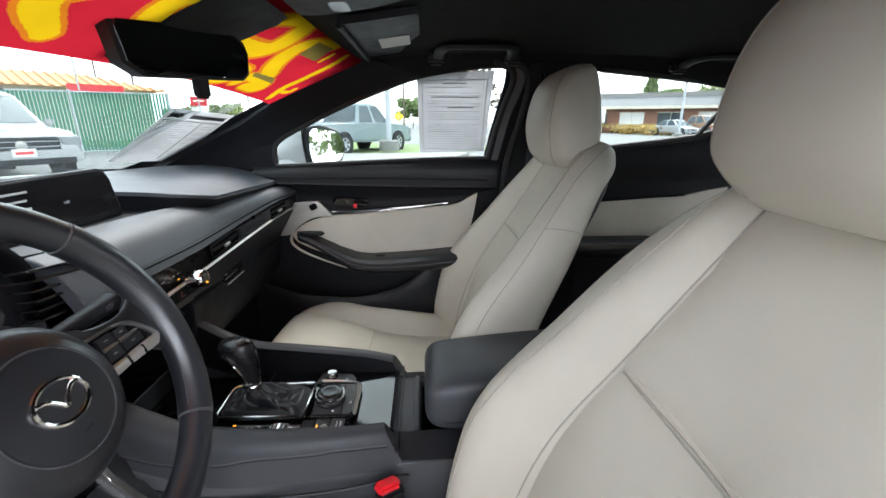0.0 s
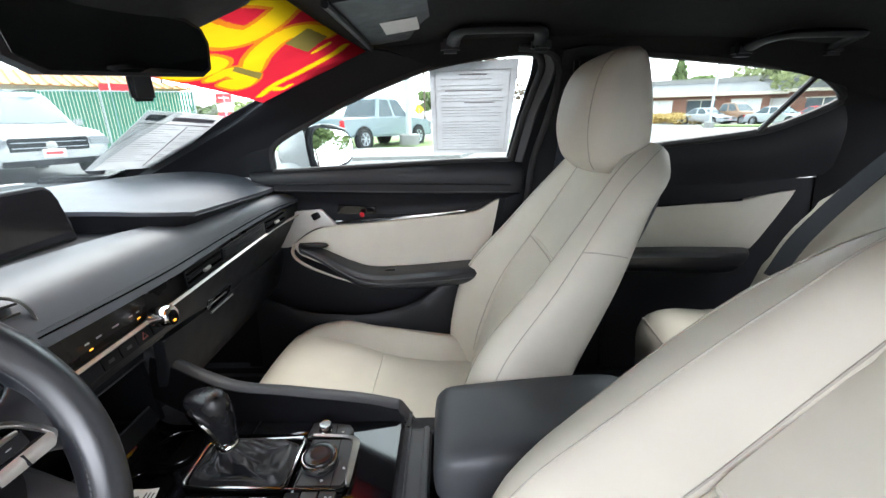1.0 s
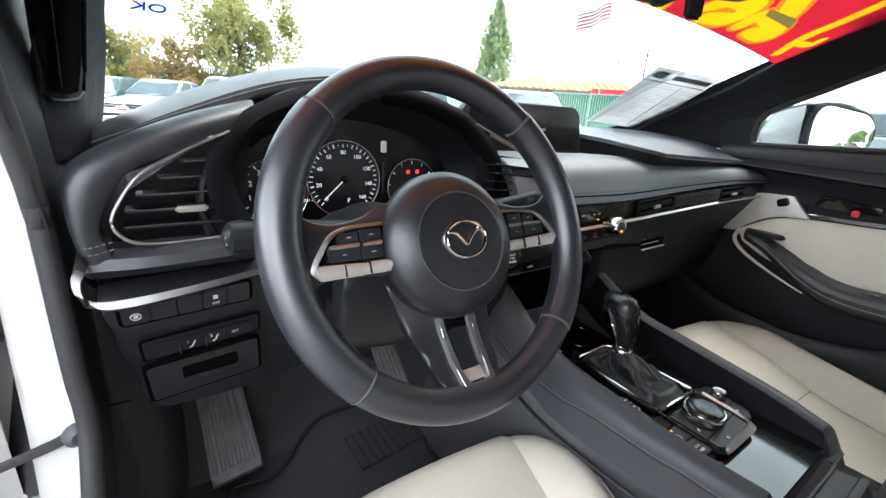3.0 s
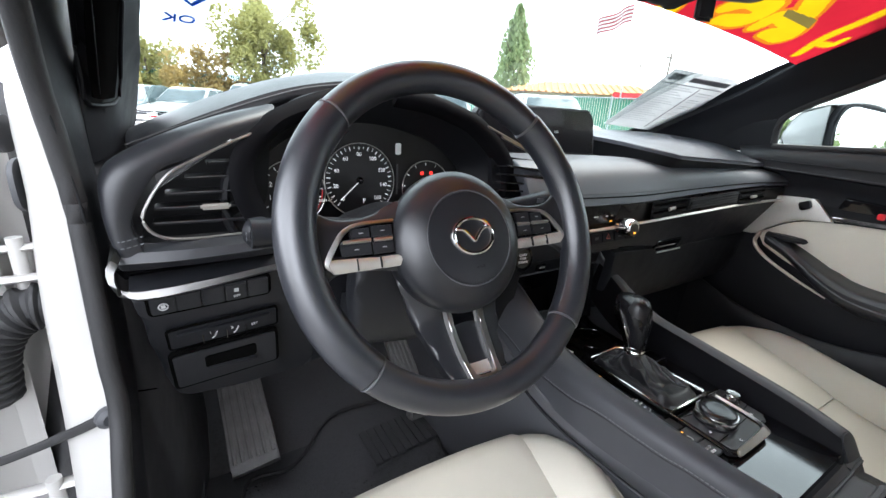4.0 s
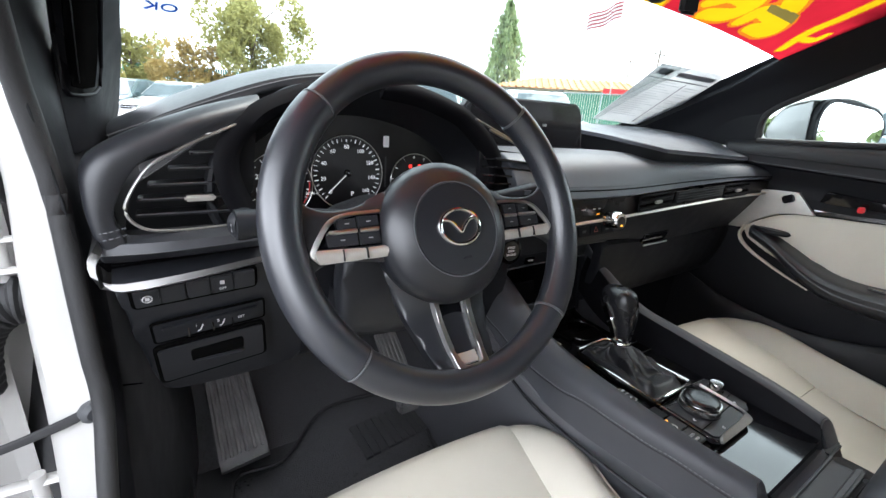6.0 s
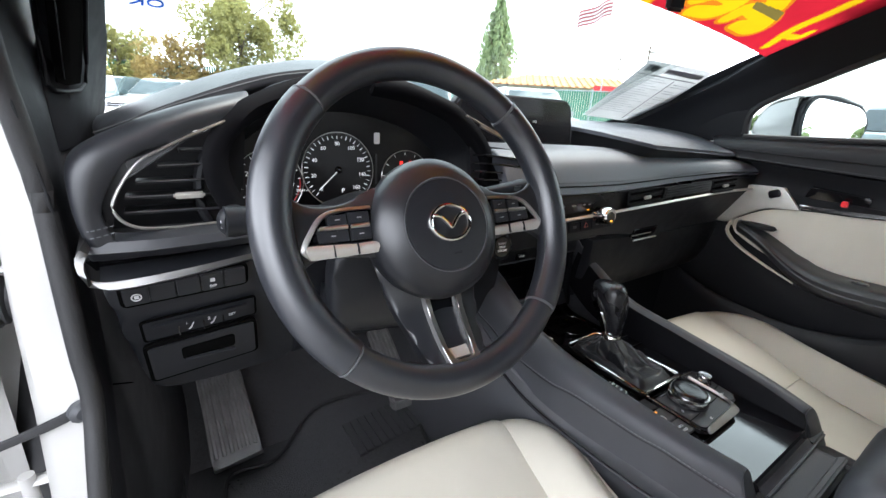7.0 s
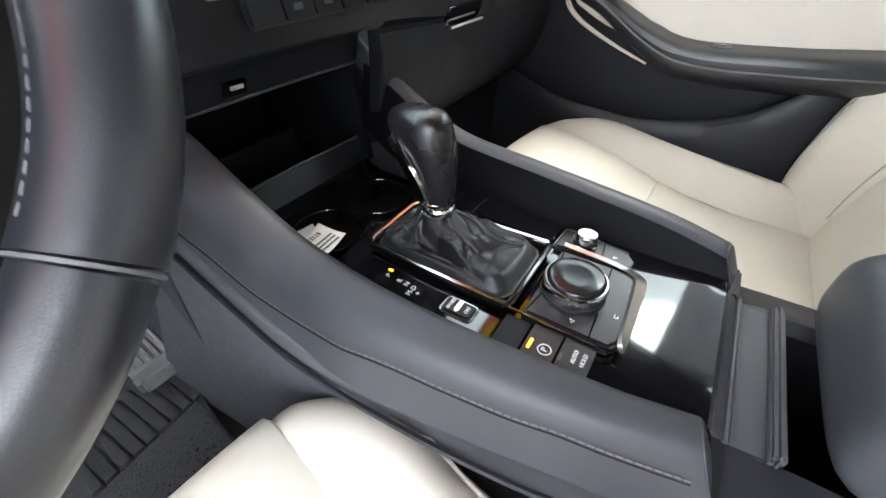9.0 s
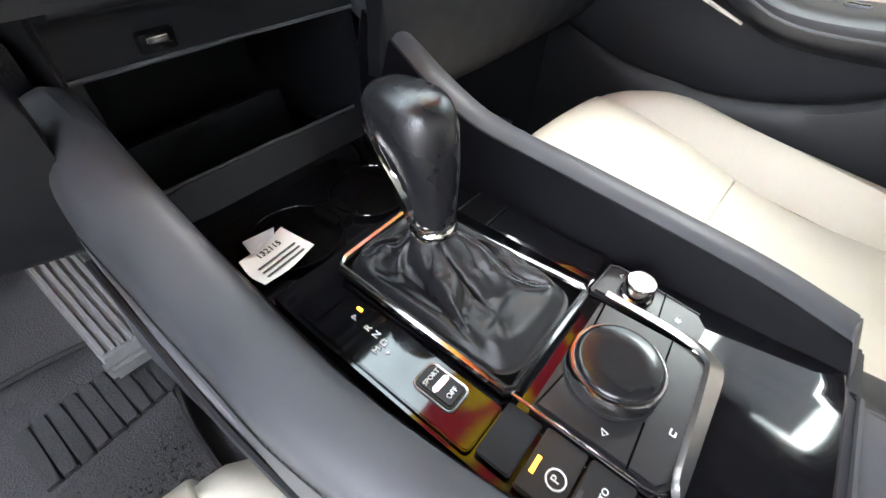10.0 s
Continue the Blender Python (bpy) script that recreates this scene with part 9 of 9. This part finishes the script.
    for s in (-1, 1):
        for k in range(count):
            a, b = (k + 0.06) / count, (k + 0.94) / count
            g = lambda f, z, l0, l1: (s * (wx(z) + 0.008), l0 + (l1 - l0) * f + (0.04 if f < 0.1 else -0.04 if f > 0.9 else 0), z)  # noqa: E731
            part("side_window", slab([[g(a, zl, yl0, yl1), g(b, zl, yl0, yl1)], [g(a, zh, yh0, yh1), g(b, zh, yh0, yh1)]], 5, 4, 0.01, 0.003, 0, side=s), M_CAR_GLASS, c)
            part("door_handle", box((0.03, 0.18, 0.03), (s * (W + 0.004), yl0 + (yl1 - yl0) * (b - 0.05) * 0.9, belt * 0.92), bevel=0.01), paint, c)
        part("door_mirror", box((0.18, 0.10, 0.14), (s * (W + 0.08), cabin[0][0] + 0.28, belt * 1.08), bevel=0.03), paint, c)
        part("headlamp", box((0.36, 0.22, 0.18 if kind != "pickup" else 0.26), (s * (W - 0.19), -L + 0.10, nose * 0.78), bevel=0.03), M_LAMP_LENS, c)
        part("tail_lamp", box((0.16, 0.10, 0.30 if kind == "pickup" else 0.16), (s * (W - 0.09), L - 0.03, belt * 0.82), bevel=0.02), M_LAMP_RED, c)
    gr = part("grille", box((W * 1.22, 0.06, nose * 0.36), (0, -L + 0.005, nose * 0.70), bevel=0.02), M_SOFT, c)
    for k in range(3):
        part("grille_bar", box((W * 1.15, 0.02, 0.014), (0, -L - 0.03, nose * (0.60 + 0.10 * k)), bevel=0.004), M_CAR_SILVER, gr)
    part("badge", lathe([(0, 0), (0.09, 0), (0.085, 0.015), (0, 0.02)], 20, frame_of((0, -L - 0.035, nose * 0.73), (1, 0, 0), (0, 0, 1))), M_CHROME, gr)
    bump_ = part("front_bumper", box((W * 1.9, 0.16, 0.26), (0, -L - 0.01, sill + 0.12), bevel=0.05), lower or paint, c)
    part("bumper_inset", box((W * 1.6, 0.04, 0.13), (0, -L - 0.085, sill + 0.05), bevel=0.02), M_SOFT, bump_)
    part("plate", box((0.34, 0.02, 0.15), (0, -L - 0.10, sill + 0.21), bevel=0.004), M_SIGN_WHITE, c)
    part("plate_bar", box((0.26, 0.006, 0.05), (0, -L - 0.112, sill + 0.21), bevel=0), M_SIGN_RED, c)
    part("rear_bumper", box((W * 1.9, 0.14, 0.22), (0, L, sill + 0.12), bevel=0.05), lower or paint, c)
    r = 0.32 if kind == "sedan" else 0.37
    for s in (-1, 1):
        for y in (-L * 0.62, L * 0.62):
            part("wheel_arch", lathe([(r * 1.22, 0), (r * 1.22, 0.012), (r * 1.05, 0.016), (0, 0.016)], 24, frame_of((s * (W - 0.012), y, r), (0, s, 0), (0, 0, 1))), M_SOFT, c)
            w = part("wheel", lathe([(0, 0), (r * 0.62, 0), (r * 0.66, 0.03), (r * 0.95, 0.02), (r, -0.03), (r, -0.18), (r * 0.9, -0.22), (0, -0.22)], 28, frame_of((s * (W + 0.012), y, r), (0, s, 0), (0, 0, 1))), M_TYRE, c)
            f = frame_of((s * (W + 0.02), y, r), (0, s, 0), (0, 0, 1))
            part("rim", lathe([(r * 0.56, 0), (r * 0.62, 0.012), (r * 0.64, 0), (r * 0.6, -0.01)], 24, f), M_CAR_SILVER, w)
            for k in range(6):
                part("rim_spoke", box((r * 0.55, r * 0.13, 0.02), f @ (Matrix.Rotation(k * math.pi / 3, 4, "Z") @ Vector((r * 0.3, 0, 0.008))), (f @ Matrix.Rotation(k * math.pi / 3, 4, "Z")).to_3x3(), bevel=0.004), M_CAR_SILVER, w)
    if kind == "pickup":
        part("bed_well", box((W * 1.7, L * 0.56, 0.02), (0, L * 0.66, belt * 1.075), bevel=0), M_SOFT, c)
        part("tailgate", box((W * 1.7, 0.05, belt * 0.42), (0, L + 0.005, belt * 0.80), bevel=0.02), paint, c)
    if kind == "suv":
        for s in (-1, 1):
            part("roof_rail", tube([(s * W * 0.70, -L * 0.1, H + 0.02), (s * W * 0.70, L * 0.3, H + 0.05), (s * W * 0.70, L * 0.7, H + 0.02)], 0.02, 6, n=10), M_SOFT, c)
    c.matrix_basis = Matrix.Translation((at[0], at[1], 0)) @ Matrix.Rotation(heading, 4, "Z")
    return c


toward = lambda dx, dy: math.atan2(dx, -dy)  # noqa: E731
FACE_US = toward(-0.5, -0.87)
car("parked_suv", "white sport utility vehicle with a dark slatted grille", 4.9, 1.95, 1.78, M_CAR_WHITE, "suv", polar(44.2, 13.4), FACE_US)
car("parked_pickup", "white full-size pickup with a bright chrome grille", 5.6, 2.0, 1.95, M_CAR_WHITE, "pickup", polar(30.5, 14.2), FACE_US)
car("parked_suv", "dark green sport utility vehicle with a yellow windscreen card", 4.7, 1.85, 1.68, M_CAR_DARK, "suv", polar(18, 16.5), FACE_US)
car("parked_suv", "white sport utility vehicle in a row by the fence", 4.6, 1.85, 1.70, M_CAR_WHITE, "suv", polar(8.3, 17.5), FACE_US)
car("parked_sedan", "white saloon with a pale card in its windscreen", 4.7, 1.83, 1.46, M_CAR_WHITE, "sedan", polar(1.5, 18.5), FACE_US)
car("parked_sedan", "dark teal saloon parked by the fence", 4.6, 1.82, 1.45, M_CAR_DARK, "sedan", polar(-3.6, 19.0), FACE_US)
d_ = polar(86.0, 16.0) - polar(75.0, 15.0)
car("parked_pickup", "blue-grey crew-cab pickup seen from behind", 5.3, 1.9, 1.83, M_CAR_BLUEGREY, "pickup", (16.45, 2.45), toward(0.85, -0.52))
car("parked_pickup", "copper and white pickup before the shops", 5.4, 1.95, 1.85, M_CAR_RUST, "pickup", polar(123.3, 47), toward(-0.95, -0.3))
car("parked_sedan", "silver saloon before the shops", 4.6, 1.8, 1.45, M_CAR_SILVER, "sedan", polar(120.8, 46), toward(-0.95, -0.3))
car("parked_sedan", "pale blue saloon before the shops", 4.6, 1.8, 1.45, M_CAR_SILVER, "sedan", polar(127.3, 44), toward(-0.95, -0.3))
car("parked_sedan", "red saloon before the shops", 4.6, 1.8, 1.45, M_CAR_RED, "sedan", polar(130.8, 48), toward(-0.95, -0.3))


def slat_fence(a, b, height, group):
    a, b = Vector(a), Vector(b)
    d = b - a
    n = int(d.length / 0.105)
    f = thing("slat_fence", a, "tall green slatted chain-link fence", "fence")
    bm = bmesh.new()
    for k in range(n):
        p = a + d * ((k + 0.5) / n)
        turn = Matrix.Rotation(math.atan2(d.y, d.x), 3, "Z")
        join(bm, box((0.078, 0.012, height - 0.08), p + Vector((0, 0, height / 2)), turn, bevel=0))
    tagged(part("slats", bm, M_FENCE, f), kind="stuff")
    for z in (height - 0.02, 0.08):
        part("rail", tube([a + Vector((0, 0, z)), b + Vector((0, 0, z))], 0.025, 6), M_POLE, f)
    for k in range(int(d.length / 3) + 1):
        p = a + d * min(1, k * 3 / d.length)
        part("post", tube([p, p + Vector((0, 0, height + 0.05))], 0.035, 8), M_POLE, f)
    back = Vector((d.y, -d.x, 0)).normalized() * -0.03
    return f


slat_fence(polar(60.3, 20.5), polar(44, 21.5), 2.2, "fence")
slat_fence(polar(44, 21.5), polar(26, 24), 2.1, "fence")
slat_fence(polar(25.5, 25.5), polar(-12, 28), 2.35, "fence")


def crown(centre, size, count, leaf, seed, shape="round"):
    """Many small leaf clumps with gaps, in one mesh."""
    rng = random.Random(seed)
    verts, faces = [], []
    lobes = [(Vector((rng.gauss(0, 0.42), rng.gauss(0, 0.42), rng.uniform(-0.55, 0.62))), rng.uniform(0.16, 0.38)) for _ in range(34)]
    for _ in range(count):
        if shape == "round":
            c, r = rng.choice(lobes)
            v = Vector((rng.gauss(0, 1), rng.gauss(0, 1), rng.gauss(0, 1))).normalized() * r * rng.uniform(0.55, 1.0)
            p = c + v
        else:
            h = rng.random() ** 0.8
            w = (0.55 + 0.45 * math.sin(h * 3.0)) * (1 - h) ** 0.6 + 0.05
            a = rng.uniform(0, 6.283)
            k = rng.uniform(0.35, 1.0) * (1 + 0.25 * math.sin(5 * a + 9 * h))
            p = Vector((math.cos(a) * w * k, math.sin(a) * w * k, h * 2 - 1))
        p = Vector((centre[0] + p.x * size[0], centre[1] + p.y * size[1], centre[2] + p.z * size[2]))
        e = leaf * rng.uniform(0.5, 1.3)
        u = Vector((rng.gauss(0, 1), rng.gauss(0, 1), rng.gauss(0, 1))).normalized()
        if shape != "round":
            u = (u * 0.5 + Vector((0, 0, 1))).normalized()
        w = u.orthogonal().normalized()
        w.rotate(Matrix.Rotation(rng.uniform(0, 6.28), 3, u))
        i = len(verts)
        verts += [p + u * e, p + w * e * 0.55, p - u * e, p - w * e * 0.55 + u.cross(w) * e * 0.3]
        faces.append((i, i + 1, i + 2, i + 3))
    me = bpy.data.meshes.new("crown")
    me.from_pydata([tuple(v) for v in verts], [], faces)
    bm = bmesh.new()
    bm.from_mesh(me)
    bpy.data.meshes.remove(me)
    return bm


def tree(at, height, spread, leaf_mat, label, seed, shape="round", count=7000, leaf=0.28, foot=0.3):
    t = thing("tree", at, label, "tree")
    rng = random.Random(seed)
    at = Vector(at)
    trunk = part("trunk", tube([at, at + Vector((0.1, 0.05, height * 0.3)), at + Vector((0.0, 0.1, height * 0.85))], 0.20 * height / 9, 8, n=10, taper=(1.0, 0.15)), M_BARK, t)
    for k in range(7):
        a = k * 2.4
        z0 = height * (0.28 + 0.07 * k)
        part("limb", tube([at + Vector((0, 0, z0)), at + Vector((math.cos(a) * spread * 0.4, math.sin(a) * spread * 0.4, z0 + height * 0.10)), at + Vector((math.cos(a) * spread * 0.8, math.sin(a) * spread * 0.8, z0 + height * 0.2))], 0.07 * height / 9, 6, n=8, taper=(1, 0.2)), M_BARK, trunk)
    part("crown", crown(at + Vector((0, 0, height * (foot + (1 - foot) / 2))), (spread, spread, height * (1 - foot) / 2), count, leaf, seed, shape), leaf_mat, t)
    return t


tree(polar(9.0, 24.6), 6.6, 2.3, M_LEAF_YELLOW, "broad tree with yellow-green autumn leaves", 3, count=9000, leaf=0.11, foot=0.08)
tree(polar(2.6, 24), 3.8, 1.9, M_LEAF_RUST, "small tree with rusty autumn leaves", 5, count=5200, leaf=0.10, foot=0.05)
tree(polar(-2.6, 26), 4.2, 1.7, M_LEAF_YELLOW, "small yellow-green tree before the fence", 7, count=4600, leaf=0.11, foot=0.1)
tree(polar(39.8, 36), 9.3, 1.9, M_LEAF_POPLAR, "tall pointed evergreen with a ragged outline", 11, "spire", 3600, 0.20, 0.05)
tree(polar(117.6, 75), 8.6, 1.7, M_LEAF_GREEN, "dark conifer behind the shops", 13, "spire", 1200, 0.4, 0.1)
tree(polar(119.6, 72), 6.2, 3.0, M_LEAF_GREEN, "round dark tree behind the shops", 15, count=3000, leaf=0.45, foot=0.3)
tree(polar(127.5, 62), 8.8, 6.0, M_LEAF_OAK, "spreading grey-green oak behind the shops", 17, count=5500, leaf=0.34, foot=0.25)
tree(polar(133, 60), 9.5, 5.0, M_LEAF_OAK, "spreading oak beside the shops", 19, count=5000, leaf=0.34, foot=0.2)
tree(polar(96.0, 60), 8.5, 3.5, M_BARK, "bare grey tree across the road", 21, count=900, leaf=0.5, foot=0.3)
tree(polar(88.5, 90), 6.5, 3.0, M_LEAF_GREEN, "distant dark tree along the road", 23, count=2200, leaf=0.5, foot=0.2)
for k, az in enumerate((62, 66, 70, 73)):
    tree(polar(az, 80 + 4 * k), 3.6 + 0.8 * (k % 2), 3.4, M_LEAF_GREEN, "low distant tree along the road", 31 + k, count=1800, leaf=0.5, foot=0.1)
# behind the viewer, seen in the mirrors
for k, (az, dist) in enumerate(((178, 30), (196, 34), (214, 38), (164, 36), (157, 30), (150, 33), (141, 40), (236, 40), (262, 42), (290, 40), (318, 40))):
    tree(polar(az, dist * 1.9), 7.5 + (k % 3), 3.4, M_LEAF_GREEN, "dark street tree across the car park", 51 + k, count=2600, leaf=0.30, foot=0.2)


def lamp_post(at, height, r, label, mat=M_POLE, arm=True):
    p = thing("lamp_post", at, label, "lamp post")
    at = Vector(at)
    part("shaft", tube([at, at + Vector((0, 0, height))], r, 10, taper=(1.0, 0.75)), mat, p)
    part("footing", lathe([(0, 0), (r * 3.4, 0), (r * 3.4, 0.35), (r * 3.0, 0.40), (0, 0.40)], 16, Matrix.Translation(at)), M_CONCRETE, p)
    if arm:
        part("lamp_head", box((0.9, 0.35, 0.15), at + Vector((0, 0, height)), bevel=0.04), M_GREY_PLASTIC, p)


lamp_post(polar(85.2, 16.2, 0.1), 7.5, 0.11, "pale square lamp post on a concrete footing")
lamp_post(polar(121.2, 37), 8.5, 0.10, "pale lamp post by the road")
for az, dist, h in ((87.3, 60, 8.5), (57.5, 55, 9.0), (68.5, 65, 9.0), (54.5, 70, 10.0)):
    u = thing("utility_pole", polar(az, dist), "thin wooden utility pole with a crossarm", "utility pole")
    part("pole", tube([polar(az, dist), polar(az, dist, h)], 0.13, 8, taper=(1, 0.7)), M_WOOD_POLE, u)
    part("crossarm", box((2.2, 0.12, 0.12), polar(az, dist, h - 0.6), bevel=0.01), M_WOOD_POLE, u)
    for s in (-1, 0, 1):
        part("insulator", box((0.08, 0.08, 0.16), polar(az, dist, h - 0.46) + Vector((s * 0.9, 0, 0)), bevel=0.02), M_GREY_PLASTIC, u)
# petrol station roof behind the fence
shop = thing("tiled_kiosk", polar(49, 34), "low building with an orange tiled hip roof", "building")
c0 = polar(48.8, 36)
turn = Matrix.Rotation(radians(-42), 4, "Z")
part("wall", box((11, 7, 3.0), c0 + Vector((0, 0, 1.5)), turn.to_3x3(), bevel=0), M_STUCCO, shop)
bm = bmesh.new()
base = [bm.verts.new((x, y, 3.0)) for x, y in ((-6.2, -4.2), (6.2, -4.2), (6.2, 4.2), (-6.2, 4.2))]
ridge = [bm.verts.new((x, 0, 4.0)) for x in (-3.0, 3.0)]
bm.faces.new(base[::-1])
bm.faces.new((base[0], base[1], ridge[1], ridge[0]))
bm.faces.new((base[2], base[3], ridge[0], ridge[1]))
bm.faces.new((base[1], base[2], ridge[1]))
bm.faces.new((base[3], base[0], ridge[0]))
bmesh.ops.transform(bm, matrix=Matrix.Translation((c0.x, c0.y, 0)) @ turn, verts=bm.verts)
roof = part("roof", bm, M_TILE, shop)
for k in range(26):
    x = -6.0 + 0.48 * k
    m = Matrix.Translation((c0.x, c0.y, 0)) @ turn
    top_x, top_y, top_z = max(-3.0, min(3.0, x)), 0.0, 4.0
    reach = 1.0 if abs(x) < 3.0 else (6.2 - abs(x)) / 3.2
    part("tile_row", tube([m @ Vector((x, -4.2, 3.02)), m @ Vector((x, -4.2 + 4.2 * reach, 3.02 + 1.0 * reach))], 0.09, 6), M_TILE, roof)
part("sign_band", box((2.6, 0.1, 0.45), c0 + turn.to_3x3() @ Vector((2.6, -4.25, 2.95)), turn.to_3x3(), bevel=0.02), M_SIGN_RED, shop)
# red pole sign
sg = thing("pole_sign", polar(63.3, 52), "red and white price sign on a post", "sign")
cs = polar(63.3, 52)
tr = Matrix.Rotation(radians(-62), 3, "Z")
part("post", tube([cs, cs + Vector((0, 0, 3.6))], 0.12, 8), M_POLE, sg)
for z, h, mt in ((3.2, 0.9, M_SIGN_RED), (2.25, 0.8, M_SIGN_WHITE), (1.5, 0.5, M_SIGN_RED)):
    part("panel", box((1.5, 0.2, h), cs + Vector((0, 0, z)), tr, bevel=0.03), mt, sg)
part("print_bar", box((1.0, 0.24, 0.16), cs + Vector((0, 0, 3.25)), tr, bevel=0), M_SIGN_WHITE, sg)
# flag on its pole
fl_ = thing("flag", polar(52.0, 30), "pale red and white striped flag on a pole", "flag")
fp = polar(52.9, 30)
part("pole", tube([fp, fp + Vector((0, 0, 9.0))], 0.05, 8, taper=(1, 0.7)), M_POLE, fl_)
side_ = Vector((-0.62, 0.78, 0))
for k in range(9):
    z0 = 7.95 - 0.10 * k
    rows_ = [[fp + side_ * (0.1 + 0.25 * i) + Vector((0, 0.10 * math.sin(i * 1.3), dz + z0 - 0.10 * i + 0.06 * math.sin(i * 1.1))) for i in range(9)] for dz in (0, -0.10)]
    part("stripe", slab(rows_, 16, 3, 0.01, 0), M_FLAG_RED if k % 2 == 0 else M_CLEAR_FILM, fl_)


# shops across the road
def shops(az, dist, w, d, wall_h, label, sign):
    b = thing("shop_building", polar(az, dist), label, "building")
    c = polar(az, dist)
    ry = radians(-az)
    m = Matrix.Translation((c.x, c.y, 0)) @ Matrix.Rotation(ry, 4, "Z")
    t3 = m.to_3x3()
    part("wall", box((w, d, wall_h), m @ Vector((0, 0, wall_h / 2)), t3, bevel=0), M_BRICK, b)
    bm = bmesh.new()
    o = [bm.verts.new(m @ Vector((x, y, wall_h - 0.1))) for x, y in ((-w / 2 - 1.2, -d / 2 - 1.2), (w / 2 + 1.2, -d / 2 - 1.2), (w / 2 + 1.2, d / 2 + 1), (-w / 2 - 1.2, d / 2 + 1))]
    i_ = [bm.verts.new(m @ Vector((x, y, wall_h + 1.2))) for x, y in ((-w / 2 + 1.2, -d / 2 + 1.2), (w / 2 - 1.2, -d / 2 + 1.2), (w / 2 - 1.2, d / 2 - 1), (-w / 2 + 1.2, d / 2 - 1))]
    bm.faces.new(o[::-1])
    bm.faces.new(i_)
    for k in range(4):
        bm.faces.new((o[k], o[(k + 1) % 4], i_[(k + 1) % 4], i_[k]))
    roof = part("roof", bm, M_SHINGLE, b)
    part("parapet", box((w - 2.2, 0.2, 0.5), m @ Vector((0, -d / 2 + 1.2, wall_h + 1.35)), t3, bevel=0.02), M_CONCRETE, roof)
    part("fascia", box((w + 2.4, 0.12, 0.3), m @ Vector((0, -d / 2 - 1.2, wall_h - 0.1)), t3, bevel=0.02), M_STUCCO, roof)
    for k in range(int(w / 4)):
        x = -w / 2 + 2 + 4 * k
        wi = part("window", box((2.6, 0.1, 1.5), m @ Vector((x, -d / 2 - 0.03, 1.5)), t3, bevel=0.01), M_SIGN_WHITE if k % 2 else M_CAR_GLASS, b)
        part("frame", box((2.8, 0.06, 0.1), m @ Vector((x, -d / 2 - 0.07, 2.3)), t3, bevel=0.01), M_STUCCO, wi)
        part("mullion", box((0.08, 0.06, 1.5), m @ Vector((x, -d / 2 - 0.09, 1.5)), t3, bevel=0.01), M_STUCCO, wi)
    if sign:
        part("sign_board", box((3.4, 0.15, 1.5), m @ Vector((-w / 2 + 1.6, -d / 2 - 2.2, 1.9)), t3, bevel=0.03), M_SIGN_WHITE, b)
        for z in (2.25, 1.6):
            part("sign_bar", box((2.5, 0.05, 0.28), m @ Vector((-w / 2 + 1.6, -d / 2 - 2.30, z)), t3, bevel=0), M_SHINGLE, b)
        for s in (-1.4, 1.4):
            part("sign_post", box((0.15, 0.12, 1.3), m @ Vector((-w / 2 + 1.6 + s, -d / 2 - 2.2, 0.65)), t3, bevel=0.01), M_STUCCO, b)


shops(118.0, 60, 16, 10, 2.9, "low brick shop with a grey shingle roof", True)
shops(130.0, 62, 19, 10, 3.1, "long brick shop with a flat parapet roof", False)
shops(108.0, 85, 22, 12, 3.2, "distant low shop along the road", False)
bushes = tagged(part("shrubs", crown(polar(117.2, 50, 0.5), (5.5, 2.5, 0.6), 900, 0.3, 77), M_LEAF_RUST, None), "low brown shrubs in a bed before the shops", "shrubs", kind="stuff")
for az, dist in ((86.6, 45),):
    ws = thing("road_sign", polar(az, dist), "yellow diamond road sign", "sign")
    part("post", tube([polar(az, dist), polar(az, dist, 1.9)], 0.05, 6), M_POLE, ws)
    part("panel", box((0.75, 0.05, 0.75), polar(az, dist, 1.7), Matrix.Rotation(radians(-az), 3, "Z") @ Matrix.Rotation(radians(45), 3, "Y"), bevel=0.01), M_SIGN_YELLOW, ws)
